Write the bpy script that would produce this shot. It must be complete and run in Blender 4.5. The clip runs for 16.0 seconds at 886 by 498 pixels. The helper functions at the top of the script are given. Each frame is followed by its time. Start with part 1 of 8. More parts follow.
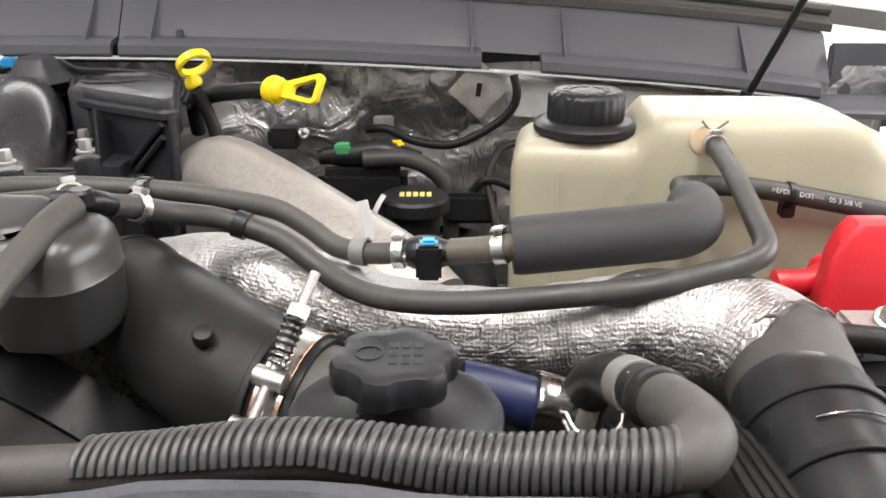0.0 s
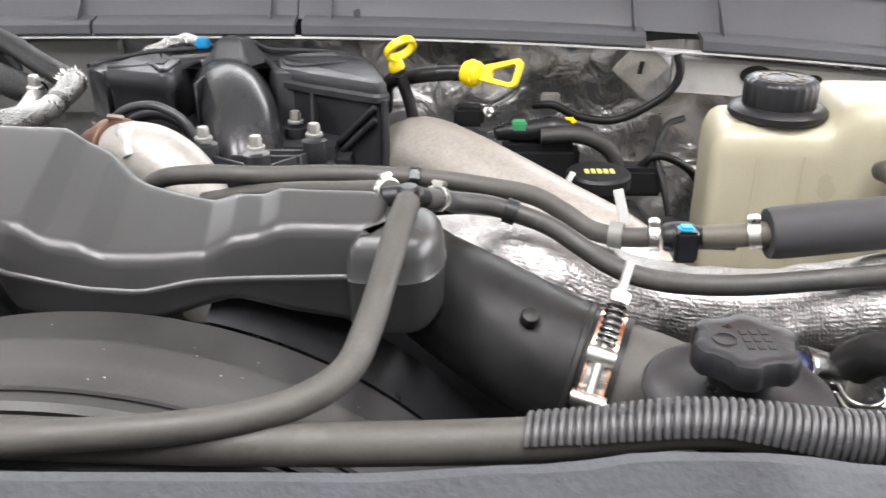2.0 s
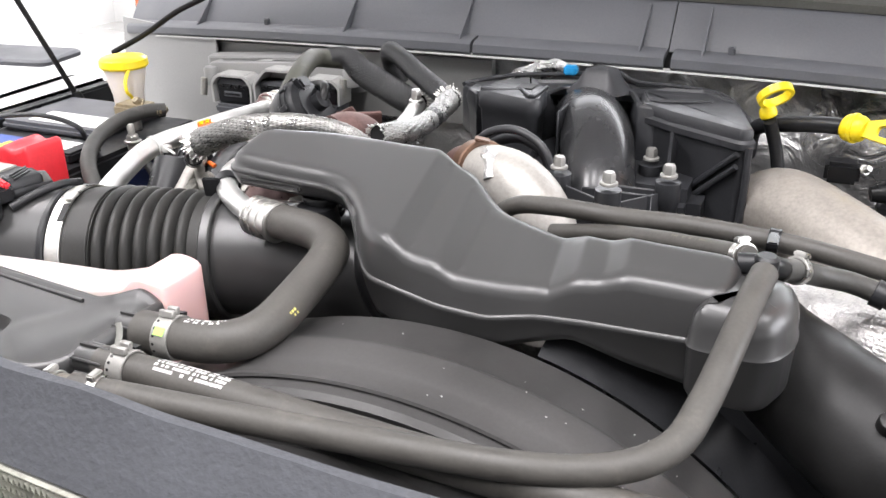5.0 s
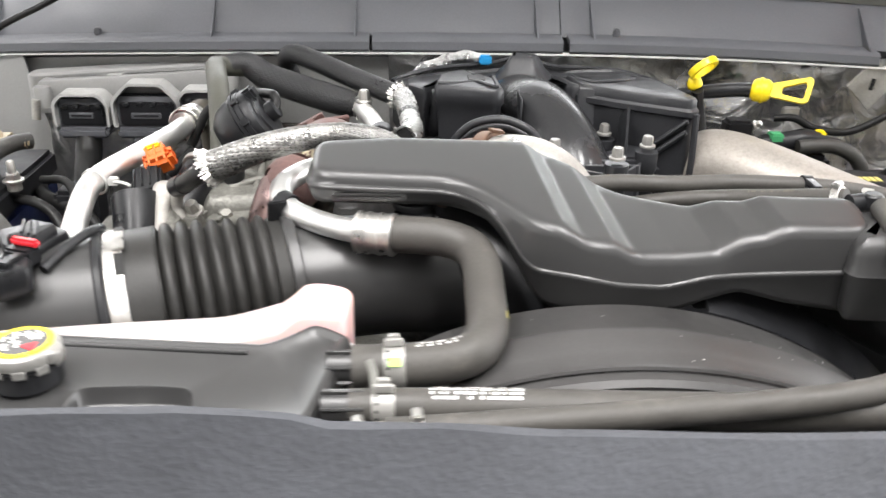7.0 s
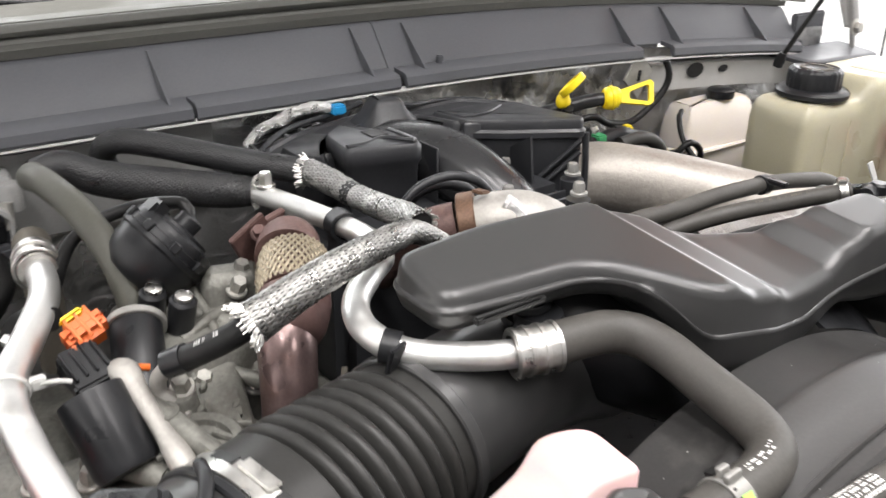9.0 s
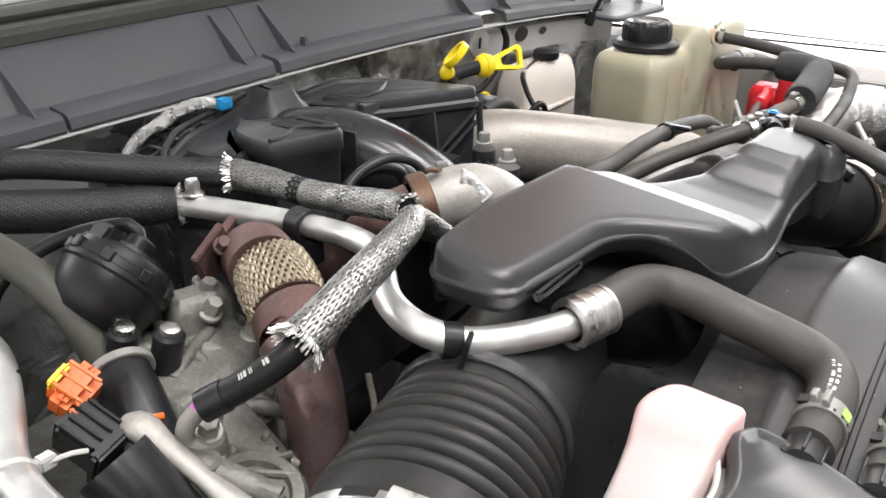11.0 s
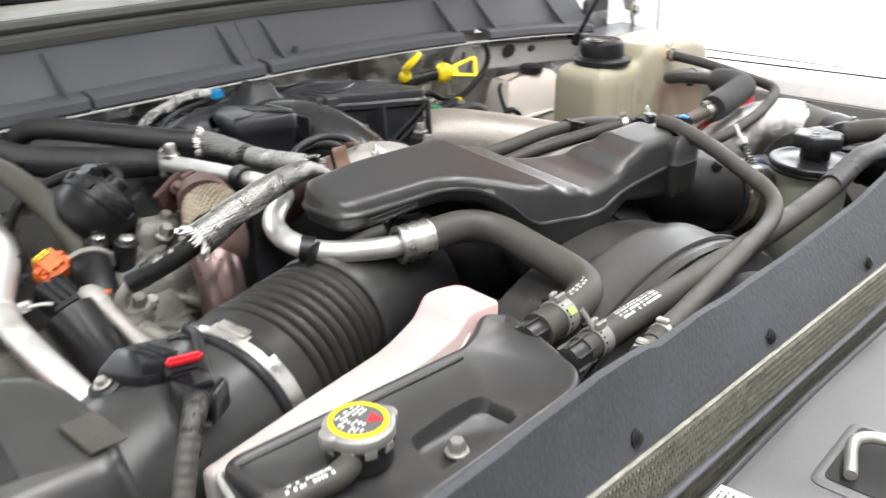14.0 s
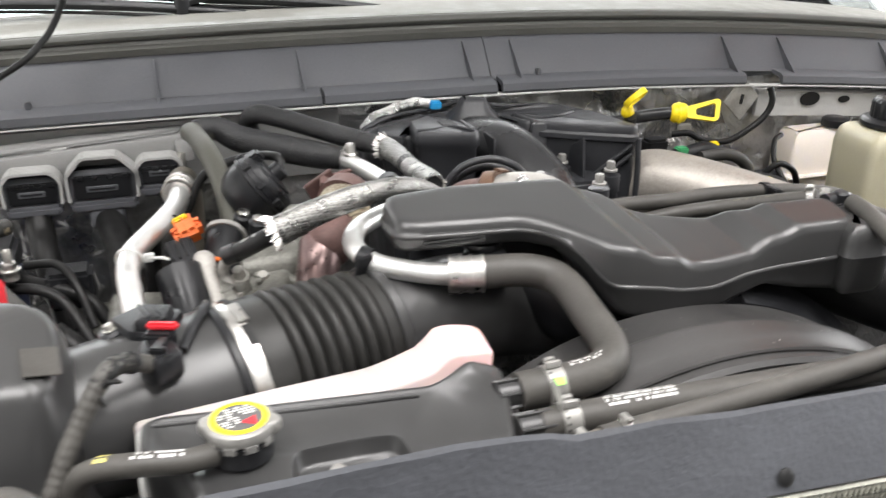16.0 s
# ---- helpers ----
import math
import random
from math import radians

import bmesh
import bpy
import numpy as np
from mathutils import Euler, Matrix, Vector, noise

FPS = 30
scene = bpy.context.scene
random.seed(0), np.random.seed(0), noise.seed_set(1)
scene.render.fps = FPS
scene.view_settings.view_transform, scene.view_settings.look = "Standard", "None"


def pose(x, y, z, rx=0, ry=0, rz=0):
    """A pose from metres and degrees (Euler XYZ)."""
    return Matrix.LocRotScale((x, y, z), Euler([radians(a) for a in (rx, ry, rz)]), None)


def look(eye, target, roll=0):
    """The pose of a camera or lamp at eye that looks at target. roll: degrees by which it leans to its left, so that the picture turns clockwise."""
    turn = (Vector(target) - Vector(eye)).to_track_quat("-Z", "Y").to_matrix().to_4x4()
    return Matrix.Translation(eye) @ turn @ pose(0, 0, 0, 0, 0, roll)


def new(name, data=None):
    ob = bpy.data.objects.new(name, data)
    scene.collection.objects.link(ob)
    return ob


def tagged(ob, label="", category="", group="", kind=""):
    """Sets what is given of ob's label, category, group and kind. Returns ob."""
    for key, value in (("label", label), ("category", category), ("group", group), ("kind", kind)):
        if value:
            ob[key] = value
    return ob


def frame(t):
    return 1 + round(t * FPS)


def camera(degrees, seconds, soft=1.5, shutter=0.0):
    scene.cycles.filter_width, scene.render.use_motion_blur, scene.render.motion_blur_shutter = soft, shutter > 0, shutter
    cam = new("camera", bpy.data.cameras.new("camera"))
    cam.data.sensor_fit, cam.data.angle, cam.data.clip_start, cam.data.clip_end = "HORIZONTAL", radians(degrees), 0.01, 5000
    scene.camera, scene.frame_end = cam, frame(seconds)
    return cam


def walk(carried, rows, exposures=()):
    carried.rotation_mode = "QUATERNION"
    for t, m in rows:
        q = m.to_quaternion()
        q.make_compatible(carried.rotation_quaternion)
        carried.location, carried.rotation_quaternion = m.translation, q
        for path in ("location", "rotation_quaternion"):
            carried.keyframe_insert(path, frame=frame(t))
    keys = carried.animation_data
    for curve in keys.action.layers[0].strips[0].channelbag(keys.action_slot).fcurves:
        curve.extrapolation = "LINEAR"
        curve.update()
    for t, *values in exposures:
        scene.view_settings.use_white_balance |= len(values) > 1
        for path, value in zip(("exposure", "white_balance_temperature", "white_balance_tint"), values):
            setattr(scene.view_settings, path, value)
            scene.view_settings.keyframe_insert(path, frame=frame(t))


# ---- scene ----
cam = camera(54.1, 16.0, shutter=0.5)
METRES, EYE, TILT, LEAN, TURN = 2.3, 1.45, -21.5, 0.0, 0.0
ROWS = [
    (0.0, 0.0, 0.0, 0.0, 0.0, 0.0, -0.0),
    (0.5, -0.0129, 0.0012, 0.0013, -0.6, -1.71, 0.13),
    (1.0, -0.0333, 0.0013, 0.0044, -0.75, -2.56, 0.27),
    (1.5, -0.0738, -0.0257, 0.0085, -0.08, -3.0, 0.1),
    (2.0, -0.0835, -0.0294, 0.0137, 0.58, -3.66, -0.13),
    (2.5, -0.0976, -0.011, 0.0279, 5.56, -3.73, -1.82),
    (3.0, -0.0934, -0.008, 0.0302, 15.21, -4.04, -5.14),
    (3.5, -0.0832, -0.0125, 0.0314, 20.59, -4.42, -6.56),
    (4.0, -0.0774, -0.022, 0.0295, 24.25, -4.77, -7.64),
    (6.5, -0.191, -0.0459, 0.0159, 7.06, -3.49, -3.54),
    (7.0, -0.2579, -0.0619, 0.0143, -2.5, -3.35, -0.03),
    (7.5, -0.3407, -0.066, 0.0149, -11.91, -3.22, 3.27),
    (8.0, -0.393, -0.0448, 0.0204, -19.85, -3.94, 6.44),
    (8.5, -0.4068, 0.0033, 0.0469, -27.4, -5.25, 9.32),
    (11.0, -0.4639, 0.113, 0.0828, -53.03, -12.71, 17.56),
    (11.5, -0.4728, 0.1099, 0.0791, -54.57, -13.16, 18.04),
    (12.0, -0.4804, 0.0975, 0.0791, -55.85, -13.39, 18.34),
    (12.5, -0.4735, 0.0839, 0.0714, -56.95, -13.05, 18.13),
    (13.0, -0.4655, 0.0728, 0.0612, -58.16, -13.14, 18.01),
    (13.5, -0.4814, 0.0401, 0.058, -55.29, -12.03, 18.03),
    (14.0, -0.4892, -0.0076, 0.0464, -46.07, -9.01, 16.18),
    (14.5, -0.4975, -0.0487, 0.0321, -37.49, -6.31, 13.79),
    (15.0, -0.4838, -0.069, 0.029, -29.15, -4.04, 10.77),
    (15.5, -0.4293, -0.0815, 0.0249, -20.6, -2.64, 8.05),
    (16.0, -0.3738, -0.076, 0.0269, -17.47, -2.47, 6.5),
]
walk(cam, [(t, pose(0, 0, EYE, TILT, LEAN, TURN) @ pose(METRES * x, METRES * y, METRES * z, 90 + pitch, roll, yaw)) for t, x, y, z, yaw, pitch, roll in ROWS],
     [(0.0, 0.03, 6650, 14), (2.0, 0.38, 6450, 14), (4.0, 0.34, 6300, 15), (6.5, 0.40, 6550, 13), (7.0, 0.46, 6500, 12), (8.0, 0.40, 6500, 13), (8.7, 0.12, 6550, 13), (11.0, -0.12, 6500, 13), (13.0, -0.03, 6500, 12), (14.5, -0.02, 6400, 11), (16.0, 0.10, 6500, 12)])

from mathutils.geometry import delaunay_2d_cdt

# ---- light ----
world = bpy.data.worlds.new("world")
scene.world = world
world.use_nodes = True
world.node_tree.nodes["Background"].inputs[0].default_value = (0.9, 0.95, 1.0, 1)
world.node_tree.nodes["Background"].inputs[1].default_value = 0.25


def area(name, eye, target, sx, sy, watts, colour=(1, 1, 1)):
    d = bpy.data.lights.new(name, "AREA")
    d.shape, d.size, d.size_y, d.energy, d.color = "RECTANGLE", sx, sy, watts, colour
    ob = new(name, d)
    ob.matrix_world = look(eye, target)
    return ob


# fluorescent rows on the ceiling
for x, y, w in ((-2.6, -1.4, 200), (0.4, -1.4, 200), (-1.0, 0.6, 150), (2.6, 0.8, 200), (-4.2, 2.2, 160)):
    area("ceiling_lamp", (x, y, 5.1), (x, y, 0), 0.5, 3.2, w, (1, 0.985, 0.96))
# daylight through the tall shop windows
area("window_light", (-0.6, 6.9, 2.9), (-0.6, 0, 2.4), 9.0, 4.0, 900, (0.97, 0.99, 1.0))
area("window_light", (6.4, 1.5, 2.4), (0, 1.5, 1.8), 6.5, 3.2, 420, (0.97, 0.99, 1.0))


# ---- materials ----
def mat(name, base, rough=0.5, metal=0.0, var=0.25, scale=30, fine=400, bump=0.15, depth=0.0008, dust=None, dust_at=0.58,
        spec=0.5, sss=0.0, rvar=0.12, coat=0.0):
    """A surface with variation at two scales: broad stains and fine grain, and a fine relief."""
    m = bpy.data.materials.new(name)
    m.use_nodes = True
    nt = m.node_tree
    n, l = nt.nodes, nt.links
    p = n["Principled BSDF"]
    tc = n.new("ShaderNodeTexCoord")
    a, b = n.new("ShaderNodeTexNoise"), n.new("ShaderNodeTexNoise")
    for q, s, d in ((a, scale, 5), (b, fine, 3)):
        q.inputs["Scale"].default_value, q.inputs["Detail"].default_value = s, d
        l.new(tc.outputs["Object"], q.inputs["Vector"])
    mix = n.new("ShaderNodeMix")
    mix.data_type = "FLOAT"
    mix.inputs[0].default_value = 0.4
    l.new(a.outputs[0], mix.inputs[2])
    l.new(b.outputs[0], mix.inputs[3])
    ramp = n.new("ShaderNodeValToRGB")
    lo, hi = [max(0, c * (1 - var)) for c in base], [min(1, c * (1 + var)) for c in base]
    ramp.color_ramp.elements[0].position, ramp.color_ramp.elements[1].position = 0.3, 0.7
    ramp.color_ramp.elements[0].color, ramp.color_ramp.elements[1].color = (*lo, 1), (*hi, 1)
    l.new(mix.outputs[0], ramp.inputs[0])
    colour = ramp.outputs[0]
    if dust:
        r2 = n.new("ShaderNodeValToRGB")
        r2.color_ramp.elements[0].position, r2.color_ramp.elements[1].position = dust_at, min(1, dust_at + 0.2)
        c = n.new("ShaderNodeTexNoise")
        c.inputs["Scale"].default_value, c.inputs["Detail"].default_value, c.inputs["Roughness"].default_value = scale * 0.7, 9, 0.7
        l.new(tc.outputs["Object"], c.inputs["Vector"])
        l.new(c.outputs[0], r2.inputs[0])
        mx = n.new("ShaderNodeMix")
        mx.data_type = "RGBA"
        l.new(r2.outputs[0], mx.inputs[0])
        l.new(colour, mx.inputs[6])
        mx.inputs[7].default_value = (*dust, 1)
        colour = mx.outputs[2]
    l.new(colour, p.inputs["Base Color"])
    mr = n.new("ShaderNodeMapRange")
    mr.inputs[1].default_value, mr.inputs[2].default_value = 0.3, 0.7
    mr.inputs[3].default_value, mr.inputs[4].default_value = max(0.03, rough - rvar), min(1, rough + rvar)
    l.new(a.outputs[0], mr.inputs[0])
    l.new(mr.outputs[0], p.inputs["Roughness"])
    p.inputs["Metallic"].default_value = metal
    p.inputs["Specular IOR Level"].default_value = spec
    p.inputs["Coat Weight"].default_value = coat
    if sss:
        p.inputs["Subsurface Weight"].default_value = sss
        p.inputs["Subsurface Radius"].default_value = (0.02, 0.018, 0.01)
        p.inputs["Subsurface Scale"].default_value = 0.6
    if bump:
        bp = n.new("ShaderNodeBump")
        bp.inputs["Strength"].default_value, bp.inputs["Distance"].default_value = bump, depth
        l.new(b.outputs[0], bp.inputs["Height"])
        l.new(bp.outputs[0], p.inputs["Normal"])
    return m


def woven(name, dark, light, metal, rough, pitch, depth=0.0009, contrast=0.5, turn=45):
    """A braided sleeve: two crossing sets of strands along the sleeve's own length."""
    m = mat(name, light, rough, metal, 0.5, 45, 600, 0)
    nt = m.node_tree
    n, l = nt.nodes, nt.links
    p = n["Principled BSDF"]
    uv = n.new("ShaderNodeUVMap")
    waves = []
    for way in (turn, -turn):
        mp = n.new("ShaderNodeMapping")
        mp.inputs["Rotation"].default_value[2] = radians(way)
        w = n.new("ShaderNodeTexWave")
        w.inputs["Scale"].default_value = 0.314 / pitch
        l.new(uv.outputs[0], mp.inputs[0])
        l.new(mp.outputs[0], w.inputs["Vector"])
        waves.append(w)
    mx = n.new("ShaderNodeMath")
    mx.operation = "MULTIPLY"
    l.new(waves[0].outputs["Fac"], mx.inputs[0])
    l.new(waves[1].outputs["Fac"], mx.inputs[1])
    bp = n.new("ShaderNodeBump")
    bp.inputs["Strength"].default_value, bp.inputs["Distance"].default_value = 0.9, depth
    l.new(mx.outputs[0], bp.inputs["Height"])
    l.new(bp.outputs[0], p.inputs["Normal"])
    old = p.inputs["Base Color"].links[0].from_socket
    c = n.new("ShaderNodeMix")
    c.data_type = "RGBA"
    rr = n.new("ShaderNodeMapRange")
    rr.inputs[1].default_value, rr.inputs[2].default_value = 0.05, contrast
    l.new(mx.outputs[0], rr.inputs[0])
    l.new(rr.outputs[0], c.inputs[0])
    c.inputs[6].default_value = (*dark, 1)
    l.new(old, c.inputs[7])
    l.new(c.outputs[2], p.inputs["Base Color"])
    return m


def crinkled(name, base, rough, metal, scale, depth, weave=0.0, grime=None, at=0.55, pressed=0.3):
    """Creased metal foil: sharp folds from cell edges and noise, with an optional glass-cloth weave."""
    m = mat(name, base, rough, metal, 0.25, scale * 0.5, 500, 0, dust=grime, dust_at=at)
    nt = m.node_tree
    n, l = nt.nodes, nt.links
    p = n["Principled BSDF"]
    tc = n.new("ShaderNodeTexCoord")
    v = n.new("ShaderNodeTexVoronoi")
    v.inputs["Scale"].default_value = scale
    ns = n.new("ShaderNodeTexNoise")
    ns.inputs["Scale"].default_value, ns.inputs["Detail"].default_value, ns.inputs["Distortion"].default_value = scale * 1.7, 6, 1.5
    l.new(tc.outputs["Object"], ns.inputs["Vector"])
    dis = n.new("ShaderNodeMix")
    dis.data_type = "RGBA"
    dis.inputs[0].default_value = 0.04
    l.new(tc.outputs["Object"], dis.inputs[6])
    l.new(ns.outputs["Color"], dis.inputs[7])
    l.new(dis.outputs[2], v.inputs["Vector"])
    add = n.new("ShaderNodeMath")
    l.new(v.outputs["Distance"], add.inputs[0])
    l.new(ns.outputs[0], add.inputs[1])
    top = add.outputs[0]
    if weave:
        uv = n.new("ShaderNodeUVMap")
        for axis in ("X", "Y"):
            w = n.new("ShaderNodeTexWave")
            w.bands_direction = axis
            w.inputs["Scale"].default_value = 0.314 / weave
            w.inputs["Distortion"].default_value = 1.0
            l.new(uv.outputs[0], w.inputs["Vector"])
            k = n.new("ShaderNodeMath")
            k.operation = "MULTIPLY_ADD"
            k.inputs[1].default_value = pressed
            l.new(w.outputs["Fac"], k.inputs[0])
            l.new(top, k.inputs[2])
            top = k.outputs[0]
    bp = n.new("ShaderNodeBump")
    bp.inputs["Strength"].default_value, bp.inputs["Distance"].default_value = 0.8, depth
    l.new(top, bp.inputs["Height"])
    l.new(bp.outputs[0], p.inputs["Normal"])
    return m


BLACK = mat("black_plastic", (0.013, 0.0135, 0.015), 0.38, spec=0.33, var=0.3, bump=0.2, depth=0.0003, dust=(0.027, 0.0265, 0.025), dust_at=0.64)
SATIN = mat("satin_black_plastic", (0.033, 0.033, 0.033), 0.33, var=0.05, bump=0.06, depth=0.0001, rvar=0.015, spec=0.6)
GREYBLACK = mat("weathered_black_plastic", (0.082, 0.085, 0.094), 0.55, var=0.15, scale=12, bump=0.25, depth=0.0003, dust=(0.10, 0.10, 0.10), dust_at=0.62)
SHROUD = mat("dusty_shroud_plastic", (0.043, 0.042, 0.0415), 0.42, spec=0.35, var=0.18, scale=14, bump=0.1, depth=0.0003, dust=(0.10, 0.097, 0.09), dust_at=0.6)
RUBBER = mat("dusty_rubber", (0.050, 0.047, 0.042), 0.58, var=0.25, scale=35, bump=0.25, depth=0.0003, dust=(0.098, 0.091, 0.079), dust_at=0.58)
DARKRUB = mat("black_rubber", (0.013, 0.013, 0.013), 0.42, spec=0.22, var=0.25, bump=0.25, depth=0.0003, dust=(0.032, 0.031, 0.028), dust_at=0.66)
TANRUB = mat("browned_rubber", (0.095, 0.085, 0.068), 0.6, var=0.2, bump=0.2, depth=0.0003, dust=(0.15, 0.13, 0.10), dust_at=0.6)
GREENRUB = mat("dusty_grey_green_rubber", (0.062, 0.062, 0.050), 0.55, var=0.22, scale=30, bump=0.2, depth=0.0003, dust=(0.12, 0.115, 0.095), dust_at=0.56)
BELLOWS = mat("dusty_bellows_rubber", (0.022, 0.0217, 0.0205), 0.46, spec=0.3, var=0.25, scale=30, bump=0.2, depth=0.0003, dust=(0.05, 0.048, 0.044), dust_at=0.58)
DUSTRUB = mat("greyed_black_rubber", (0.036, 0.035, 0.032), 0.55, var=0.25, scale=35, bump=0.25, depth=0.0003, dust=(0.085, 0.080, 0.070), dust_at=0.56)
FOAM = mat("foam_sleeve", (0.030, 0.030, 0.032), 0.75, var=0.15, bump=0.3, depth=0.0003)
FELT = mat("felt_textured_rubber", (0.052, 0.055, 0.062), 0.7, var=0.22, scale=25, fine=220, bump=0.6, depth=0.0016, spec=0.35)
ALU = mat("aluminium_tube", (0.70, 0.70, 0.685), 0.42, 0.9, var=0.07, scale=60, bump=0.2, depth=0.0002)
CAST = mat("cast_aluminium", (0.36, 0.345, 0.32), 0.5, 0.35, var=0.18, scale=30, fine=300, bump=0.5, depth=0.0006, dust=(0.24, 0.225, 0.20), dust_at=0.6)
BLOCK = mat("dirty_cast_aluminium", (0.165, 0.163, 0.146), 0.52, 0.4, var=0.45, scale=40, fine=260, bump=0.6, depth=0.0012, dust=(0.09, 0.083, 0.07), dust_at=0.5)
STEEL = mat("zinc_plated_steel", (0.62, 0.61, 0.585), 0.34, 1.0, var=0.15, scale=80, bump=0.1, depth=0.0002)
DULLSTEEL = mat("dull_steel", (0.42, 0.41, 0.38), 0.5, 0.8, var=0.25, scale=60, bump=0.2, depth=0.0003)
COPPER = mat("copper_tinted_steel", (0.75, 0.50, 0.38), 0.28, 1.0, var=0.1)
RUST = mat("rusted_exhaust_steel", (0.115, 0.065, 0.058), 0.6, 0.3, var=0.35, scale=45, fine=300, bump=0.5, depth=0.0006, dust=(0.19, 0.12, 0.095), dust_at=0.55)
BRASS = mat("corroded_brass", (0.30, 0.25, 0.165), 0.5, 0.5, var=0.35, scale=40, bump=0.4, depth=0.0005, dust=(0.33, 0.30, 0.24), dust_at=0.58)
GOLDRUST = mat("bronzed_steel", (0.135, 0.078, 0.05), 0.5, 0.5, var=0.4, scale=50, bump=0.4, depth=0.0005, dust=(0.13, 0.07, 0.05), dust_at=0.55)
MESHWIRE = mat("straw_steel_wire", (0.27, 0.23, 0.165), 0.45, 0.7, var=0.2, scale=60, bump=0)
CREAM = mat("cream_tank_plastic", (0.40, 0.375, 0.275), 0.36, var=0.07, scale=10, bump=0.06, depth=0.0003, sss=0.3)
STAINED = mat("orange_stained_plastic", (0.62, 0.47, 0.32), 0.45, var=0.15, scale=40, bump=0.1, sss=0.2)
MILK = mat("milky_tank_plastic", (0.74, 0.68, 0.62), 0.45, var=0.06, scale=14, bump=0.1, depth=0.0003, sss=0.3)
YELLOW = mat("yellow_plastic", (0.86, 0.66, 0.01), 0.4, var=0.06, bump=0.08, depth=0.0003)
RED = mat("red_plastic", (0.62, 0.02, 0.03), 0.45, var=0.12, bump=0.15, depth=0.0004)
ORANGE = mat("orange_plastic", (0.68, 0.14, 0.02), 0.45, var=0.1, bump=0.1)
BLUE = mat("blue_plastic", (0.02, 0.30, 0.62), 0.4, var=0.1, bump=0.1)
NAVY = mat("blue_battery_plastic", (0.008, 0.014, 0.05), 0.4, var=0.2, bump=0.1)
GREEN = mat("green_plastic", (0.06, 0.34, 0.14), 0.45, var=0.1, bump=0.1)
MAGENTA = mat("magenta_paint_mark", (0.7, 0.15, 0.6), 0.6, var=0.1, bump=0)
LIME = mat("green_paint_mark", (0.35, 0.75, 0.12), 0.6, var=0.15, bump=0)
PAINT_Y = mat("yellow_paint_mark", (0.62, 0.55, 0.16), 0.6, var=0.2, bump=0)
TEAL = mat("teal_paint_mark", (0.10, 0.50, 0.42), 0.6, var=0.1, bump=0)
WHITEMARK = mat("white_print", (0.72, 0.72, 0.70), 0.6, var=0.15, bump=0)
INK = mat("dark_print", (0.08, 0.08, 0.08), 0.6, var=0.1, bump=0)
GREYPAINT = mat("grey_body_paint", (0.25, 0.25, 0.245), 0.45, var=0.12, scale=10, bump=0.1, depth=0.0003, dust=(0.16, 0.155, 0.14), dust_at=0.6)
WHITEPAINT = mat("white_body_paint", (0.80, 0.80, 0.79), 0.3, var=0.03, scale=6, bump=0.03, depth=0.0002, coat=0.5)
WHITEPL = mat("white_plastic", (0.50, 0.50, 0.48), 0.45, var=0.08, bump=0.1, dust=(0.34, 0.32, 0.29), dust_at=0.65)
GREYPL = mat("grey_plastic", (0.40, 0.40, 0.39), 0.5, var=0.1, bump=0.15)
LABEL = mat("paper_label", (0.75, 0.75, 0.74), 0.5, var=0.04, bump=0)
FOIL = crinkled("aluminised_wrap", (0.44, 0.43, 0.42), 0.42, 1.0, 60, 0.0014, weave=0.0030, grime=(0.46, 0.43, 0.39), at=0.66, pressed=0.12)
DARKFOIL = crinkled("creased_dark_foil", (0.52, 0.52, 0.52), 0.3, 0.85, 14, 0.007, grime=(0.07, 0.07, 0.067), at=0.5)
SHEET = crinkled("crumpled_tape", (0.80, 0.80, 0.79), 0.3, 0.9, 90, 0.003)

BRAID_S = mat("silver_braid_wire", (0.27, 0.267, 0.257), 0.32, 0.8, var=0.35, scale=60, bump=0, dust=(0.62, 0.615, 0.59), dust_at=0.54)
BRAID_B = mat("black_braid_yarn", (0.026, 0.0265, 0.028), 0.38, var=0.4, scale=60, bump=0, dust=(0.05, 0.05, 0.05), dust_at=0.62)
SEALRUB = mat("grey_olive_rubber", (0.085, 0.085, 0.077), 0.55, var=0.2, scale=9, bump=0.25, depth=0.0004, dust=(0.125, 0.122, 0.11), dust_at=0.58)
FLOORM = mat("polished_pale_floor", (0.55, 0.545, 0.53), 0.25, var=0.06, scale=1.2, fine=60, bump=0.03)
WALLM = mat("white_wall_paint", (0.80, 0.80, 0.79), 0.6, var=0.03, scale=1.5, fine=120, bump=0.1)
# dark tone put into the south wall so it bounces less light
SOUTHM = mat("dimmed_shop_wall", (0.22, 0.22, 0.22), 0.6, var=0.1, scale=1.5, fine=120, bump=0.1)
BODYGREY = mat("pale_body_metal", (0.50, 0.50, 0.49), 0.45, var=0.12, scale=14, bump=0.1, dust=(0.34, 0.33, 0.30), dust_at=0.6)
BOWLM = mat("greenish_reservoir_plastic", (0.30, 0.31, 0.26), 0.45, var=0.12, scale=20, bump=0.1, sss=0.2)
PITTED = mat("pitted_cast_aluminium", (0.33, 0.305, 0.275), 0.42, 0.35, var=0.15, scale=150, fine=300, bump=0.5, depth=0.0006, dust=(0.07, 0.06, 0.05), dust_at=0.63)
SIDEW = mat("white_tank_plastic", (0.43, 0.395, 0.385), 0.45, var=0.06, scale=9, bump=0.1, sss=0.3)
nt = SIDEW.node_tree
geo, sep, mr, mx = (nt.nodes.new(k) for k in ("ShaderNodeTexCoord", "ShaderNodeSeparateXYZ", "ShaderNodeMapRange", "ShaderNodeMix"))
mx.data_type = "RGBA"
nt.links.new(geo.outputs["Object"], sep.inputs[0])
nt.links.new(sep.outputs["X"], mr.inputs[0])
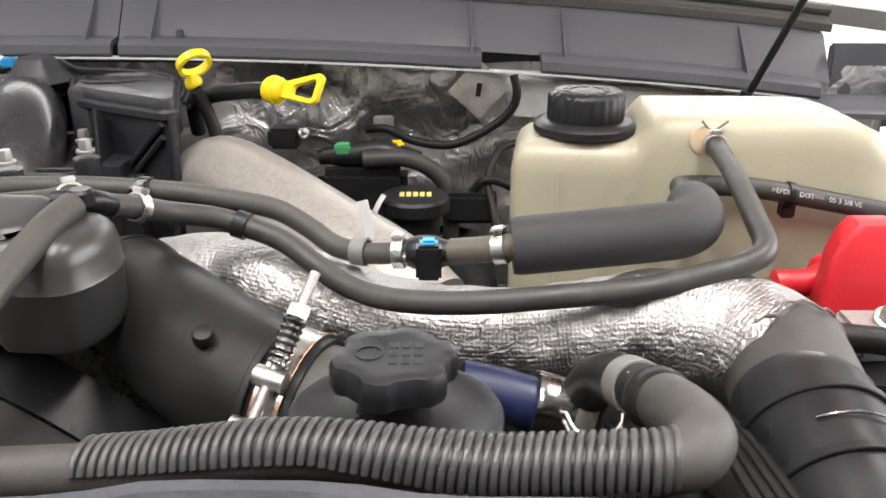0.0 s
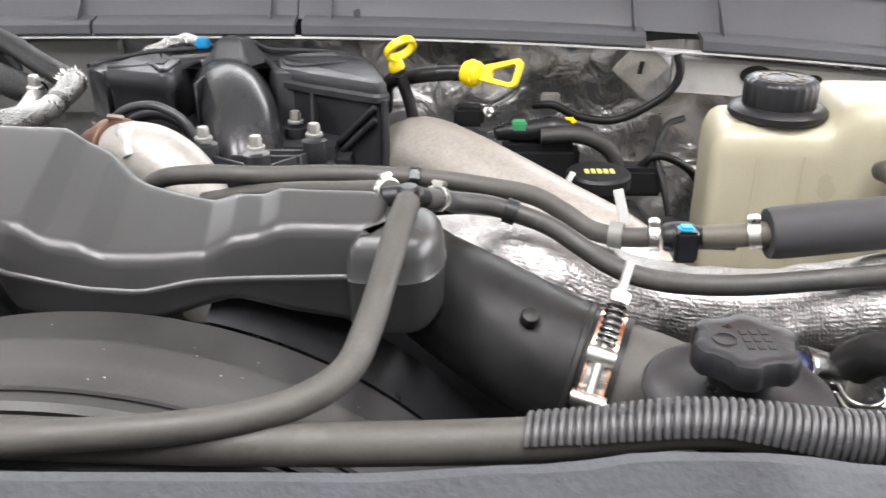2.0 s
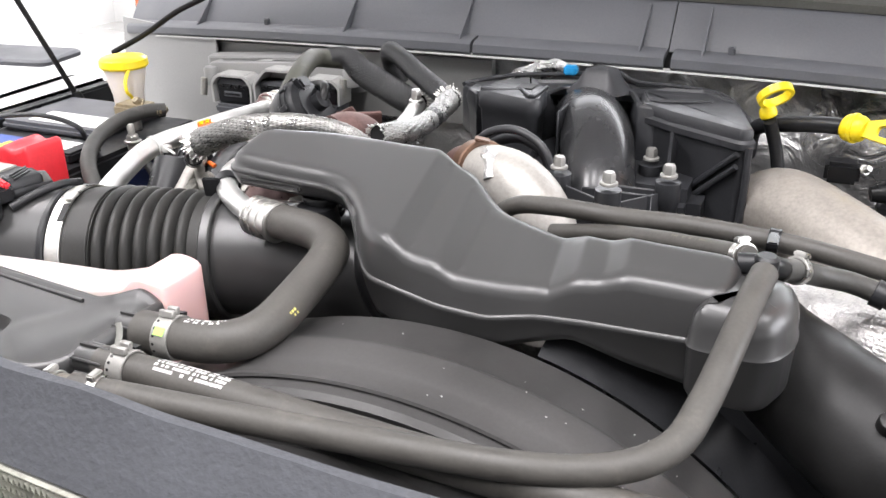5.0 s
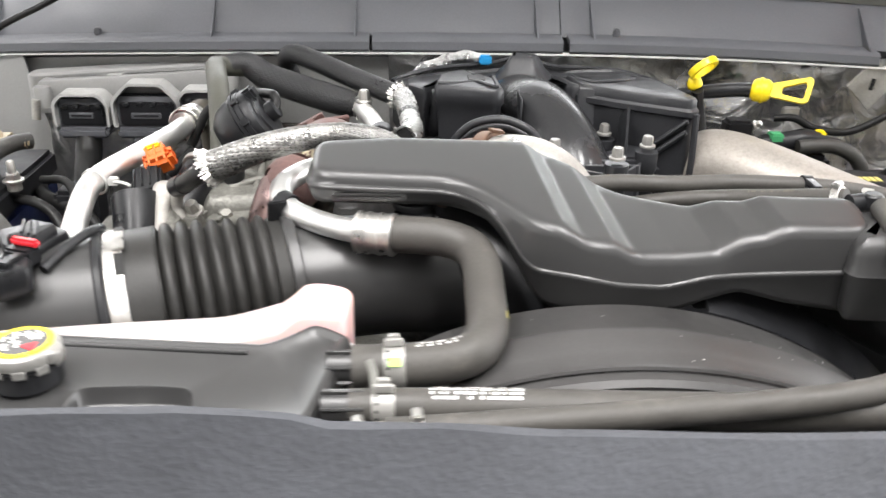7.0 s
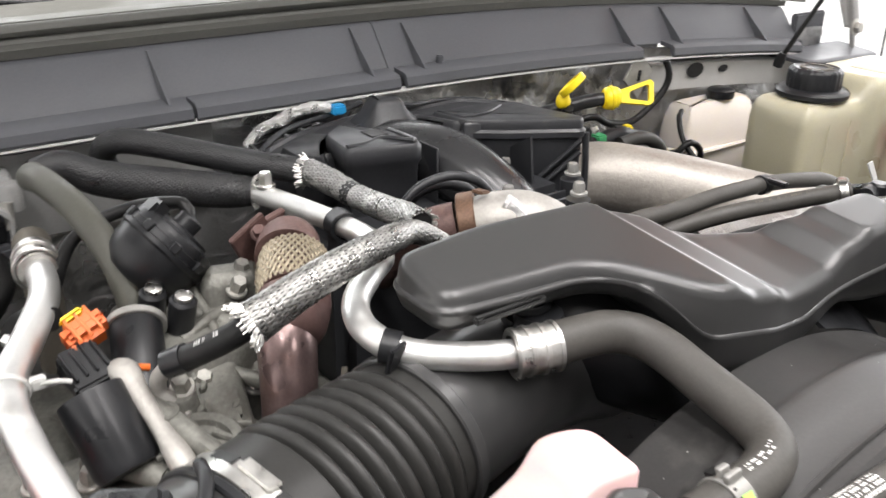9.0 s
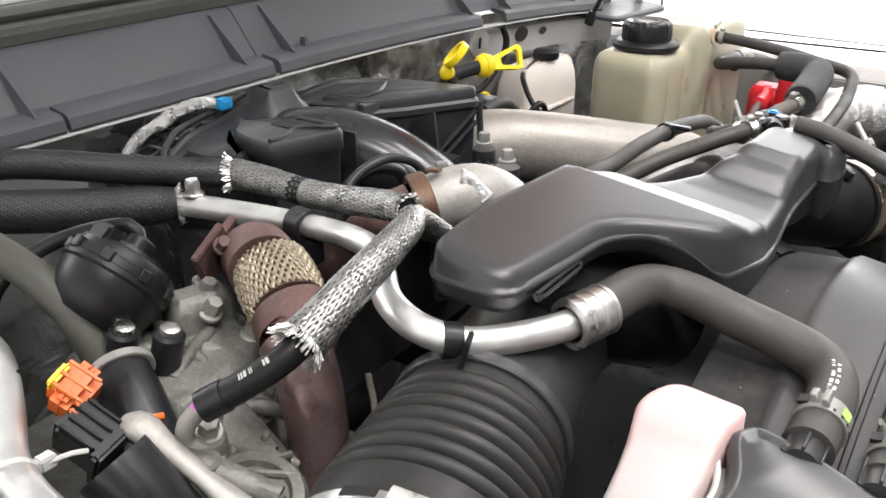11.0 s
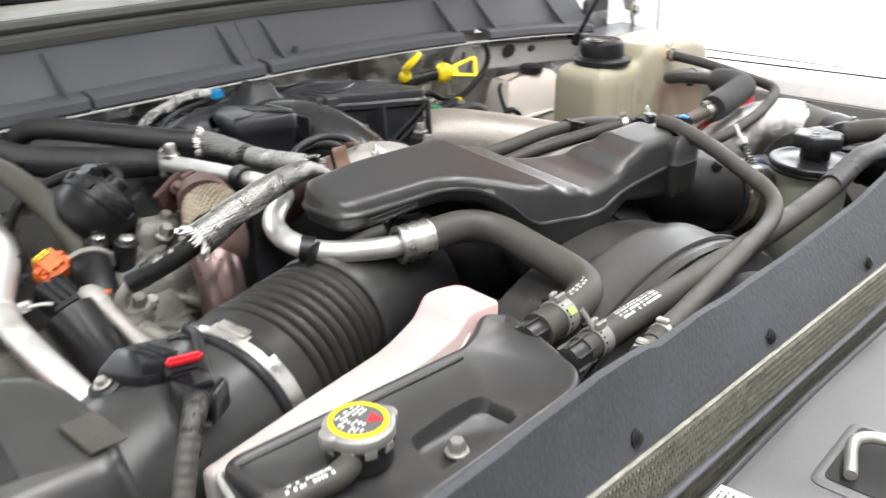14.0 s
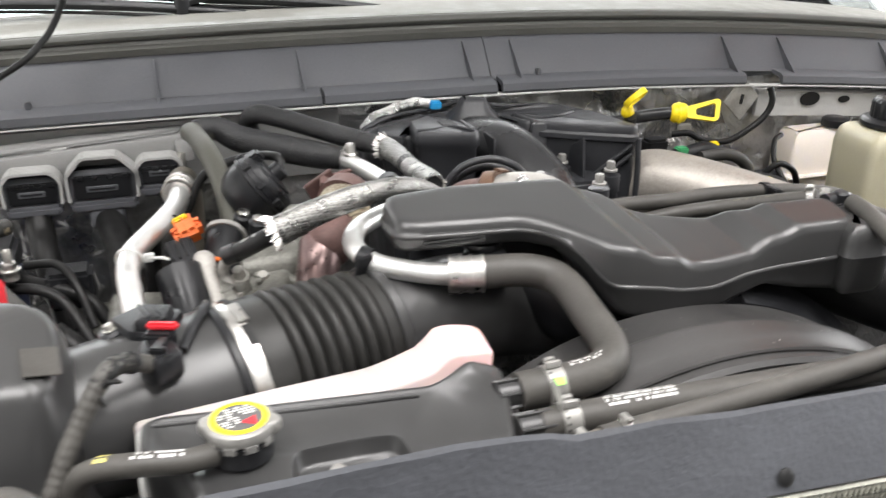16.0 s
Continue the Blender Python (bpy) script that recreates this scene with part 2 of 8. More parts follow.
mr.inputs[1].default_value, mr.inputs[2].default_value = -0.72, -0.635
sp = nt.nodes["Principled BSDF"]
nt.links.new(mr.outputs[0], mx.inputs[0])
nt.links.new(sp.inputs["Base Color"].links[0].from_socket, mx.inputs[6])
mx.inputs[7].default_value = (0.66, 0.43, 0.42, 1)
nt.links.new(mx.outputs[2], sp.inputs["Base Color"])
# ceiling colour darkened to hold back light bounced down into the bay
CEILM = mat("dimmed_ceiling_paint", (0.30, 0.30, 0.30), 0.7, var=0.05, scale=1.5, fine=120, bump=0.1)
FINS = mat("condenser_fin_metal", (0.34, 0.34, 0.295), 0.45, 0.45, var=0.3, scale=90, bump=0.3, depth=0.0006, dust=(0.17, 0.16, 0.13), dust_at=0.58)
GRILLEM = mat("scuffed_grey_panel_plastic", (0.115, 0.115, 0.118), 0.42, var=0.15, scale=18, bump=0.25, depth=0.0003, dust=(0.20, 0.20, 0.20), dust_at=0.66)
MANIF = mat("moulded_black_nylon", (0.026, 0.027, 0.030), 0.42, var=0.25, scale=25, bump=0.15, depth=0.0003, dust=(0.06, 0.058, 0.055), dust_at=0.6)
GLOSS = mat("glossy_black_plastic", (0.024, 0.0245, 0.026), 0.24, var=0.2, scale=20, bump=0.05, depth=0.0002, rvar=0.06)
CLIPGREY = mat("grey_clip_plastic", (0.17, 0.17, 0.155), 0.5, var=0.15, bump=0.15)
PEWTER = mat("pewter_grey_metal", (0.27, 0.265, 0.25), 0.42, 0.35, var=0.12, scale=60, bump=0.2, depth=0.0003)
TINTED = mat("heat_tinted_steel", (0.20, 0.138, 0.132), 0.33, 0.65, var=0.25, scale=35, bump=0.2, depth=0.0004, dust=(0.17, 0.095, 0.075), dust_at=0.56)
RIBBED = mat("glossy_conduit_plastic", (0.050, 0.050, 0.052), 0.33, var=0.2, scale=40, bump=0.1, depth=0.0002, dust=(0.075, 0.073, 0.07), dust_at=0.62)
CHROME = mat("polished_ring_metal", (0.24, 0.24, 0.235), 0.24, 1.0, var=0.1, scale=60, bump=0.05)
# colour for an unknown red source mirrored in the black plastics
TERRA = mat("red_brown_reflector", (0.72, 0.23, 0.12), 0.6, var=0.08, scale=1.5, fine=120, bump=0.1)
GLASS = bpy.data.materials.new("windscreen_glass")
GLASS.use_nodes = True
gp = GLASS.node_tree.nodes["Principled BSDF"]
gp.inputs["Base Color"].default_value = (0.45, 0.52, 0.50, 1)
gp.inputs["Roughness"].default_value = 0.03
gp.inputs["Transmission Weight"].default_value = 1.0
gp.inputs["IOR"].default_value = 1.45


# ---- builders ----
def thing(name, at, label, category, group="", kind=""):
    ob = new(name)
    ob.empty_display_size = 0.02
    ob.location = at
    return tagged(ob, label, category, group, kind)


def part(name, bm, material, parent, label="", sharp=38):
    """Links a bmesh, whose places are the world's, as one mesh under a thing or a part."""
    me = bpy.data.meshes.new(name)
    bmesh.ops.recalc_face_normals(bm, faces=bm.faces)
    for f in bm.faces:
        f.smooth = True
    bm.to_mesh(me)
    bm.free()
    me.set_sharp_from_angle(angle=radians(sharp))
    me.materials.append(material)
    ob = new(name, me)
    if parent is not None:
        ob.parent = parent
        if parent.type == "EMPTY":
            ob.matrix_parent_inverse = Matrix.Translation(-Vector(parent.location))
    if label:
        ob["label"] = label
    return ob


def alone(name, bm, material, label, category, group="", kind="", sharp=38):
    return tagged(part(name, bm, material, None, sharp=sharp), label, category, group, kind)


def spline(points, step=0.006):
    """Even samples of a smooth line through the points, each (x, y, z) with any further values (a radius)."""
    p = [np.array(q, float) for q in points]
    p = [2 * p[0] - p[1]] + p + [2 * p[-1] - p[-2]]
    out = []
    for i in range(1, len(p) - 2):
        a, b, c, d = p[i - 1:i + 3]
        k = max(2, int(np.linalg.norm((c - b)[:3]) / step))
        for j in range(k):
            t = j / k
            out.append(0.5 * (2 * b + (c - a) * t + (2 * a - 5 * b + 4 * c - d) * t * t + (3 * b - a - 3 * c + d) * t ** 3))
    out.append(p[-2])
    return out


def tube(points, r=None, n=18, step=0.006, wave=None, lumpy=0.0, cap=True, bm=None, squash=1.0, ribs=0, rib=0.05):
    """A tube along a smooth line. Points (x, y, z) or (x, y, z, radius). wave(s): a factor on the radius at the length s."""
    pts = [tuple(q) if len(q) == 4 else (*q, r) for q in points]
    s = spline(pts, step)
    bm = bm or bmesh.new()
    uvl = bm.loops.layers.uv.verify()
    pos = [Vector(q[:3]) for q in s]
    tang = [(pos[min(i + 1, len(pos) - 1)] - pos[max(i - 1, 0)]).normalized() for i in range(len(pos))]
    side = tang[0].cross(Vector((0, 0, 1)))
    if side.length < 0.1:
        side = tang[0].cross(Vector((0, 1, 0)))
    side.normalize()
    rings, lens, run = [], [], 0.0
    for i, q in enumerate(pos):
        if i:
            run += (q - pos[i - 1]).length
            side = (side - tang[i] * side.dot(tang[i])).normalized()
        up = side.cross(tang[i])
        rad = max(1e-4, s[i][3]) * (wave(run) if wave else 1)
        ring = []
        for k in range(n):
            a = 2 * math.pi * k / n
            f = 1 + (lumpy * noise.noise(q * 60 + Vector((math.cos(a), math.sin(a), 0)) * 1.3) if lumpy else 0)
            if ribs:
                f += rib * (abs(math.cos(ribs * a * 0.5 + 0.6 * math.sin(run * 40))) - 0.6)
            ring.append(bm.verts.new(q + (side * math.cos(a) + up * math.sin(a) * squash) * rad * f))
        rings.append(ring)
        lens.append(run)
    rr = pts[0][3]
    for i in range(len(rings) - 1):
        for k in range(n):
            f = bm.faces.new((rings[i][k], rings[i][(k + 1) % n], rings[i + 1][(k + 1) % n], rings[i + 1][k]))
            for lp, (uu, vv) in zip(f.loops, ((k, i), (k + 1, i), (k + 1, i + 1), (k, i + 1))):
                lp[uvl].uv = (uu / n * 2 * math.pi * rr, lens[vv])
    if cap:
        bm.faces.new(rings[0][::-1])
        bm.faces.new(rings[-1])
    return bm


def frame_of(axis):
    z = Vector(axis).normalized()
    return z.to_track_quat("Z", "Y").to_matrix().to_4x4()


def lathe(profile, at, axis=(0, 0, 1), n=28, bm=None, squash=1.0, wobble=None):
    """A turned body: (radius, height) rows along the axis from its foot. wobble(angle): a factor on the radius."""
    bm = bm or bmesh.new()
    m = Matrix.Translation(at) @ frame_of(axis)
    rings = []
    for r, h in profile:
        ring = []
        for k in range(n):
            a = 2 * math.pi * k / n
            w = wobble(a) if wobble else 1
            ring.append(bm.verts.new(m @ Vector((r * w * math.cos(a), r * w * math.sin(a) * squash, h))))
        rings.append(ring)
    for i in range(len(rings) - 1):
        for k in range(n):
            bm.faces.new((rings[i][k], rings[i][(k + 1) % n], rings[i + 1][(k + 1) % n], rings[i + 1][k]))
    bm.faces.new(rings[0][::-1])
    bm.faces.new(rings[-1])
    return bm


def hoop(r0, r1, h, at, axis, n=32, bm=None):
    """A flat band: a ring from r0 to r1, h wide along the axis, its middle at the point."""
    bm = bm or bmesh.new()
    m = Matrix.Translation(at) @ frame_of(axis)
    loops = []
    e = min(h, r1 - r0) * 0.2
    prof = [(r0, -h / 2), (r1 - e, -h / 2), (r1, -h / 2 + e), (r1, h / 2 - e), (r1 - e, h / 2), (r0, h / 2)]
    for k in range(n):
        a = 2 * math.pi * k / n
        loops.append([bm.verts.new(m @ Vector((r * math.cos(a), r * math.sin(a), z))) for r, z in prof])
    for k in range(n):
        for j in range(6):
            bm.faces.new((loops[k][j], loops[(k + 1) % n][j], loops[(k + 1) % n][(j + 1) % 6], loops[k][(j + 1) % 6]))
    return bm


def block(x0, x1, y0, y1, z0, z1, bev=0.004, seg=2, m=None, bm=None):
    own = bmesh.new()
    bmesh.ops.create_cube(own, size=1)
    for v in own.verts:
        v.co = Vector(((x0 + x1) / 2 + v.co.x * (x1 - x0), (y0 + y1) / 2 + v.co.y * (y1 - y0), (z0 + z1) / 2 + v.co.z * (z1 - z0)))
    if bev:
        bmesh.ops.bevel(own, geom=own.edges[:], offset=bev, segments=seg, affect="EDGES", clamp_overlap=True)
    if m is not None:
        own.transform(m)
    if bm is None:
        return own
    return join(bm, own)


def join(bm, other):
    me = bpy.data.meshes.new("tmp")
    other.to_mesh(me)
    other.free()
    bm.from_mesh(me)
    bpy.data.meshes.remove(me)
    return bm


def rounded(outline, rad, seg=5):
    """An outline with its corners rounded. Points (x, y) or (x, y, radius)."""
    out = []
    k = len(outline)
    for i in range(k):
        p, q, s = (Vector(outline[j % k][:2]) for j in (i - 1, i, i + 1))
        r = outline[i][2] if len(outline[i]) > 2 else rad
        a, b = (p - q), (s - q)
        d = min(r, a.length * 0.48, b.length * 0.48)
        a, b = q + a.normalized() * d, q + b.normalized() * d
        for j in range(seg + 1):
            t = j / seg
            out.append(a * (1 - t) ** 2 + q * 2 * t * (1 - t) + b * t * t)
    return out


def moulded(outline, levels, bm=None, top=True, bottom=True, fill=0):
    """A moulded body: an outline in the plan, drawn in by each level's inset at its height (a number or a height of x, y)."""
    bm = bm or bmesh.new()
    k = len(outline)
    area2 = sum(outline[i].x * outline[(i + 1) % k].y - outline[(i + 1) % k].x * outline[i].y for i in range(k))
    sgn = 1 if area2 > 0 else -1
    norm = []
    for i in range(k):
        t = outline[(i + 1) % k] - outline[i - 1]
        norm.append(Vector((-t.y, t.x)).normalized() * sgn)
    rings = []
    for inset, z in levels:
        ring = []
        for i in range(k):
            q = outline[i] + norm[i] * inset
            ring.append(bm.verts.new((q.x, q.y, z(q.x, q.y) if callable(z) else z)))
        rings.append(ring)
    for a, b in zip(rings, rings[1:]):
        for i in range(k):
            bm.faces.new((a[i], a[(i + 1) % k], b[(i + 1) % k], b[i]))
    if bottom:
        bm.faces.new(rings[0][::-1])
    if top:
        f = bm.faces.new(rings[-1])
        if fill:
            bmesh.ops.triangulate(bm, faces=[f])
    return bm


def within(poly, q):
    """Whether a place in the plan lies inside a closed outline."""
    hit = False
    for p0, p1 in zip(poly, poly[1:] + poly[:1]):
        if (p0.y > q.y) != (p1.y > q.y) and q.x < (p1.x - p0.x) * (q.y - p0.y) / (p1.y - p0.y) + p0.x:
            hit = not hit
    return hit


def finer(outline, step):
    """The same outline with points no further apart than the step."""
    out = []
    for a, b in zip(outline, outline[1:] + outline[:1]):
        k = max(1, int((b - a).length / step))
        out += [a.lerp(b, j / k) for j in range(k)]
    return out


def recessed_top(bm, count, hole, height, depth, slope=0.002):
    """Closes a moulded body over its last ring with a top that has a sunk field of the given depth."""
    bm.verts.ensure_lookup_table()
    rim = list(bm.verts[-count:])
    flat = [v.co.xy.copy() for v in rim]
    spots = flat + [Vector(q) for q in hole]
    k, m = len(flat), len(hole)
    lines = [(i, (i + 1) % k) for i in range(k)] + [(k + i, k + (i + 1) % m) for i in range(m)]
    places, _, faces, origin, *_ = delaunay_2d_cdt(spots, lines, [], 1, 1e-6)
    made, edge = [], {}
    for i, p in enumerate(places):
        o = origin[i][0] if origin[i] else -1
        v = rim[o] if 0 <= o < k else bm.verts.new((p.x, p.y, height(p.x, p.y)))
        made.append(v)
        if o >= k:
            edge[o - k] = v
    for f in faces:
        mid = sum((places[i] for i in f), Vector((0, 0))) / len(f)
        if not within(spots[k:], mid):
            bm.faces.new([made[i] for i in f])
    centre = sum(spots[k:], Vector((0, 0))) / m
    ring = [edge[i] for i in range(m)]
    for dz, pull in ((depth * 0.15, slope * 0.5), (depth * 0.85, slope), (depth, slope * 2.2)):
        nxt = []
        for i in range(m):
            q = Vector(hole[i])
            q = q + (centre - q).normalized() * pull
            nxt.append(bm.verts.new((q.x, q.y, height(q.x, q.y) - dz)))
        for i in range(m):
            bm.faces.new((ring[i], ring[(i + 1) % m], nxt[(i + 1) % m], nxt[i]))
        ring = nxt
    bm.faces.new(ring)
    return bm


def spring_clamp(parent, points, frac, r, width=0.013, spin=0.4, label="grey spring band clamp"):
    """A sprung band with a slotted back and two squeezing tabs."""
    at, d = at_length(points, frac)
    ob = part("hose_clamp", hoop(r, r + 0.0013, width, at, d, 40), PEWTER, parent, label)
    side = d.cross(Vector((0, math.sin(spin), math.cos(spin)))).normalized()
    up = side.cross(d).normalized()
    m = Matrix.Translation(at + up * (r + 0.001)) @ Matrix((side, d, up)).transposed().to_4x4()
    part("clamp_slot", block(-0.010, -0.004, -width * 0.28, width * 0.28, -0.002, 0.0008, 0, m=m), DARKRUB, ob)
    part("clamp_tab", block(-0.0022, 0.0022, -0.3 * width, 0.3 * width, -0.001, 0.0058, 0.0008, 1, m=m), PEWTER, ob)
    part("clamp_tab", block(0.0045, 0.0085, -0.45 * width, 0.45 * width, -0.0012, 0.0042, 0.0008, 1, m=m), PEWTER, ob)
    for k in range(5):
        a = 0.7 + k * 0.35
        q = at + (up * math.cos(a) + side * math.sin(a)) * (r + 0.0013)
        part("clamp_tooth", lathe([(0.0011, 0), (0.0011, 0.0004)], q - d * width * 0.3, up * math.cos(a) + side * math.sin(a), 6), DARKRUB, ob)
    return ob


def braid(points, strands, material, parent, r=None, turn=42, fill=0.66, lift=0.0004, label=""):
    """A braided sleeve: flat strands wound both ways along a smooth line, passing over and under each other."""
    pts = [tuple(q) if len(q) == 4 else (*q, r) for q in points]
    c = spline(pts, 0.0016)
    pos = [Vector(q[:3]) for q in c]
    m = len(pos)
    tang = [(pos[min(i + 1, m - 1)] - pos[max(i - 1, 0)]).normalized() for i in range(m)]
    side = tang[0].cross(Vector((0, 0, 1))).normalized()
    frames, spin, total = [], [], 0.0
    for i in range(m):
        if i:
            total += (pos[i] - pos[i - 1]).length * math.tan(radians(turn)) / max(0.003, c[i][3])
            side = (side - tang[i] * side.dot(tang[i])).normalized()
        frames.append((side.copy(), side.cross(tang[i])))
        spin.append(total)
    verts, faces = [], []
    for way in (1, -1):
        for k in range(strands):
            base = len(verts)
            for i in range(m):
                a = 2 * math.pi * k / strands + way * spin[i]
                sd, up = frames[i]
                out = sd * math.cos(a) + up * math.sin(a)
                round_ = up * math.cos(a) - sd * math.sin(a)
                rad = c[i][3] + lift * (1 + way * math.sin(strands * spin[i] + math.pi * k))
                w = math.pi * c[i][3] / strands * fill * math.cos(radians(turn))
                across = (round_ * math.cos(radians(turn)) - tang[i] * way * math.sin(radians(turn))) * w
                q = pos[i] + out * rad
                verts += [q - across, q + out * w * 0.55, q + across]
                if i:
                    j = base + 3 * i
                    faces += [(j - 3, j - 2, j + 1, j), (j - 2, j - 1, j + 2, j + 1)]
    me = bpy.data.meshes.new("braid")
    me.from_pydata(verts, [], faces)
    for p in me.polygons:
        p.use_smooth = True
    me.materials.append(material)
    ob = new("braid", me)
    ob.parent = parent
    if parent.type == "EMPTY":
        ob.matrix_parent_inverse = Matrix.Translation(-Vector(parent.location))
    if label:
        ob["label"] = label
    return tagged(ob, kind="stuff")


def hexhead(at, axis, r, h, bm=None, washer=True):
    bm = bm or bmesh.new()
    if washer:
        lathe([(r * 1.5, 0), (r * 1.5, h * 0.22), (r * 1.35, h * 0.3)], at, axis, 20, bm)
    top = Vector(at) + Vector(axis).normalized() * h * 0.25
    lathe([(r * 1.08, 0), (r * 1.08, h * 0.75), (r * 0.9, h)], top, axis, 6, bm)
    return bm


def at_length(points, frac):
    """The place and direction at a share of a line's samples."""
    s = spline([q[:3] for q in points])
    i = min(len(s) - 2, max(1, int(frac * (len(s) - 1))))
    return Vector(s[i]), (Vector(s[i + 1]) - Vector(s[i - 1])).normalized()


def clamp_on(parent, points, frac, r, width=0.009, material=None, ears=True, label="", spin=0.0):
    at, d = at_length(points, frac)
    ob = part("hose_clamp", hoop(r, r + 0.0016, width, at, d), material or STEEL, parent, label)
    if ears:
        side = d.cross(Vector((math.sin(spin), 0, math.cos(spin)))).normalized()
        up = side.cross(d).normalized()
        m = Matrix.Translation(at + up * (r + 0.002)) @ Matrix((side, d, up)).transposed().to_4x4()
        part("screw_box", block(-0.005, 0.005, -width * 0.5, width * 0.5, -0.001, 0.0032, 0.001, m=m), material or STEEL, ob)
    return ob


def print_bars(parent, points, f0, f1, r, spin, rows=2, height=0.002, material=None, density=0.62, name="print"):
    """Writing that cannot be read, as short bars bent on a hose. spin: radians round the hose, from above."""
    s = [Vector(q) for q in spline([q[:3] for q in points], 0.0006)]
    i0, i1 = int(f0 * (len(s) - 1)), int(f1 * (len(s) - 1))
    rng = random.Random(int(f0 * 1000) + rows)
    bm = bmesh.new()
    for row in range(rows):
        i = i0 + rng.randint(0, 3)
        while i < i1 - 2:
            w = rng.choice((1, 1, 2, 2, 3))
            if rng.random() < density:
                quad = []
                for j, b in ((i, 0), (min(i + w, i1), 0), (min(i + w, i1), 1), (i, 1)):
                    d = (s[min(j + 1, len(s) - 1)] - s[j - 1 if j else 0]).normalized()
                    side = d.cross(Vector((0, 0, 1))).normalized()
                    up = side.cross(d)
                    a = spin + (row * 1.6 + b) * height / r
                    quad.append(bm.verts.new(s[j] + (up * math.cos(a) + side * math.sin(a)) * (r + 0.0004)))
                bm.faces.new(quad)
            i += w + 1
    return part(name, bm, material or WHITEMARK, parent)


# ---- the room ----
RX0, RX1, RY0, RY1, RZ = -7.0, 6.5, -5.0, 7.0, 5.2
alone("floor", block(RX0, RX1, RY0, RY1, -0.1, 0.0, 0), FLOORM, "pale polished showroom floor", "floor", kind="structure")
alone("ceiling", block(RX0, RX1, RY0, RY1, RZ, RZ + 0.1, 0), CEILM, "plain ceiling, coloured darker to dim the room", "ceiling", kind="structure")
alone("wall_west", block(RX0 - 0.15, RX0, RY0, RY1, 0, RZ, 0), WALLM, "plain room wall", "wall", kind="structure")
alone("wall_east", block(RX1, RX1 + 0.15, RY0, RY1, 0, RZ, 0), WALLM, "plain room wall", "wall", kind="structure")
# behind the camera: coloured darker than the other walls to lower the fill light
alone("wall_south", block(RX0, RX1, RY0 - 0.15, RY0, 0, RZ, 0), SOUTHM, "plain room wall", "wall", kind="structure")
alone("wall_north", block(RX0, RX1, RY1, RY1 + 0.15, 0, RZ, 0), WALLM, "plain room wall", "wall", kind="structure")


# ---- the truck's shell ----
def cowl_y(x):
    return 1.05 + (0.2 * (x + 0.4) ** 2 if x < -0.4 else 0) - (0.55 * (x - 0.3) ** 2 if x > 0.3 else 0)


def cowl_z(x):
    return 1.307 - 0.06 * (x + 0.45) ** 2


def swept(profile, x0, x1, step=0.02, bm=None, closed=True):
    """Sweeps a profile of (y, z) offsets along the cowl's own curve."""
    bm = bm or bmesh.new()
    k = max(2, int((x1 - x0) / step))
    rings = []
    for i in range(k + 1):
        x = x0 + (x1 - x0) * i / k
        rings.append([bm.verts.new((x, cowl_y(x) + dy, cowl_z(x) + dz)) for dy, dz in profile])
    m = len(profile)
    for a, b in zip(rings, rings[1:]):
        for j in range(m if closed else m - 1):
            bm.faces.new((a[j], a[(j + 1) % m], b[(j + 1) % m], b[j]))
    if closed:
        bm.faces.new(rings[0][::-1])
        bm.faces.new(rings[-1])
    return bm


cowl = thing("cowl_panel", (-0.4, 1.05, 1.28), "weathered dark grey plastic cowl panel with upright ribs below the windscreen", "cowl panel", kind="structure")
face = [(-0.004, -0.002), (0.0, 0.004), (0.034, 0.048), (0.042, 0.052), (0.06, 0.052), (0.06, 0.046), (0.046, 0.044), (0.012, -0.002)]
part("panel", swept(face, -1.42, -0.385), GREYBLACK, cowl)
part("panel", swept(face, -0.3835, 0.46), GREYBLACK, cowl)
lip = [(-0.002, 0.002), (-0.026, -0.001), (-0.031, -0.005), (-0.033, -0.015), (-0.030, -0.0185), (-0.026, -0.016), (-0.022, -0.008), (-0.002, -0.004)]
for a, b in ((-1.40, -0.64), (-0.636, -0.385), (-0.376, 0.045), (0.115, 0.44)):
    part("lower_flange", swept(lip, a, b), GREYBLACK, cowl)
for x in (-1.18, -0.854, -0.66, -0.417, -0.342, 0.034, 0.144, 0.36):
    y, z = cowl_y(x), cowl_z(x)
    bm = bmesh.new()
    a = [bm.verts.new((x - 0.0013, y + q, z + h)) for q, h in ((-0.024, -0.0005), (0.030, 0.048), (0.036, 0.048), (0.012, -0.0005))]
    b = [bm.verts.new((x + 0.0013, y + q, z + h)) for q, h in ((-0.024, -0.0005), (0.030, 0.048), (0.036, 0.048), (0.012, -0.0005))]
    bm.faces.new(a[::-1]), bm.faces.new(b)
    for j in range(4):
        bm.faces.new((a[j], a[(j + 1) % 4], b[(j + 1) % 4], b[j]))
    part("rib", bm, GREYBLACK, cowl)
for x in (-1.02, -0.31):
    y, z = cowl_y(x), cowl_z(x)
    part("tab", block(x - 0.004, x + 0.004, y - 0.010, y - 0.002, z - 0.001, z + 0.011, 0.0015), GREYBLACK, cowl)

seal = thing("bonnet_seal", (-0.4, 1.11, 1.35), "ribbed grey rubber bonnet seal along the cowl top", "rubber seal")
strip = [(0.040, 0.0525), (0.038, 0.062), (0.050, 0.066), (0.055, 0.074), (0.070, 0.076), (0.078, 0.068), (0.078, 0.0525)]
part("seal_strip", swept(strip, -1.43, 0.47), SEALRUB, seal)
bulb = [(0.056 + 0.009 * math.cos(a), 0.078 + 0.007 * math.sin(a)) for a in [i * math.pi / 5 for i in range(10)]]
part("bulb", swept(bulb, -1.43, 0.47), SEALRUB, seal)

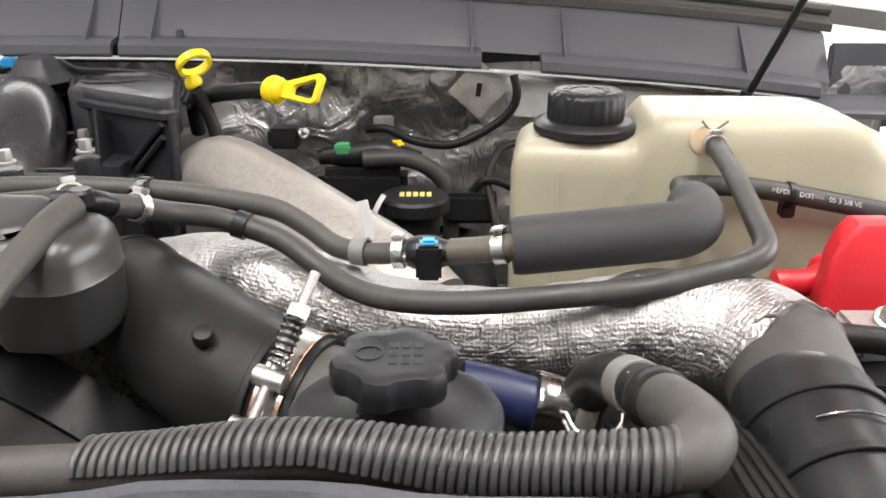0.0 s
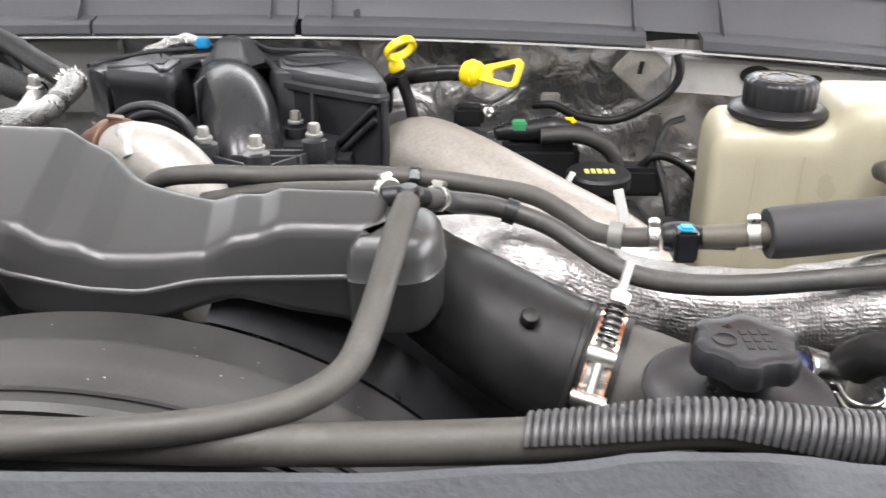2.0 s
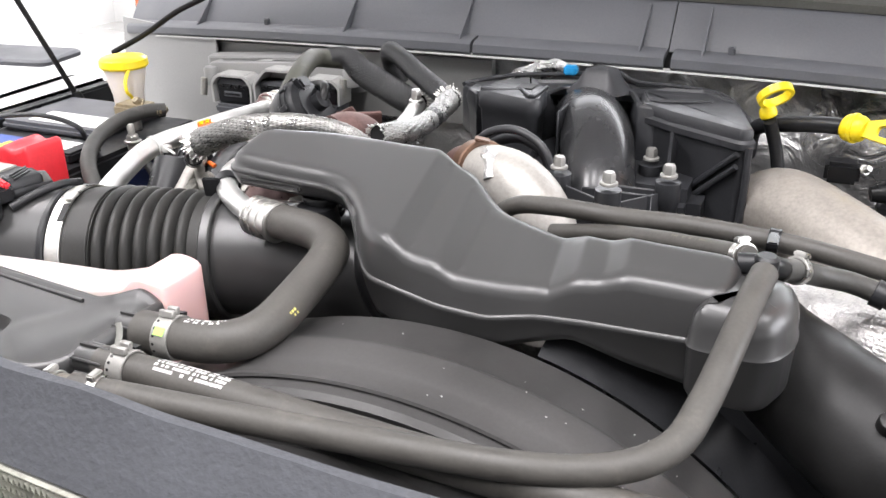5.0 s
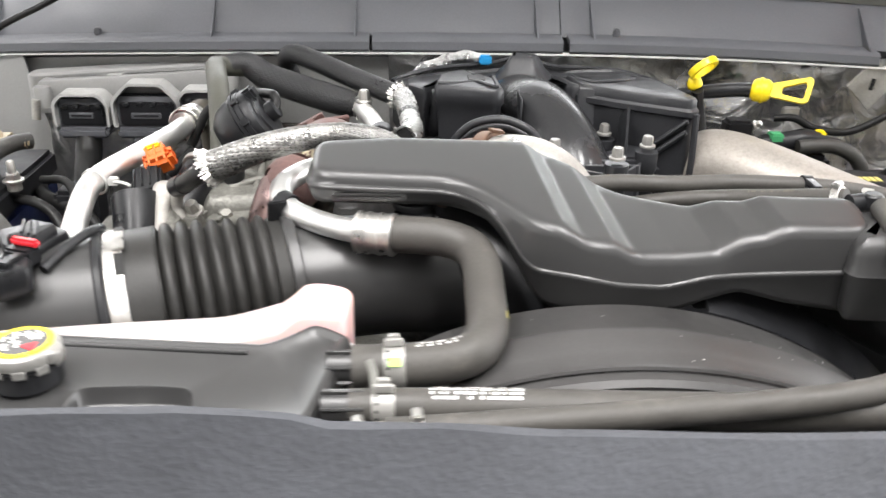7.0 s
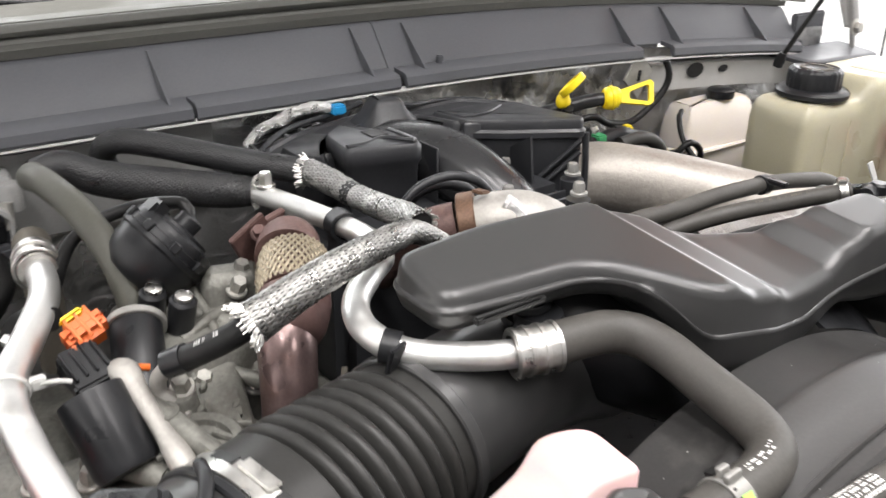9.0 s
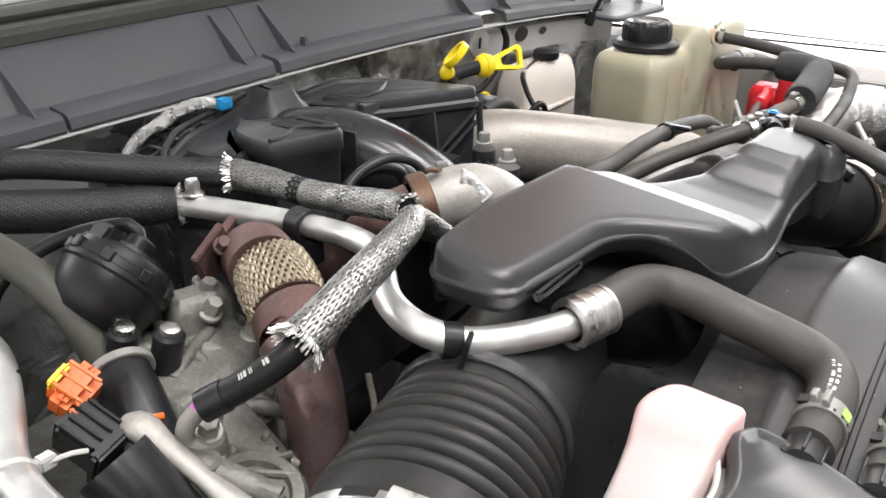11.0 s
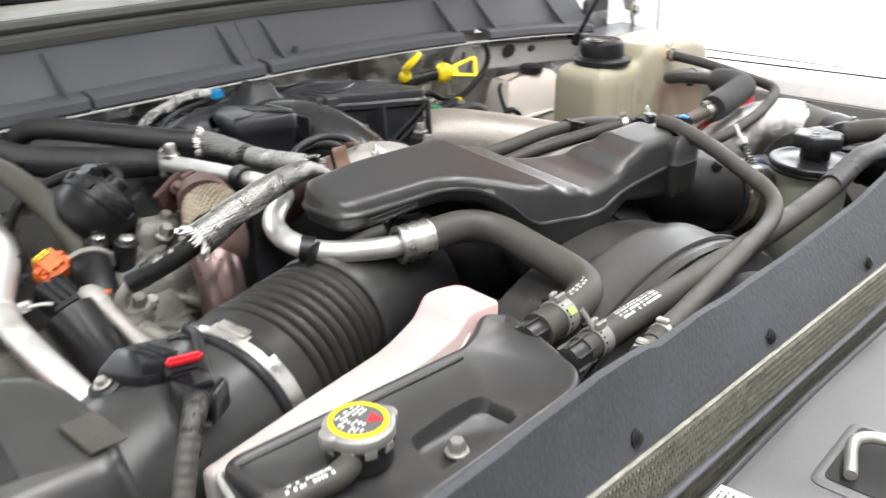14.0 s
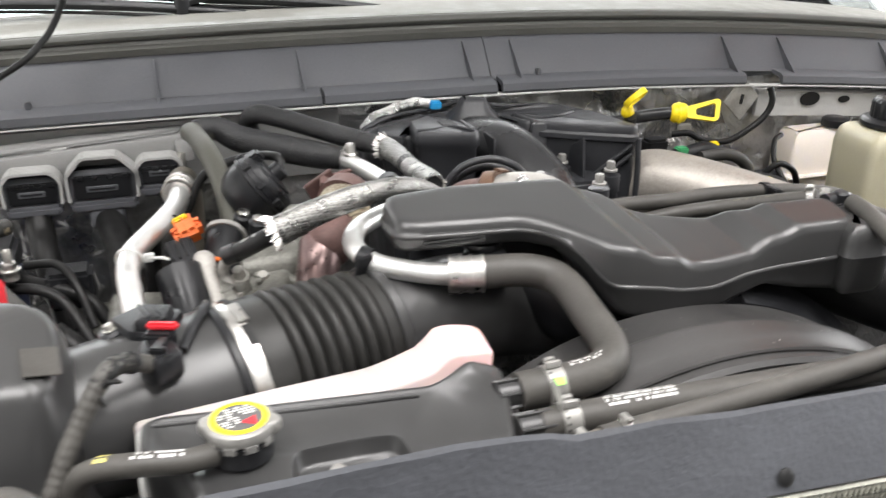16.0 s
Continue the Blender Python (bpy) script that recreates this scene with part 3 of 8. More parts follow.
body_flange = [(0.078, 0.060), (0.078, 0.083), (0.092, 0.086), (0.125, 0.080), (0.125, 0.060)]
alone("windscreen_trim", swept(body_flange, -1.36, 0.56), CLIPGREY, "pale grey trim at the foot of the windscreen", "trim", kind="structure")
bm = bmesh.new()
for i in range(41):
    x = -1.36 + 1.92 * i / 40
    y, z = cowl_y(x) + 0.262, cowl_z(x) + 0.085
    for h, o in ((0, 0), (0.35, 0), (0.35, 0.005), (0, 0.005)):
        bm.verts.new((x, y + h * 1.7 - o * 0.5, z + h - o))
bm.verts.ensure_lookup_table()
for i in range(40):
    for j in range(4):
        bm.faces.new([bm.verts[q] for q in (i * 4 + j, i * 4 + (j + 1) % 4, i * 4 + 4 + (j + 1) % 4, i * 4 + 4 + j)])
alone("windscreen", bm, GLASS, "tinted laminated windscreen of the truck", "windscreen", kind="structure")
# tray's grey stands in for the pale reflection low on the windscreen
alone("wiper_tray", swept([(0.1255, 0.062), (0.1255, 0.079), (0.26, 0.090), (0.26, 0.062)], -1.36, 0.56), CLIPGREY, "wiper tray at the windscreen foot, coloured like the glass's grey reflection", "wiper tray", kind="structure")
# the dark cabin behind the glass
alone("dashboard", block(-1.3, 0.5, 1.35, 2.3, 1.0, 1.36, 0.03), BLACK, "black dashboard behind the windscreen", "dashboard", kind="structure")

for line in ([(-1.28, 1.405, 1.395), (-1.102, 1.376, 1.398), (-0.91, 1.308, 1.398), (-0.707, 1.262, 1.384)],
             [(-0.86, 1.305, 1.412), (-0.74, 1.279, 1.405), (-0.64, 1.262, 1.4), (-0.498, 1.245, 1.387)]):
    w = thing("wiper", line[0], "black windscreen wiper resting at the glass foot", "wiper", group="windscreen wipers")
    part("blade", tube([(*q, 0.011 if k < 3 else 0.006) for k, q in enumerate(line)], n=10, step=0.02, squash=0.8), BLACK, w)
    part("rubber_lip", tube([(q[0], q[1] - 0.003, q[2] - 0.012) for q in line], 0.003, 6, 0.02), DARKRUB, w)
    m = Vector(line[1])
    arm = part("arm", tube([m + Vector((-0.06, 0.0, -0.004)), m + Vector((0.0, -0.004, 0.009)), m + Vector((0.10, -0.02, 0.009))], 0.0085, 8, 0.02), BLACK, w)
    part("pivot", lathe([(0.013, -0.03), (0.013, 0), (0.009, 0.006)], m + Vector((-0.06, 0, 0)), (0, -0.3, 1), 16), BLACK, arm)

# firewall
wall = bmesh.new()
bmesh.ops.create_grid(wall, x_segments=120, y_segments=44, size=0.5)
for v in wall.verts:
    x, z = -0.42 + v.co.x * 1.9, 0.95 + v.co.y * 0.65
    d = 0.010 * noise.noise((x * 14, z * 14, 0)) + 0.006 * noise.noise((x * 40, z * 40, 3)) if x > -0.36 else 0.001 * noise.noise((x * 8, z * 8, 0))
    v.co = Vector((x, cowl_y(x) + 0.012 - d * 1.6, z))
alone("firewall_insulation", wall, DARKFOIL, "creased dark foil insulation covering the firewall", "firewall", kind="structure", sharp=60)
lower = bmesh.new()
lower = swept([(-0.004, -0.026), (-0.012, -0.029), (-0.012, -0.040), (0.0, -0.125), (0.006, -0.125), (0.004, -0.03)], -1.40, -0.615, bm=lower)
alone("firewall_panel", lower, GREYPAINT, "dusty grey painted firewall sheet metal", "firewall", kind="structure")
alone("cowl_edge", swept([(-0.018, -0.0190), (-0.0325, -0.0192), (-0.0330, -0.0208), (-0.018, -0.0215)], -1.3, 0.43), BODYGREY, "white painted body seam under the cowl", "body seam", kind="structure")
right = swept([(-0.010, -0.030), (-0.016, -0.034), (-0.012, -0.075), (-0.005, -0.075), (-0.004, -0.03)], 0.085, 0.5)
alone("body_panel", right, BODYGREY, "white painted body metal behind the coolant bottle", "body panel", kind="structure")
for x, w, h in ((0.19, 0.020, 0.012), (0.262, 0.012, 0.006)):
    y, z = cowl_y(x) - 0.018, cowl_z(x) - 0.06
    alone("body_hole", lathe([(w, 0), (w, 0.001)], (x, y + 0.002, z + 0.015), (0, -1, 0), 24, squash=h / w), DARKRUB, "dark oval hole in the body panel", "body hole", kind="structure")

# the open bonnet over the bay
def bonnet_sheet(x0, x1, v0, v1, lift, thick, n=24, m=16):
    """A domed sheet along the open bonnet. v: metres up its slope from the rear edge; lift: off its underside."""
    bm = bmesh.new()
    grid = []
    for side in (0, 1):
        rows = []
        for i in range(n + 1):
            x = x0 + (x1 - x0) * i / n
            rows.append([])
            for j in range(m + 1):
                v = v0 + (v1 - v0) * j / m
                o = lift + side * thick + 0.05 * (1 - ((x + 0.425) / 0.9) ** 2)
                rows[-1].append(bm.verts.new((x, 1.10 - v * 0.574 + o * 0.819, 1.50 + v * 0.819 + o * 0.574)))
        grid.append(rows)
    for rows in grid:
        for i in range(n):
            for j in range(m):
                bm.faces.new((rows[i][j], rows[i + 1][j], rows[i + 1][j + 1], rows[i][j + 1]))
    a, b = grid
    ring = [(i, 0) for i in range(n)] + [(n, j) for j in range(m)] + [(i, m) for i in range(n, 0, -1)] + [(0, j) for j in range(m, 0, -1)]
    for (i, j), (p, q) in zip(ring, ring[1:] + ring[:1]):
        bm.faces.new((a[i][j], a[p][q], b[p][q], b[i][j]))
    return bm


bonnet = thing("bonnet", (-0.425, 1.10, 1.50), "white painted truck bonnet held open above the engine bay", "bonnet")
part("outer_skin", bonnet_sheet(-1.45, 0.60, 0.0, 1.15, 0.03, 0.004), WHITEPAINT, bonnet)
part("inner_frame", bonnet_sheet(-1.43, 0.58, 0.02, 1.13, 0.005, 0.022), WHITEPAINT, bonnet, "white painted inner frame")
# unseen patch added under the bonnet to throw a red-brown reflection on the resonator
part("reflection_patch", bonnet_sheet(0.12, 0.57, 0.10, 0.64, 0.001, 0.003, 10, 8), TERRA, bonnet, "unseen red-brown patch added to tint reflections below")

bm = bmesh.new()
pts = [(-1.42, 1.10), (-1.105, 1.10), (-1.10, 1.16), (-1.115, 1.21), (-1.135, 1.262), (-1.42, 1.262)]
loops = [[bm.verts.new((x, cowl_y(x) - 0.045 + d + 0.02 * max(0, (z - 1.22) / 0.04), z)) for x, z in pts] for d in (0, 0.004)]
bm.faces.new(loops[0]), bm.faces.new(loops[1][::-1])
for i in range(6):
    bm.faces.new((loops[0][i], loops[0][(i + 1) % 6], loops[1][(i + 1) % 6], loops[1][i]))
alone("hinge_panel", bm, GREYPAINT, "pale grey painted body sheet beside the bonnet hinge", "body panel", kind="structure")

# inner and outer wings
for name, x0, x1, yy in (("wing_west", -1.46, -1.30, -0.15), ("wing_east", 0.56, 0.74, -0.15)):
    o = moulded(rounded([(x0, yy), (x1, yy), (x1, 1.12), (x0, 1.12)], 0.03), [(0, 0.6), (0, 1.15), (0.006, 1.172), (0.02, 1.182), (0.05, 1.185)])
    alone(name, o, WHITEPAINT, "white painted front wing of the truck", "wing", kind="structure")
for name, x0, x1 in (("apron_west", -1.30, -1.285), ("apron_east", 0.545, 0.56)):
    alone(name, block(x0, x1, -0.1, 1.1, 0.5, 1.15, 0.003), GREYPAINT, "grey painted inner wing", "inner wing", kind="structure")
alone("undertray", block(-1.28, 0.54, 0.20, 1.30, 0.62, 0.64, 0.002), BLACK, "dark floor of the engine bay", "undertray", kind="structure")
alone("truck_front", block(-1.4, 0.7, 0.06, 0.2, 0.45, 1.05, 0.02), BLACK, "black front structure below the grille", "truck front", kind="structure")

# ---- front: radiator, shield, grille panel ----
def shield_top(x):
    keys = [(-0.93, 1.262), (-0.85, 1.264), (-0.72, 1.264), (-0.665, 1.260), (-0.635, 1.252), (-0.585, 1.250), (-0.50, 1.244), (-0.40, 1.241), (-0.24, 1.243), (-0.15, 1.249), (-0.10, 1.256), (-0.05, 1.255), (0.01, 1.247), (0.2, 1.240), (0.5, 1.225)]
    for (a, p), (b, q) in zip(keys, keys[1:]):
        if x <= b:
            t = max(0, (x - a) / (b - a))
            t = t * t * (3 - 2 * t)
            return p + (q - p) * t
    return keys[-1][1]


def shield_y(x):
    return 0.263 + 0.002 * math.sin(x * 9)


def edge_y(x):
    return 0.243 - 0.045 * (x + 0.72)


def edge_z(x):
    return 1.200 - 0.02 * (x + 0.72)


shield = thing("radiator_shield", (-0.3, 0.25, 1.16), "black felt-textured rubber shield over the radiator top", "radiator shield")
bm = bmesh.new()
rows = []
for i in range(73):
    x = -0.916 + 1.45 * i / 72
    zt, y = shield_top(x), shield_y(x)
    w = 0.0015 * noise.noise((x * 20, 0, 0))
    ye, ze = edge_y(x), edge_z(x)
    mid = (y + ye) / 2
    rows.append([bm.verts.new(p) for p in ((x, y + 0.003, zt - 0.004), (x, y + 0.002, zt), (x, y - 0.003, zt - 0.001 + w), (x, mid, (zt + ze) / 2 + 0.003 + w), (x, ye + 0.001, ze + 0.002), (x, ye, ze), (x, ye + 0.003, ze - 0.001), (x, mid + 0.004, (zt + ze) / 2 - 0.007))])
for a, b in zip(rows, rows[1:]):
    for j in range(8):
        bm.faces.new((a[j], a[(j + 1) % 8], b[(j + 1) % 8], b[j]))
bm.faces.new(rows[0][::-1]), bm.faces.new(rows[-1])
part("shield_sheet", bm, FELT, shield)
for x in (-0.86, -0.688, -0.49, -0.28, -0.06, 0.16, 0.38):
    part("push_pin", lathe([(0.0065, 0), (0.0065, 0.0012), (0.0045, 0.0028), (0.001, 0.0034)], (x, edge_y(x) + 0.0035, edge_z(x) + 0.011), (0, -0.93, 0.35), 20), DARKRUB, shield, "round push pin")

cond = thing("condenser", (-0.3, 0.225, 0.9), "dirty metal condenser with fine horizontal tubes and fins", "condenser")
CM = Matrix.Translation((-0.72, 0.2385, 1.199)) @ pose(0, 0, 0, 0, 1.15, -2.58)
part("core", block(-0.20, 1.20, 0.0026, 0.018, -0.40, -0.002, 0.001, m=CM), CLIPGREY, cond)
for i in range(14):
    z = -0.0012 - i * 0.0074
    part("tube", block(-0.19, 1.20, 0.0008, 0.0042, z - 0.0006, z + 0.0006, 0.0003, 1, m=CM), FINS, cond)
for i in range(13):
    z = -0.0012 - i * 0.0074
    bm = bmesh.new()
    prev = None
    for k in range(601):
        x = -0.19 + 1.39 * k / 600
        zz = z - 0.0010 if k % 2 else z - 0.0066
        cur = (bm.verts.new(CM @ Vector((x, -0.0008, zz))), bm.verts.new(CM @ Vector((x, 0.0041, zz))))
        if prev:
            bm.faces.new((prev[0], cur[0], cur[1], prev[1]))
        prev = cur
    tagged(part("fin_row", bm, FINS, cond), kind="stuff")

part("lower_seal", tube([(-1.0, 0.2480, 1.150), (-0.605, 0.2280, 1.150), (-0.45, 0.2215, 1.150), (-0.23, 0.2110, 1.150), (0.58, 0.175, 1.150)], 0.0030, 10, 0.02, squash=0.7), GREYBLACK, cond, "grey rubber strip along the lower edge")

grille = thing("grille_panel", (-0.4, 0.05, 1.0), "scratched black plastic grille support panel with square openings", "grille panel")
top = moulded(rounded([(-1.05, -0.10), (0.60, -0.10), (0.60, 0.165), (-0.20, 0.204), (-0.44, 0.2175), (-0.60, 0.2215), (-1.05, 0.2315)], 0.01), [(0, 1.06), (0, 1.129), (0.003, 1.135), (0.012, 1.138), (0.018, 1.138)])
part("panel", top, GRILLEM, grille)
part("raised_edge", tube([(-1.04, 0.2265, 1.134), (-0.60, 0.2168, 1.135), (-0.44, 0.2128, 1.135), (-0.20, 0.1995, 1.135), (0.58, 0.161, 1.134)], 0.005, 10, 0.1), SATIN, grille)
for x, y, w, d in ((-0.510, 0.115, 0.05, 0.055), (-0.620, 0.150, 0.02, 0.024), (-0.27, 0.115, 0.05, 0.055)):
    f = part("opening_frame", moulded(rounded([(x - w, y - d), (x + w, y - d), (x + w, y + d), (x - w, y + d)], 0.012), [(0, 1.134), (0, 1.139), (0.003, 1.141), (0.006, 1.141)]), GRILLEM, grille)
    part("opening", moulded(rounded([(x - w + 0.008, y - d + 0.008), (x + w - 0.008, y - d + 0.008), (x + w - 0.008, y + d - 0.008), (x - w + 0.008, y + d - 0.008)], 0.008), [(0, 1.1412), (0, 1.1418)]), DARKRUB, f)
part("latch_bar", tube([(-0.545, 0.145, 1.147), (-0.505, 0.155, 1.152), (-0.49, 0.13, 1.151), (-0.52, 0.105, 1.147)], 0.005, 10), DULLSTEEL, grille, "worn steel latch bar")
lab = part("information_label", block(-0.055, 0.055, -0.022, 0.022, 0, 0.0006, 0, m=pose(-0.661, 0.192, 1.1385, 0, 0, 2)), LABEL, grille, "white printed information label")
bm = bmesh.new()
rng = random.Random(3)
for r in range(8):
    x = -0.05
    while x < 0.048:
        w = rng.uniform(0.002, 0.008)
        block(x, min(x + w, 0.05), 0.0165 - r * 0.0046, 0.0185 - r * 0.0046, 0.0007, 0.0009, 0, m=pose(-0.661, 0.192, 1.1385, 0, 0, 2), bm=bm)
        x += w + 0.0015
part("label_print", bm, INK, lab)


# ---- fan shroud ----
def arc_strip(cx, cz, prof, a0, a1, n=64, bm=None):
    """Turns a profile of (radius, y) round a line along y."""
    bm = bm or bmesh.new()
    rows = []
    for i in range(n + 1):
        a = radians(a0 + (a1 - a0) * i / n)
        rows.append([bm.verts.new((cx + r * math.cos(a), y, cz + r * math.sin(a))) for r, y in prof])
    m = len(prof)
    for a, b in zip(rows, rows[1:]):
        for j in range(m):
            bm.faces.new((a[j], a[(j + 1) % m], b[(j + 1) % m], b[j]))
    bm.faces.new(rows[0][::-1]), bm.faces.new(rows[-1])
    return bm


SC = (-0.44, 0.885)
shroud = thing("fan_shroud", (-0.44, 0.38, 0.6), "large dusty black plastic radiator fan shroud", "fan shroud")
part("ring", arc_strip(*SC, [(0.338, 0.338), (0.3415, 0.342), (0.3415, 0.374), (0.3425, 0.376), (0.3455, 0.398), (0.3458, 0.402), (0.344, 0.405), (0.340, 0.412), (0.337, 0.45), (0.334, 0.456), (0.329, 0.455), (0.330, 0.34)], -10, 190, 96), SHROUD, shroud)
part("front_collar", arc_strip(*SC, [(0.312, 0.27), (0.318, 0.315), (0.334, 0.324), (0.339, 0.329), (0.339, 0.333), (0.336, 0.335), (0.320, 0.335), (0.306, 0.27)], -10, 190), SHROUD, shroud)
part("rear_flange", arc_strip(*SC, [(0.336, 0.457), (0.341, 0.470), (0.351, 0.489), (0.353, 0.492), (0.350, 0.494), (0.334, 0.462)], -10, 76), BLACK, shroud)
part("stiffener", arc_strip(*SC, [(0.3435, 0.350), (0.3455, 0.351), (0.3455, 0.354), (0.3435, 0.355)], 20, 160), SHROUD, shroud)

rng = random.Random(21)
flecks = bmesh.new()
for i in range(36):
    a, y = radians(rng.uniform(38, 130)), rng.uniform(0.344, 0.445)
    r = float(np.interp(y, (0.342, 0.374, 0.402, 0.412, 0.45), (0.3415, 0.3417, 0.3458, 0.340, 0.337))) + 0.0002
    s = rng.choice((0.0002, 0.0003, 0.0003, 0.0005))
    block(-s, s, -s * rng.uniform(0.5, 1.4), s, -0.0003, 0.0003, 0, m=pose(SC[0] + r * math.cos(a), y, SC[1] + r * math.sin(a), 0, 90 - math.degrees(a), rng.uniform(0, 90)), bm=flecks)
alone("dust_flecks", flecks, WHITEPL, "small pale dust flecks lying on the fan shroud", "dust", kind="stuff")

# ---- air resonator over the fan ----
def eased(x, xs, zs, w=0.0055):
    """A height along x, with its corners eased over the width w."""
    return sum(float(np.interp(x + w * (k / 6 - 1), xs, zs)) * (7 - abs(k - 6)) for k in range(13)) / 49


def res_top(x, y):
    """The moulded top's height: a plane tilted to the front, with two straight creases down to a low shelf and two up to a raised end."""
    u = x + 0.12 * min(0.15, max(-0.02, y - 0.466))
    low = eased(u, (-0.70, -0.475, -0.4605, -0.4375, -0.4215, -0.39, -0.356, -0.3375, -0.319, -0.305, -0.2), (1.2803, 1.2803, 1.2715, 1.2690, 1.2600, 1.2590, 1.2600, 1.2700, 1.2725, 1.2790, 1.2790), 0.0016)
    return low + 0.178 * (y - 0.466)


def res_seam(x, y):
    return eased(x, (-0.70, -0.556, -0.533, -0.517, -0.504, -0.498, -0.479, -0.456, -0.432, -0.398, -0.364, -0.234), (1.282, 1.281, 1.279, 1.268, 1.249, 1.244, 1.2435, 1.241, 1.236, 1.233, 1.240, 1.244), 0.008)


def res_bottom(x, y):
    return eased(x, (-0.70, -0.556, -0.526, -0.510, -0.50, -0.487, -0.467, -0.388, -0.361, -0.338, -0.30, -0.25, -0.2), (1.266, 1.267, 1.264, 1.246, 1.227, 1.213, 1.209, 1.209, 1.218, 1.224, 1.214, 1.206, 1.206), 0.006)


reson = thing("air_resonator", (-0.45, 0.52, 1.2), "smooth satin black plastic air intake resonator above the fan shroud", "air resonator")
plan = [(-0.674, 0.540, 0.020), (-0.60, 0.533), (-0.553, 0.530, 0.03), (-0.522, 0.497, 0.03), (-0.498, 0.462, 0.022), (-0.45, 0.452), (-0.375, 0.456), (-0.335, 0.460), (-0.235, 0.458, 0.024), (-0.232, 0.515, 0.020),
        (-0.305, 0.518), (-0.338, 0.526), (-0.416, 0.558, 0.010), (-0.432, 0.574, 0.02), (-0.475, 0.604, 0.03), (-0.60, 0.612), (-0.674, 0.604, 0.020)]
o = rounded(plan, 0.02, 6)
dense = []
for i in range(len(o)):
    a, b = o[i], o[(i + 1) % len(o)]
    k = max(1, int((b - a).length / 0.006))
    dense += [a.lerp(b, j / k) for j in range(k)]
up = lambda d: (lambda x, y: res_top(x, y) - d)
lowz = lambda f: (lambda x, y: res_bottom(x, y) + f)
sm = lambda d: (lambda x, y: res_seam(x, y) + d)


bm = moulded(dense, [(0.012, lowz(-0.001)), (0.004, lowz(0.002)), (0.0015, lowz(0.008)), (0.0, sm(-0.0025)), (-0.0006, sm(-0.0018)), (-0.0012, sm(0)), (-0.0006, sm(0.0018)), (0.001, sm(0.0025)),
                     (0.0028, up(0.0085)), (0.0034, up(0.0056)), (0.0048, up(0.0032)), (0.0068, up(0.0015)), (0.0092, up(0.0005)), (0.0115, up(0.0001))], top=False)
bm.verts.ensure_lookup_table()
rim = list(bm.verts[-len(dense):])
flat = [v.co.xy.copy() for v in rim]


def clearance(q):
    """How far inside the top's rim a place lies; below nought outside it."""
    hit, near = False, 9.0
    for p0, p1 in zip(flat, flat[1:] + flat[:1]):
        if (p0.y > q.y) != (p1.y > q.y) and q.x < (p1.x - p0.x) * (q.y - p0.y) / (p1.y - p0.y) + p0.x:
            hit = not hit
        near = min(near, (p0 - q).length)
    return near if hit else -near


spots = list(flat)
for i in range(120):
    for j in range(45):
        q = Vector((-0.68 + 0.004 * i + 0.002 * (j % 2), 0.445 + 0.004 * j))
        u = q.x + 0.12 * max(-0.02, q.y - 0.466)
        if not (-0.486 < u < -0.398 or -0.362 < u < -0.280) and clearance(q) > 0.003:
            spots.append(q)
for lo, hi in ((-0.486, -0.398), (-0.362, -0.280)):
    for i in range(int((hi - lo) / 0.0018)):
        for j in range(26):
            y = 0.448 + 0.007 * j
            q = Vector((lo + 0.0018 * i - 0.12 * max(-0.02, y - 0.466), y))
            if clearance(q) > 0.0025:
                spots.append(q)
k = len(flat)
places, lines, faces, *rest = delaunay_2d_cdt(spots, [(i, (i + 1) % k) for i in range(k)], [], 1, 1e-6)
first = len(flat)
made = [rim[rest[0][i][0]] if rest[0][i] and rest[0][i][0] < first else bm.verts.new((p.x, p.y, res_top(p.x, p.y))) for i, p in enumerate(places)]
for f in faces:
    bm.faces.new([made[i] for i in f])
part("body", bm, SATIN, reson, sharp=50)
mount = part("rubber_mount", lathe([(0.012, -0.045), (0.012, -0.012), (0.0175, -0.011), (0.0185, -0.008), (0.0175, -0.005), (0.013, -0.004), (0.013, 0.001), (0.0175, 0.002), (0.0185, 0.005), (0.0175, 0.008), (0.012, 0.009), (0.012, 0.030)], (-0.5858, 0.5575, 1.2563), (0, 0, 1), 32), BLACK, reson, "stacked black rubber mount")
end = [(-0.262, 0.445, 0.012), (-0.210, 0.441, 0.02), (-0.195, 0.475, 0.02), (-0.199, 0.512, 0.02), (-0.25, 0.514)]
part("end_lobe", moulded(rounded(end, 0.015, 5), [(0.014, 1.206), (0.005, 1.208), (0.001, 1.215), (0, 1.245), (-0.001, 1.247), (0, 1.249), (0.0008, 1.261), (0.0025, 1.268), (0.0055, 1.2725), (0.010, 1.276), (0.016, 1.2775)]), SATIN, reson)
part("clip_tab", block(-0.652, -0.592, 0.5305, 0.536, 1.273, 1.279, 0.0015), SATIN, reson, "narrow moulded clip tab")
part("clip_tab", block(-0.648, -0.596, 0.529, 0.534, 1.2745, 1.2775, 0.001), SATIN, reson)
part("lower_duct", tube([(-0.53, 0.60, 1.23, 0.045), (-0.50, 0.55, 1.20, 0.045), (-0.44, 0.53, 1.165, 0.045)], n=20), BLACK, reson)
part("stub", lathe([(0.020, 0), (0.020, 0.004), (0.016, 0.005), (0.016, 0.010), (0.020, 0.011), (0.020, 0.016), (0.017, 0.03)], (-0.585, 0.545, 1.228), (0, 0, 1), 24), BLACK, reson)

# ---- intake bellows, duct and air box ----
bel = thing("intake_bellows", (-0.76, 0.51, 1.155), "black ribbed rubber air intake bellows with steel band clamps", "intake hose")


def pleat(s):
    if s < 0.046 or s > 0.134:
        return 1.0
    k = (s - 0.046) / (0.088 / 7)
    return 0.90 + 0.155 * abs(math.sin(math.pi * k)) ** 0.55


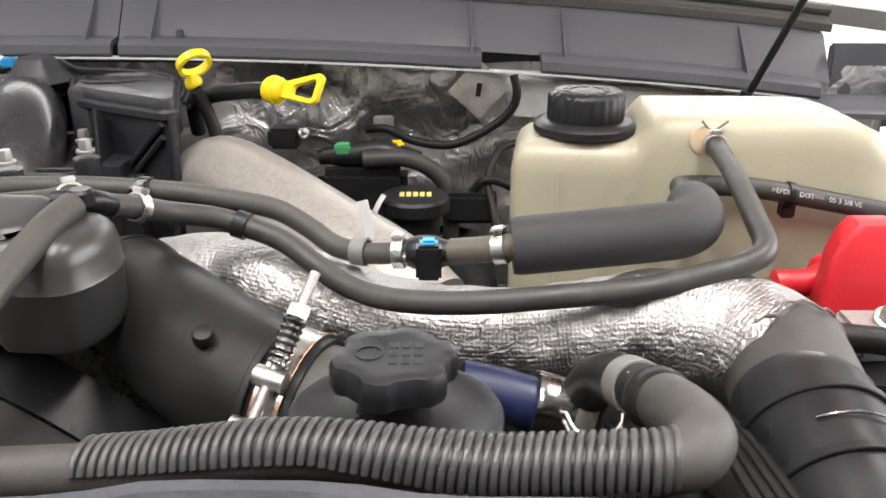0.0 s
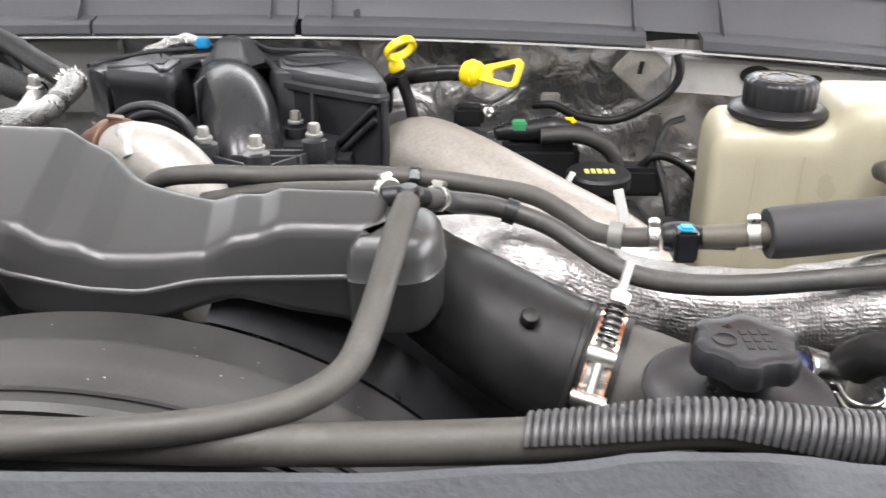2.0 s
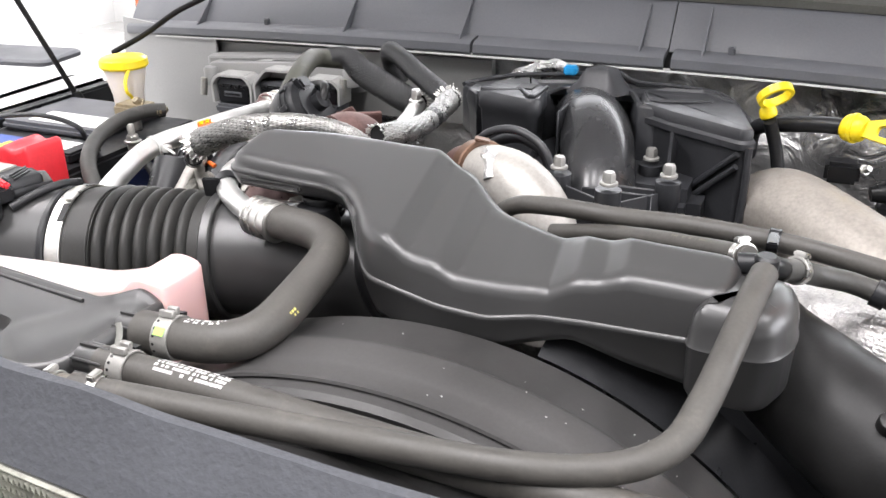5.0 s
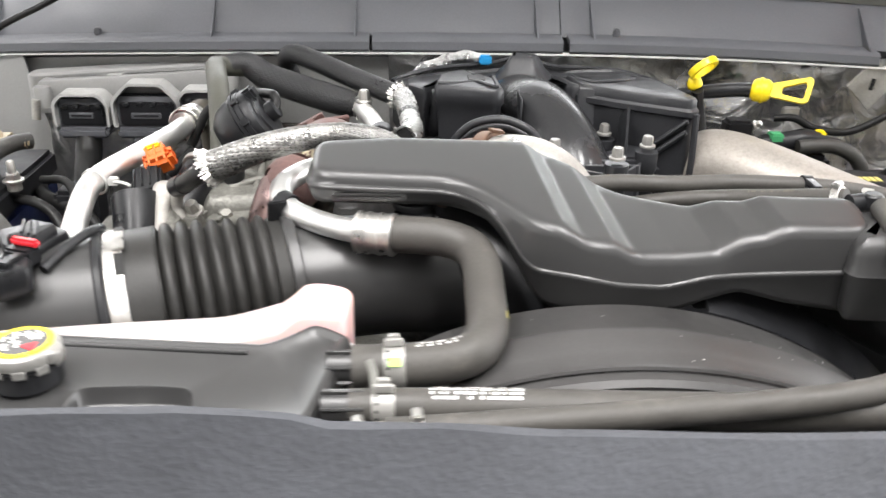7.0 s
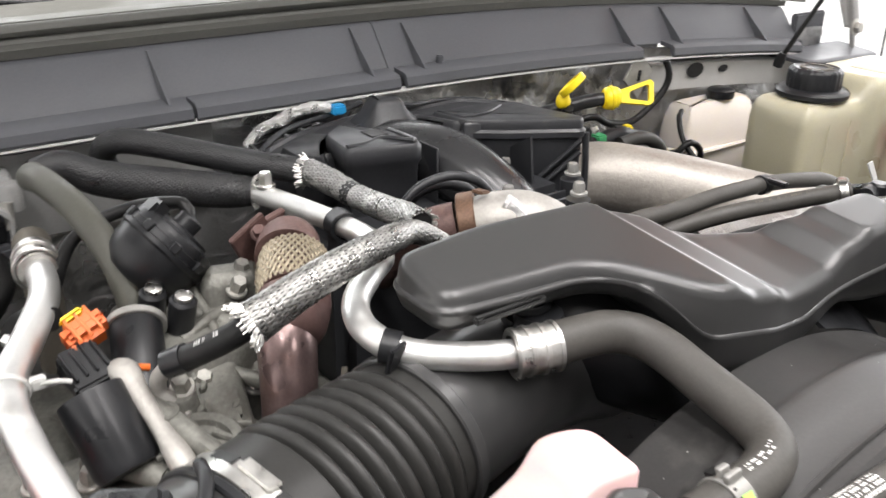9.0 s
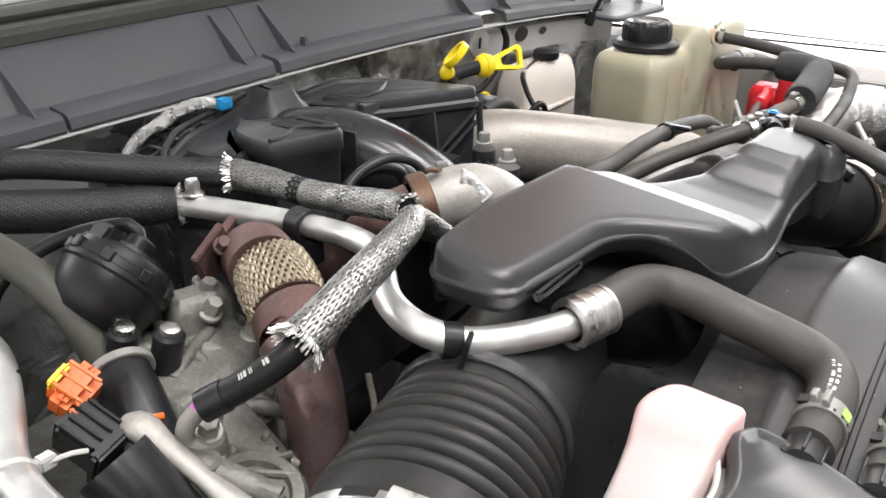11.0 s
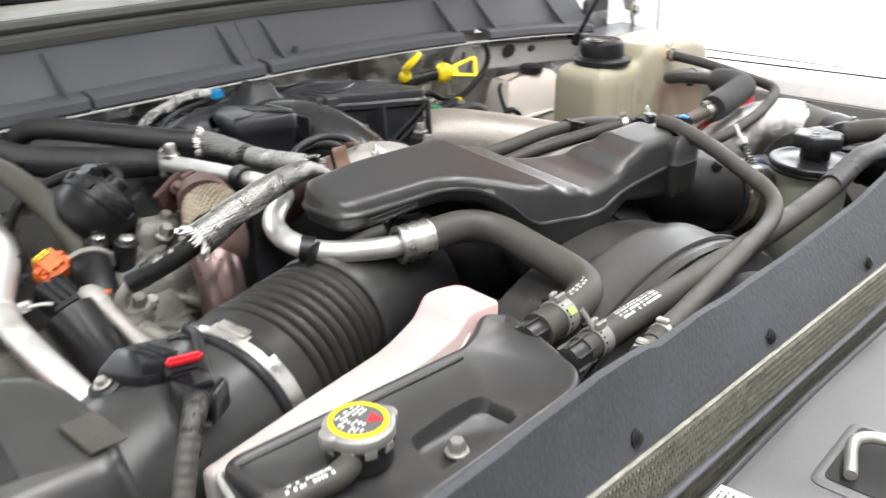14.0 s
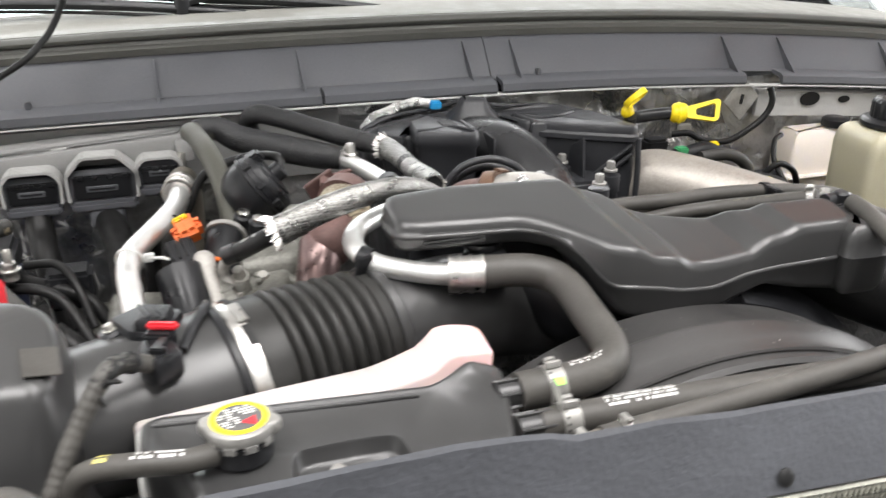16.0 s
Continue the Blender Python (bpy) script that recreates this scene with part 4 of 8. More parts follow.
BA, BB = Vector((-0.832, 0.511, 1.181)), Vector((-0.688, 0.5505, 1.1915))
BD = (BB - BA).normalized()
BR = lambda s: 0.0690 - 0.0125 * s / (BB - BA).length
part("bellows", tube([(*BA.lerp(BB, f), BR(f * (BB - BA).length)) for f in (0, 0.35, 0.7, 1)], None, 52, 0.0012, pleat), BELLOWS, bel)
part("collar", hoop(BR(0.033) - 0.002, BR(0.033) + 0.0010, 0.022, BA + BD * 0.033, BD, 56), BELLOWS, bel, "plain rubber collar")
CB, CR = BA + BD * 0.013, BR(0.013)
cl = part("band_clamp", hoop(CR, CR + 0.0018, 0.014, CB, BD, 56), STEEL, bel, "bright steel band clamp")
around = lambda a: Vector((0, 0, 1)) * math.cos(a) + BD.cross(Vector((0, 0, 1))).normalized() * math.sin(a)
for a0, name, material in ((0.16, "screw_box", STEEL), (-0.25, "band_slot", DARKRUB), (0.52, "band_slot", DARKRUB)):
    out = around(a0)
    m = Matrix.Translation(CB + out * (CR + 0.0016)) @ Matrix((BD.cross(out) * -1, BD, out)).transposed().to_4x4()
    if name == "screw_box":
        part(name, block(-0.013, 0.013, -0.0045, 0.0045, 0, 0.0022, 0.0008, m=m), material, cl)
    else:
        part(name, block(-0.010, 0.010, -0.0032, 0.0032, -0.0003, 0.0004, 0, m=m), material, cl)
part("end_ring", hoop(BR(0.15) - 0.002, BR(0.15) + 0.0042, 0.010, BB, BD, 56), SATIN, bel, "black plastic end ring")
duct = thing("air_duct", (-0.6, 0.55, 1.13), "black plastic air duct leading under the resonator", "air duct")
part("duct_body", tube([(*BB, 0.0545), (-0.60, 0.570, 1.190, 0.0530), (-0.52, 0.588, 1.172, 0.051), (-0.46, 0.600, 1.145, 0.050)], n=44), SATIN, duct)
part("seam", tube([(-0.672, 0.5040, 1.203), (-0.62, 0.5175, 1.206), (-0.56, 0.532, 1.204), (-0.50, 0.548, 1.195)], 0.0012, 6), SATIN, duct)
part("pipe_clip", block(-0.008, 0.008, -0.0018, 0.0018, -0.020, 0.014, 0.001, m=pose(-0.700, 0.5535, 1.2525, 14, 0, 22)), BLACK, duct, "black clip holding the coolant pipe")

maf = thing("airflow_sensor_tube", (-0.9, 0.477, 1.15), "matt black intake tube with airflow sensor", "intake tube")
part("tube_body", tube([(-0.985, 0.474, 1.178, 0.0610), (-0.965, 0.478, 1.180, 0.0612), (-0.945, 0.483, 1.182, 0.0615), (-0.90, 0.495, 1.1835, 0.0635), (-0.85, 0.507, 1.182, 0.0665), (*(BA + BD * 0.004), 0.0675)], n=52), SATIN, maf)
part("flange", hoop(0.0640, 0.0712, 0.007, BA + BD * 0.001, BD, 56), BLACK, maf, "black moulded flange behind the clamp")
part("moulded_lip", tube([(-0.862, 0.470, 1.243), (-0.852, 0.492, 1.2505), (-0.842, 0.512, 1.2540), (-0.838, 0.532, 1.2500)], 0.004, 10), BLACK, maf)
sens = part("sensor", moulded(rounded([(-0.915, 0.520), (-0.889, 0.540), (-0.857, 0.519), (-0.872, 0.481), (-0.899, 0.490)], 0.006), [(0.002, 1.228), (0, 1.232), (0, 1.250), (0.0015, 1.2535), (0.004, 1.254)]), BLACK, maf, "black airflow sensor plug")
part("sensor_body", moulded(rounded([(-0.888, 0.524), (-0.864, 0.514), (-0.874, 0.482), (-0.896, 0.492)], 0.004), [(0, 1.250), (0, 1.259), (0.002, 1.262), (0.004, 1.2625)]), BLACK, sens)
for k in range(3):
    part("body_rib", block(-0.0012, 0.0012, -0.012, 0.014, 0, 0.002, 0.0005, 1, m=pose(-0.887 + 0.006 * k, 0.505 - 0.003 * k, 1.262, 0, 0, 17)), BLACK, sens)
part("screw_post", lathe([(0.011, -0.012), (0.011, 0.002), (0.0085, 0.004)], (-0.913, 0.512, 1.244), (-0.3, 0, 1), 24), BLACK, sens)
part("screw", hexhead((-0.914, 0.512, 1.248), (-0.3, 0, 1), 0.004, 0.004), DULLSTEEL, sens)
plug = part("connector", moulded(rounded([(-0.890, 0.474), (-0.867, 0.466), (-0.861, 0.446), (-0.882, 0.433), (-0.894, 0.452)], 0.004), [(0.002, 1.234), (0, 1.238), (0, 1.253), (0.002, 1.256), (0.004, 1.2565)]), BLACK, sens)
part("connector_nose", block(-0.011, 0.011, -0.007, 0.009, -0.008, 0.006, 0.002, m=pose(-0.877, 0.474, 1.254, 0, 0, -20)), BLACK, plug)
part("latch_arm", block(-0.004, 0.004, -0.014, 0.006, 0, 0.0035, 0.001, m=pose(-0.876, 0.459, 1.2565, 0, 0, -20)), BLACK, plug)
part("latch_tooth", block(-0.006, 0.006, -0.003, 0.003, 0, 0.005, 0.001, m=pose(-0.879, 0.447, 1.256, 0, 0, -20)), BLACK, plug)
part("locking_tab", block(-0.012, 0.012, -0.0035, 0.0035, 0.0, 0.006, 0.002, m=pose(-0.874, 0.476, 1.260, 0, 0, -20)), RED, plug, "red connector locking tab")
loom = thing("taped_harness", (-0.9, 0.44, 1.15), "grey cloth-taped wiring harness to the airflow sensor", "wiring harness")
HP = [(-0.884, 0.444, 1.249), (-0.896, 0.428, 1.262), (-0.908, 0.411, 1.270), (-0.918, 0.402, 1.262), (-0.932, 0.391, 1.242), (-0.946, 0.377, 1.218), (-0.957, 0.366, 1.19), (-0.965, 0.36, 1.12)]
part("harness", tube(HP, 0.0062, 18, 0.0012, lambda s: 1 + 0.10 * ((s / 0.0065) % 1.0)), RUBBER, loom)
part("end_wrap", tube(HP[1:4], 0.0070, 14, 0.003, lumpy=0.2), DARKRUB, loom)
for k in range(2):
    part("tape_tail", block(-0.001, 0.001, -0.003, 0.003, 0, 0.012, 0.0004, 1, m=pose(-0.905 - 0.012 * k, 0.405 - 0.004 * k, 1.262 - 0.014 * k, 20, -60 + 40 * k, 30)), DARKRUB, loom)
part("tie", hoop(0.0060, 0.0082, 0.004, (-0.897, 0.427, 1.2625), (-0.5, -0.65, 0.5), 16), BLACK, loom)

box = thing("air_filter_box", (-1.12, 0.43, 0.8), "black moulded plastic air filter box with rounded edges", "air filter box")
plan = [(-1.30, 0.450, 0.03), (-1.06, 0.428, 0.02), (-0.952, 0.408, 0.016), (-0.940, 0.45, 0.02), (-0.946, 0.500, 0.025), (-0.99, 0.528, 0.025), (-1.30, 0.545, 0.03)]
o = rounded(plan, 0.02, 5)
box_z = lambda x, y: 1.258 + 0.22 * min(0, x + 1.0) + 0.26 * max(0, min(0.095, y - 0.41))
bz = lambda d: (lambda x, y: box_z(x, y) - d)
bm = moulded(o, [(-0.016, 1.12), (-0.010, 1.20), (-0.001, bz(0.018)), (0.0012, bz(0.010)), (0.0040, bz(0.0045)), (0.0085, bz(0.0012)), (0.013, bz(0))], top=False)
field = rounded([(-1.042, 0.450), (-0.998, 0.432), (-0.992, 0.484), (-1.040, 0.510)], 0.003, 3)
part("cover", recessed_top(bm, len(o), field, box_z, 0.0008, 0.0006), SATIN, box, sharp=50)
part("window_patch", moulded(rounded([(-1.040, 0.4525), (-0.9995, 0.4355), (-0.9940, 0.4825), (-1.038, 0.5065)], 0.002, 2), [(0, bz(0.0012)), (0, bz(0.0005)), (0.0005, bz(0.0004))]), BLACK, box, "dark patch on the cover")
bm = bmesh.new()
rng = random.Random(8)
for k in range(9):
    block(-0.002, 0.002, -0.0004, 0.0004, 0, 0.0005, 0, m=pose(-1.0410, 0.452 + 0.006 * k, box_z(-1.041, 0.452 + 0.006 * k) + 0.0002, 14, 0, rng.uniform(-40, 40)), bm=bm)
part("torn_edge", bm, RUBBER, box, "torn tape edge")
part("raised_frame", tube([(-1.18, 0.462, box_z(-1.04, 0.462)), (-1.075, 0.450, box_z(-1.04, 0.450)), (-1.062, 0.455, box_z(-1.04, 0.455)), (-1.058, 0.490, box_z(-1.04, 0.49)), (-1.075, 0.500, box_z(-1.04, 0.5)), (-1.18, 0.508, box_z(-1.04, 0.505))], 0.0035, 10), SATIN, box)
part("base", moulded(o, [(0.0, 0.80), (-0.006, 1.10), (-0.020, 1.112), (-0.020, 1.119)]), BLACK, box)
part("back_ridge", tube([(-1.16, 0.522, 1.247), (-1.06, 0.515, 1.270), (-1.0, 0.506, 1.281)], 0.006, 12, squash=0.6), SATIN, box)
for x, y, w in ((-1.066, 0.428, 0.009), (-1.020, 0.417, 0.0018)):
    part("rib", tube([(x, y + 0.006, 1.252 + 0.22 * min(0, x + 1)), (x, y - 0.002, 1.236 + 0.22 * min(0, x + 1)), (x + 0.004, y - 0.011, 1.13)], w, 12), SATIN, box)
part("tape", block(-0.012, 0.013, -0.015, 0.015, 0, 0.0012, 0.0004, m=pose(-0.956, 0.440, 1.2662, 14, 10, 10)), RUBBER, box, "patch of grey cloth tape")
nut = part("hex_cap", lathe([(0.012, -0.09), (0.012, 0.004), (0.010, 0.006)], (-1.012, 0.345, 1.188), (0, -0.2, 1), 6), GREYBLACK, box, "grey hexagonal cap")
part("hole", lathe([(0.004, 0), (0.004, 0.0008)], (-1.012, 0.3438, 1.1939), (0, -0.2, 1), 12), DARKRUB, nut)
part("cap_bracket", block(-1.024, -1.0, 0.345, 0.412, 1.10, 1.12, 0.003), BLACK, box)

# ---- coolant bottle at the radiator ----
tank = thing("radiator_expansion_tank", (-0.78, 0.36, 1.05), "black-topped radiator tank with a pinkish white translucent side", "expansion tank")
TP = [(-0.858, 0.300, 0.012), (-0.672, 0.300, 0.015), (-0.650, 0.313, 0.012), (-0.634, 0.372, 0.012), (-0.628, 0.400, 0.01), (-0.655, 0.408, 0.012), (-0.680, 0.396, 0.012), (-0.885, 0.417, 0.012), (-0.897, 0.411, 0.010), (-0.898, 0.368, 0.015), (-0.872, 0.348, 0.015)]


def tank_top(x, y):
    return 1.2235 + 0.010 * max(0, 1 - abs(x + 0.655) / 0.035) * max(0, min(1, (y - 0.34) / 0.05)) - 0.006 * max(0, (0.345 - y) / 0.04)


tt = lambda d: (lambda x, y: tank_top(x, y) - d)
o = rounded(TP, 0.015, 5)
bm = moulded(o, [(0.004, 1.15), (0.001, tt(0.016)), (0.0, tt(0.008)), (0.0015, tt(0.002)), (0.004, tt(0)), (0.007, tt(0.0005)), (0.010, tt(0.0035))], top=False)
sunk = rounded([(-0.806, 0.3135), (-0.722, 0.3135), (-0.727, 0.346), (-0.757, 0.350), (-0.800, 0.348)], 0.009, 4)
part("top", recessed_top(bm, len(o), sunk, tt(0.0035), 0.013, 0.003), SATIN, tank, sharp=50)
rim_at = lambda d: (lambda x, y: tank_top(x, y) - d - 0.04 * max(0, min(1, (0.392 - y) / 0.02)))
part("rim", moulded(rounded([(x, y + (0.004 if y > 0.38 else 0), *q) for x, y, *q in TP], 0.015, 5), top=False, levels=[(0.001, rim_at(0.0200)), (-0.0025, rim_at(0.0185)), (-0.003, rim_at(0.011)), (-0.0015, rim_at(0.009)), (0.0005, rim_at(0.009))]), WHITEPL, tank, "pale moulded rim")
WP = [(-0.901, 0.416, 0.005), (-0.66, 0.406, 0.004), (-0.634, 0.402, 0.006), (-0.630, 0.448, 0.012), (-0.656, 0.459, 0.012), (-0.695, 0.452, 0.02), (-0.80, 0.441), (-0.901, 0.428, 0.005)]
def ridge(d):
    def height(x, y):
        t, k = max(0, min(1, (x + 0.735) / 0.08)), max(0, min(1, (x + 0.683) / 0.018))
        return 1.212 + d + 0.013 * t * t * (3 - 2 * t) + 0.010 * k * k * (3 - 2 * k)
    return height


o = rounded(WP, 0.01, 5)
dense3 = []
for i in range(len(o)):
    a, b = o[i], o[(i + 1) % len(o)]
    k = max(1, int((b - a).length / 0.005))
    dense3 += [a.lerp(b, j / k) for j in range(k)]
part("translucent_side", moulded(dense3, [(0.004, 1.08), (0.0, 1.09), (0.0, 1.14), (0.0, 1.18), (0.0, ridge(0)), (0.0012, ridge(0.0022)), (0.0030, ridge(0.0035)), (0.005, ridge(0.0040))], fill=1), SIDEW, tank, "milky white plastic, pink where coolant shows through")
part("bolt", hexhead((-0.774, 0.327, 1.2065), (0, 0, 1), 0.0055, 0.008), PEWTER, tank, "dull washer-headed bolt")
part("edge_bead", tube([(-0.70, 0.386, 1.2215), (-0.80, 0.397, 1.2205), (-0.89, 0.407, 1.2205)], 0.0016, 8), SATIN, tank)
for y, x1, z in ((0.369, -0.585, 1.220), (0.329, -0.585, 1.216)):
    o = part("outlet", lathe([(0.0105, 0), (0.0105, 0.05)], (-0.645, y, z), (1, 0, 0), 20), SATIN, tank, "ribbed black outlet stub")
    for a in range(6):
        part("outlet_rib", block(0, 0.026, -0.001, 0.001, 0.010, 0.0128, 0.0004, 1, m=pose(-0.645, y, z, a * 60, 0, 0)), SATIN, o)
part("mount_tab", moulded(rounded([(-0.925, 0.305), (-0.86, 0.295), (-0.868, 0.352), (-0.918, 0.368)], 0.01), [(0, 1.16), (0, 1.196), (0.003, 1.199), (0.006, 1.199)]), SATIN, tank)
part("mount_bolt", hexhead((-0.897, 0.336, 1.199), (0, 0, 1), 0.0072, 0.009), WHITEPL, tank, "pale washer-headed bolt")

cap = thing("pressure_cap", (-0.832, 0.357, 1.224), "grey metal pressure cap with a yellow-ringed warning label", "pressure cap")
part("neck", lathe([(0.021, 0), (0.021, 0.014), (0.023, 0.016)], (-0.832, 0.356, 1.222), (0, 0, 1), 28), BLACK, cap)
def lug(a):
    """The cap's outline: a disc with two rounded ears."""
    p = abs(math.sin(a + 0.24))
    return max(1, (0.0192 * math.sqrt(1 - p * p) + math.sqrt(max(0, 0.0078 ** 2 - (0.0192 * p) ** 2))) / 0.0228) if 0.0192 * p < 0.0078 else 1


part("shell", lathe([(0.0222, 0.001), (0.0228, 0.0025), (0.0228, 0.0068), (0.0222, 0.0085), (0.0205, 0.0095), (0.0192, 0.0100)], (-0.832, 0.356, 1.2385), (0, 0, 1), 120, wobble=lug), PEWTER, cap)
for a in range(10):
    q = a * 0.628 + 0.2
    part("skirt_tooth", block(-0.004, 0.004, 0.0205, 0.0228, -0.004, 0.002, 0.0006, 1, m=pose(-0.832, 0.356, 1.2385, 0, 0, math.degrees(q))), PEWTER, cap)
lb = part("label_ring", hoop(0.0155, 0.0190, 0.0012, (-0.832, 0.356, 1.2487), (0, 0, 1), 48), YELLOW, cap, "yellow label ring")
part("label_disc", lathe([(0.0157, 0), (0.0157, 0.0008)], (-0.832, 0.356, 1.2483), (0, 0, 1), 40), INK, lb, "black warning label")
bm = bmesh.new()
rng = random.Random(5)
for r in range(9):
    y = -0.0125 + r * 0.0029
    half = math.sqrt(max(0, 0.0135 ** 2 - y * y))
    x = -half
    while x < half - 0.002:
        w = rng.uniform(0.001, 0.0035)
        if not (r < 5 and x > -0.001) and rng.random() < 0.62:
            block(x, min(x + w, half), y, y + 0.0014, 0, 0.0003, 0, m=pose(-0.832, 0.356, 1.2492, 0, 0, 8), bm=bm)
        x += w + 0.0010
part("label_print", bm, WHITEMARK, lb)
bm = lathe([(0.0062, 0), (0.0062, 0.0004)], (-0.825, 0.350, 1.2492), (0, 0, 1), 3)
part("warning_triangle", bm, RED, lb)


# ---- hoses at the front ----
def hose(name, pts, r, material, label, category="coolant hose", n=20, **k):
    t = thing(name, Vector(pts[0][:3]), label, category)
    part("hose", tube(pts, r, n, **k), material, t)
    return t


H1 = [(-0.628, 0.369, 1.220), (-0.60, 0.369, 1.221), (-0.568, 0.370, 1.223), (-0.546, 0.379, 1.226), (-0.5365, 0.400, 1.230), (-0.535, 0.442, 1.238), (-0.5355, 0.473, 1.245), (-0.542, 0.493, 1.249), (-0.560, 0.504, 1.2525), (-0.585, 0.509, 1.2535), (-0.612, 0.514, 1.2525)]
h = hose("upper_coolant_hose", H1, 0.0150, RUBBER, "dusty black coolant hose bent between tank and metal pipe")
spring_clamp(h, H1, 0.10, 0.0150, 0.014, 0.3, "grey spring clamp with green paint mark")
at, d = at_length(H1, 0.10)
part("paint_mark", block(-0.004, 0.004, -0.003, 0.003, 0, 0.0006, 0, m=Matrix.Translation(at + Vector((0.0, -0.0125, 0.0105))) @ pose(0, 0, 0, 45, 0, 0)), LIME, h)
print_bars(h, H1, 0.15, 0.27, 0.0150, -0.2, 2)
print_bars(h, H1, 0.40, 0.44, 0.0150, 1.0, 2, material=PAINT_Y)
AT = [(-0.598, 0.511, 1.2530), (-0.632, 0.521, 1.2515), (-0.665, 0.541, 1.2515), (-0.690, 0.561, 1.2545), (-0.7005, 0.588, 1.261), (-0.689, 0.619, 1.2645), (-0.658, 0.650, 1.2645), (-0.627, 0.682, 1.258), (-0.615, 0.715, 1.256), (-0.618, 0.76, 1.256), (-0.630, 0.82, 1.256), (-0.646, 0.878, 1.256)]
p = thing("coolant_pipe", (-0.66, 0.6, 1.25), "bright bent aluminium coolant pipe", "metal pipe")
part("pipe", tube(AT, 0.0098, 20), ALU, p)
cr = part("crimp_sleeve", hoop(0.0125, 0.0164, 0.032, (-0.616, 0.515, 1.2523), (0.95, -0.30, 0.04), 28), STEEL, p, "shiny crimped sleeve")
for k in (-0.014, -0.006, 0.004, 0.014):
    part("crimp_ring", hoop(0.0160, 0.0174, 0.003, Vector((-0.616, 0.515, 1.2523)) + Vector((0.95, -0.30, 0.04)) * k, (0.95, -0.30, 0.04), 28), STEEL, cr)
part("bracket_bolt", hexhead((-0.640, 0.862, 1.264), (0, 0, 1), 0.006, 0.012), STEEL, p)
part("pipe_holder", hoop(0.0098, 0.0135, 0.016, (-0.6185, 0.762, 1.256), (0.1, 1, 0), 20), BLACK, p, "black plastic pipe holder")
part("holder_foot", block(-0.626, -0.611, 0.745, 0.775, 1.225, 1.247, 0.002), BLACK, p)
part("pipe_clip", hoop(0.0098, 0.0116, 0.012, (-0.694, 0.567, 1.2555), (-0.7, 0.75, 0.15), 20), BLACK, p, "black wrap-round clip")

H2 = [(-0.628, 0.329, 1.2165), (-0.59, 0.3285, 1.217), (-0.50, 0.326, 1.2165), (-0.40, 0.322, 1.216), (-0.30, 0.317, 1.2175), (-0.22, 0.314, 1.2205), (-0.152, 0.312, 1.2250), (-0.126, 0.312, 1.2272), (-0.101, 0.312, 1.2307), (-0.077, 0.311, 1.2345), (-0.053, 0.311, 1.2348), (-0.030, 0.310, 1.2332), (-0.006, 0.310, 1.2300), (0.018, 0.310, 1.2280), (0.042, 0.310, 1.2280), (0.066, 0.309, 1.2296), (0.090, 0.309, 1.2305), (0.103, 0.312, 1.2308), (0.114, 0.324, 1.231), (0.116, 0.340, 1.2285), (0.112, 0.385, 1.215), (0.105, 0.421, 1.203), (0.0985, 0.452, 1.187)]
h = hose("radiator_hose", H2, 0.0118, RUBBER, "long black radiator hose along the shield", n=22)
spring_clamp(h, H2, 0.035, 0.0122, 0.014, 0.2)
print_bars(h, H2, 0.06, 0.125, 0.0118, -0.5, 4, 0.0022, density=0.8)
part("clamp_tang", tube([(-0.612, 0.327, 1.229), (-0.613, 0.334, 1.238), (-0.616, 0.338, 1.245)], 0.0026, 8, squash=0.5), CLIPGREY, h)
part("elbow_sleeve", tube([(0.088, 0.309, 1.2305, 0.0128), (0.103, 0.312, 1.2308, 0.0146), (0.114, 0.324, 1.231, 0.0150), (0.116, 0.340, 1.2285, 0.0152), (0.1145, 0.362, 1.2225, 0.0155), (0.112, 0.385, 1.215, 0.0155)], n=28, step=0.004), RUBBER, h, "smooth rubber elbow")
part("elbow_collar", tube([(0.1125, 0.380, 1.2165, 0.0158), (0.112, 0.383, 1.2155, 0.0172), (0.110, 0.393, 1.212, 0.0172), (0.1095, 0.396, 1.211, 0.0150)], n=28, step=0.003), DARKRUB, h)
neck = thing("coolant_outlet", (0.094, 0.47, 1.10), "grey coolant outlet neck with spring wire clip", "coolant outlet")
part("neck", tube([(0.110, 0.393, 1.212, 0.0140), (0.105, 0.421, 1.203, 0.0145), (0.0985, 0.452, 1.190, 0.0150), (0.090, 0.470, 1.170, 0.0155), (0.085, 0.478, 1.140, 0.016), (0.085, 0.48, 1.08, 0.016)], n=26), DARKRUB, neck)
part("grey_band", hoop(0.0143, 0.0162, 0.016, (0.1055, 0.419, 1.2035), (-0.20, 1, -0.33), 28), CLIPGREY, neck, "grey plastic band")
part("print", block(-0.004, 0.004, -0.0005, 0.0005, 0, 0.003, 0, m=pose(0.103, 0.4055, 1.2175, -62, 0, 12)), WHITEMARK, neck)
for dz in (0.0, -0.007):
    part("spring_clip", tube([(0.074, 0.452, 1.166 + dz), (0.080, 0.444, 1.158 + dz), (0.094, 0.440, 1.156 + dz), (0.106, 0.446, 1.160 + dz), (0.109, 0.456, 1.166 + dz)], 0.0014, 8, 0.003), STEEL, neck)

loomc = thing("split_conduit", (-0.03, 0.310, 1.215), "grey-black corrugated split conduit around the radiator hose", "corrugated conduit")
CP = H2[6:18]
cx = [q[0] for q in CP]
RIDGES = 58
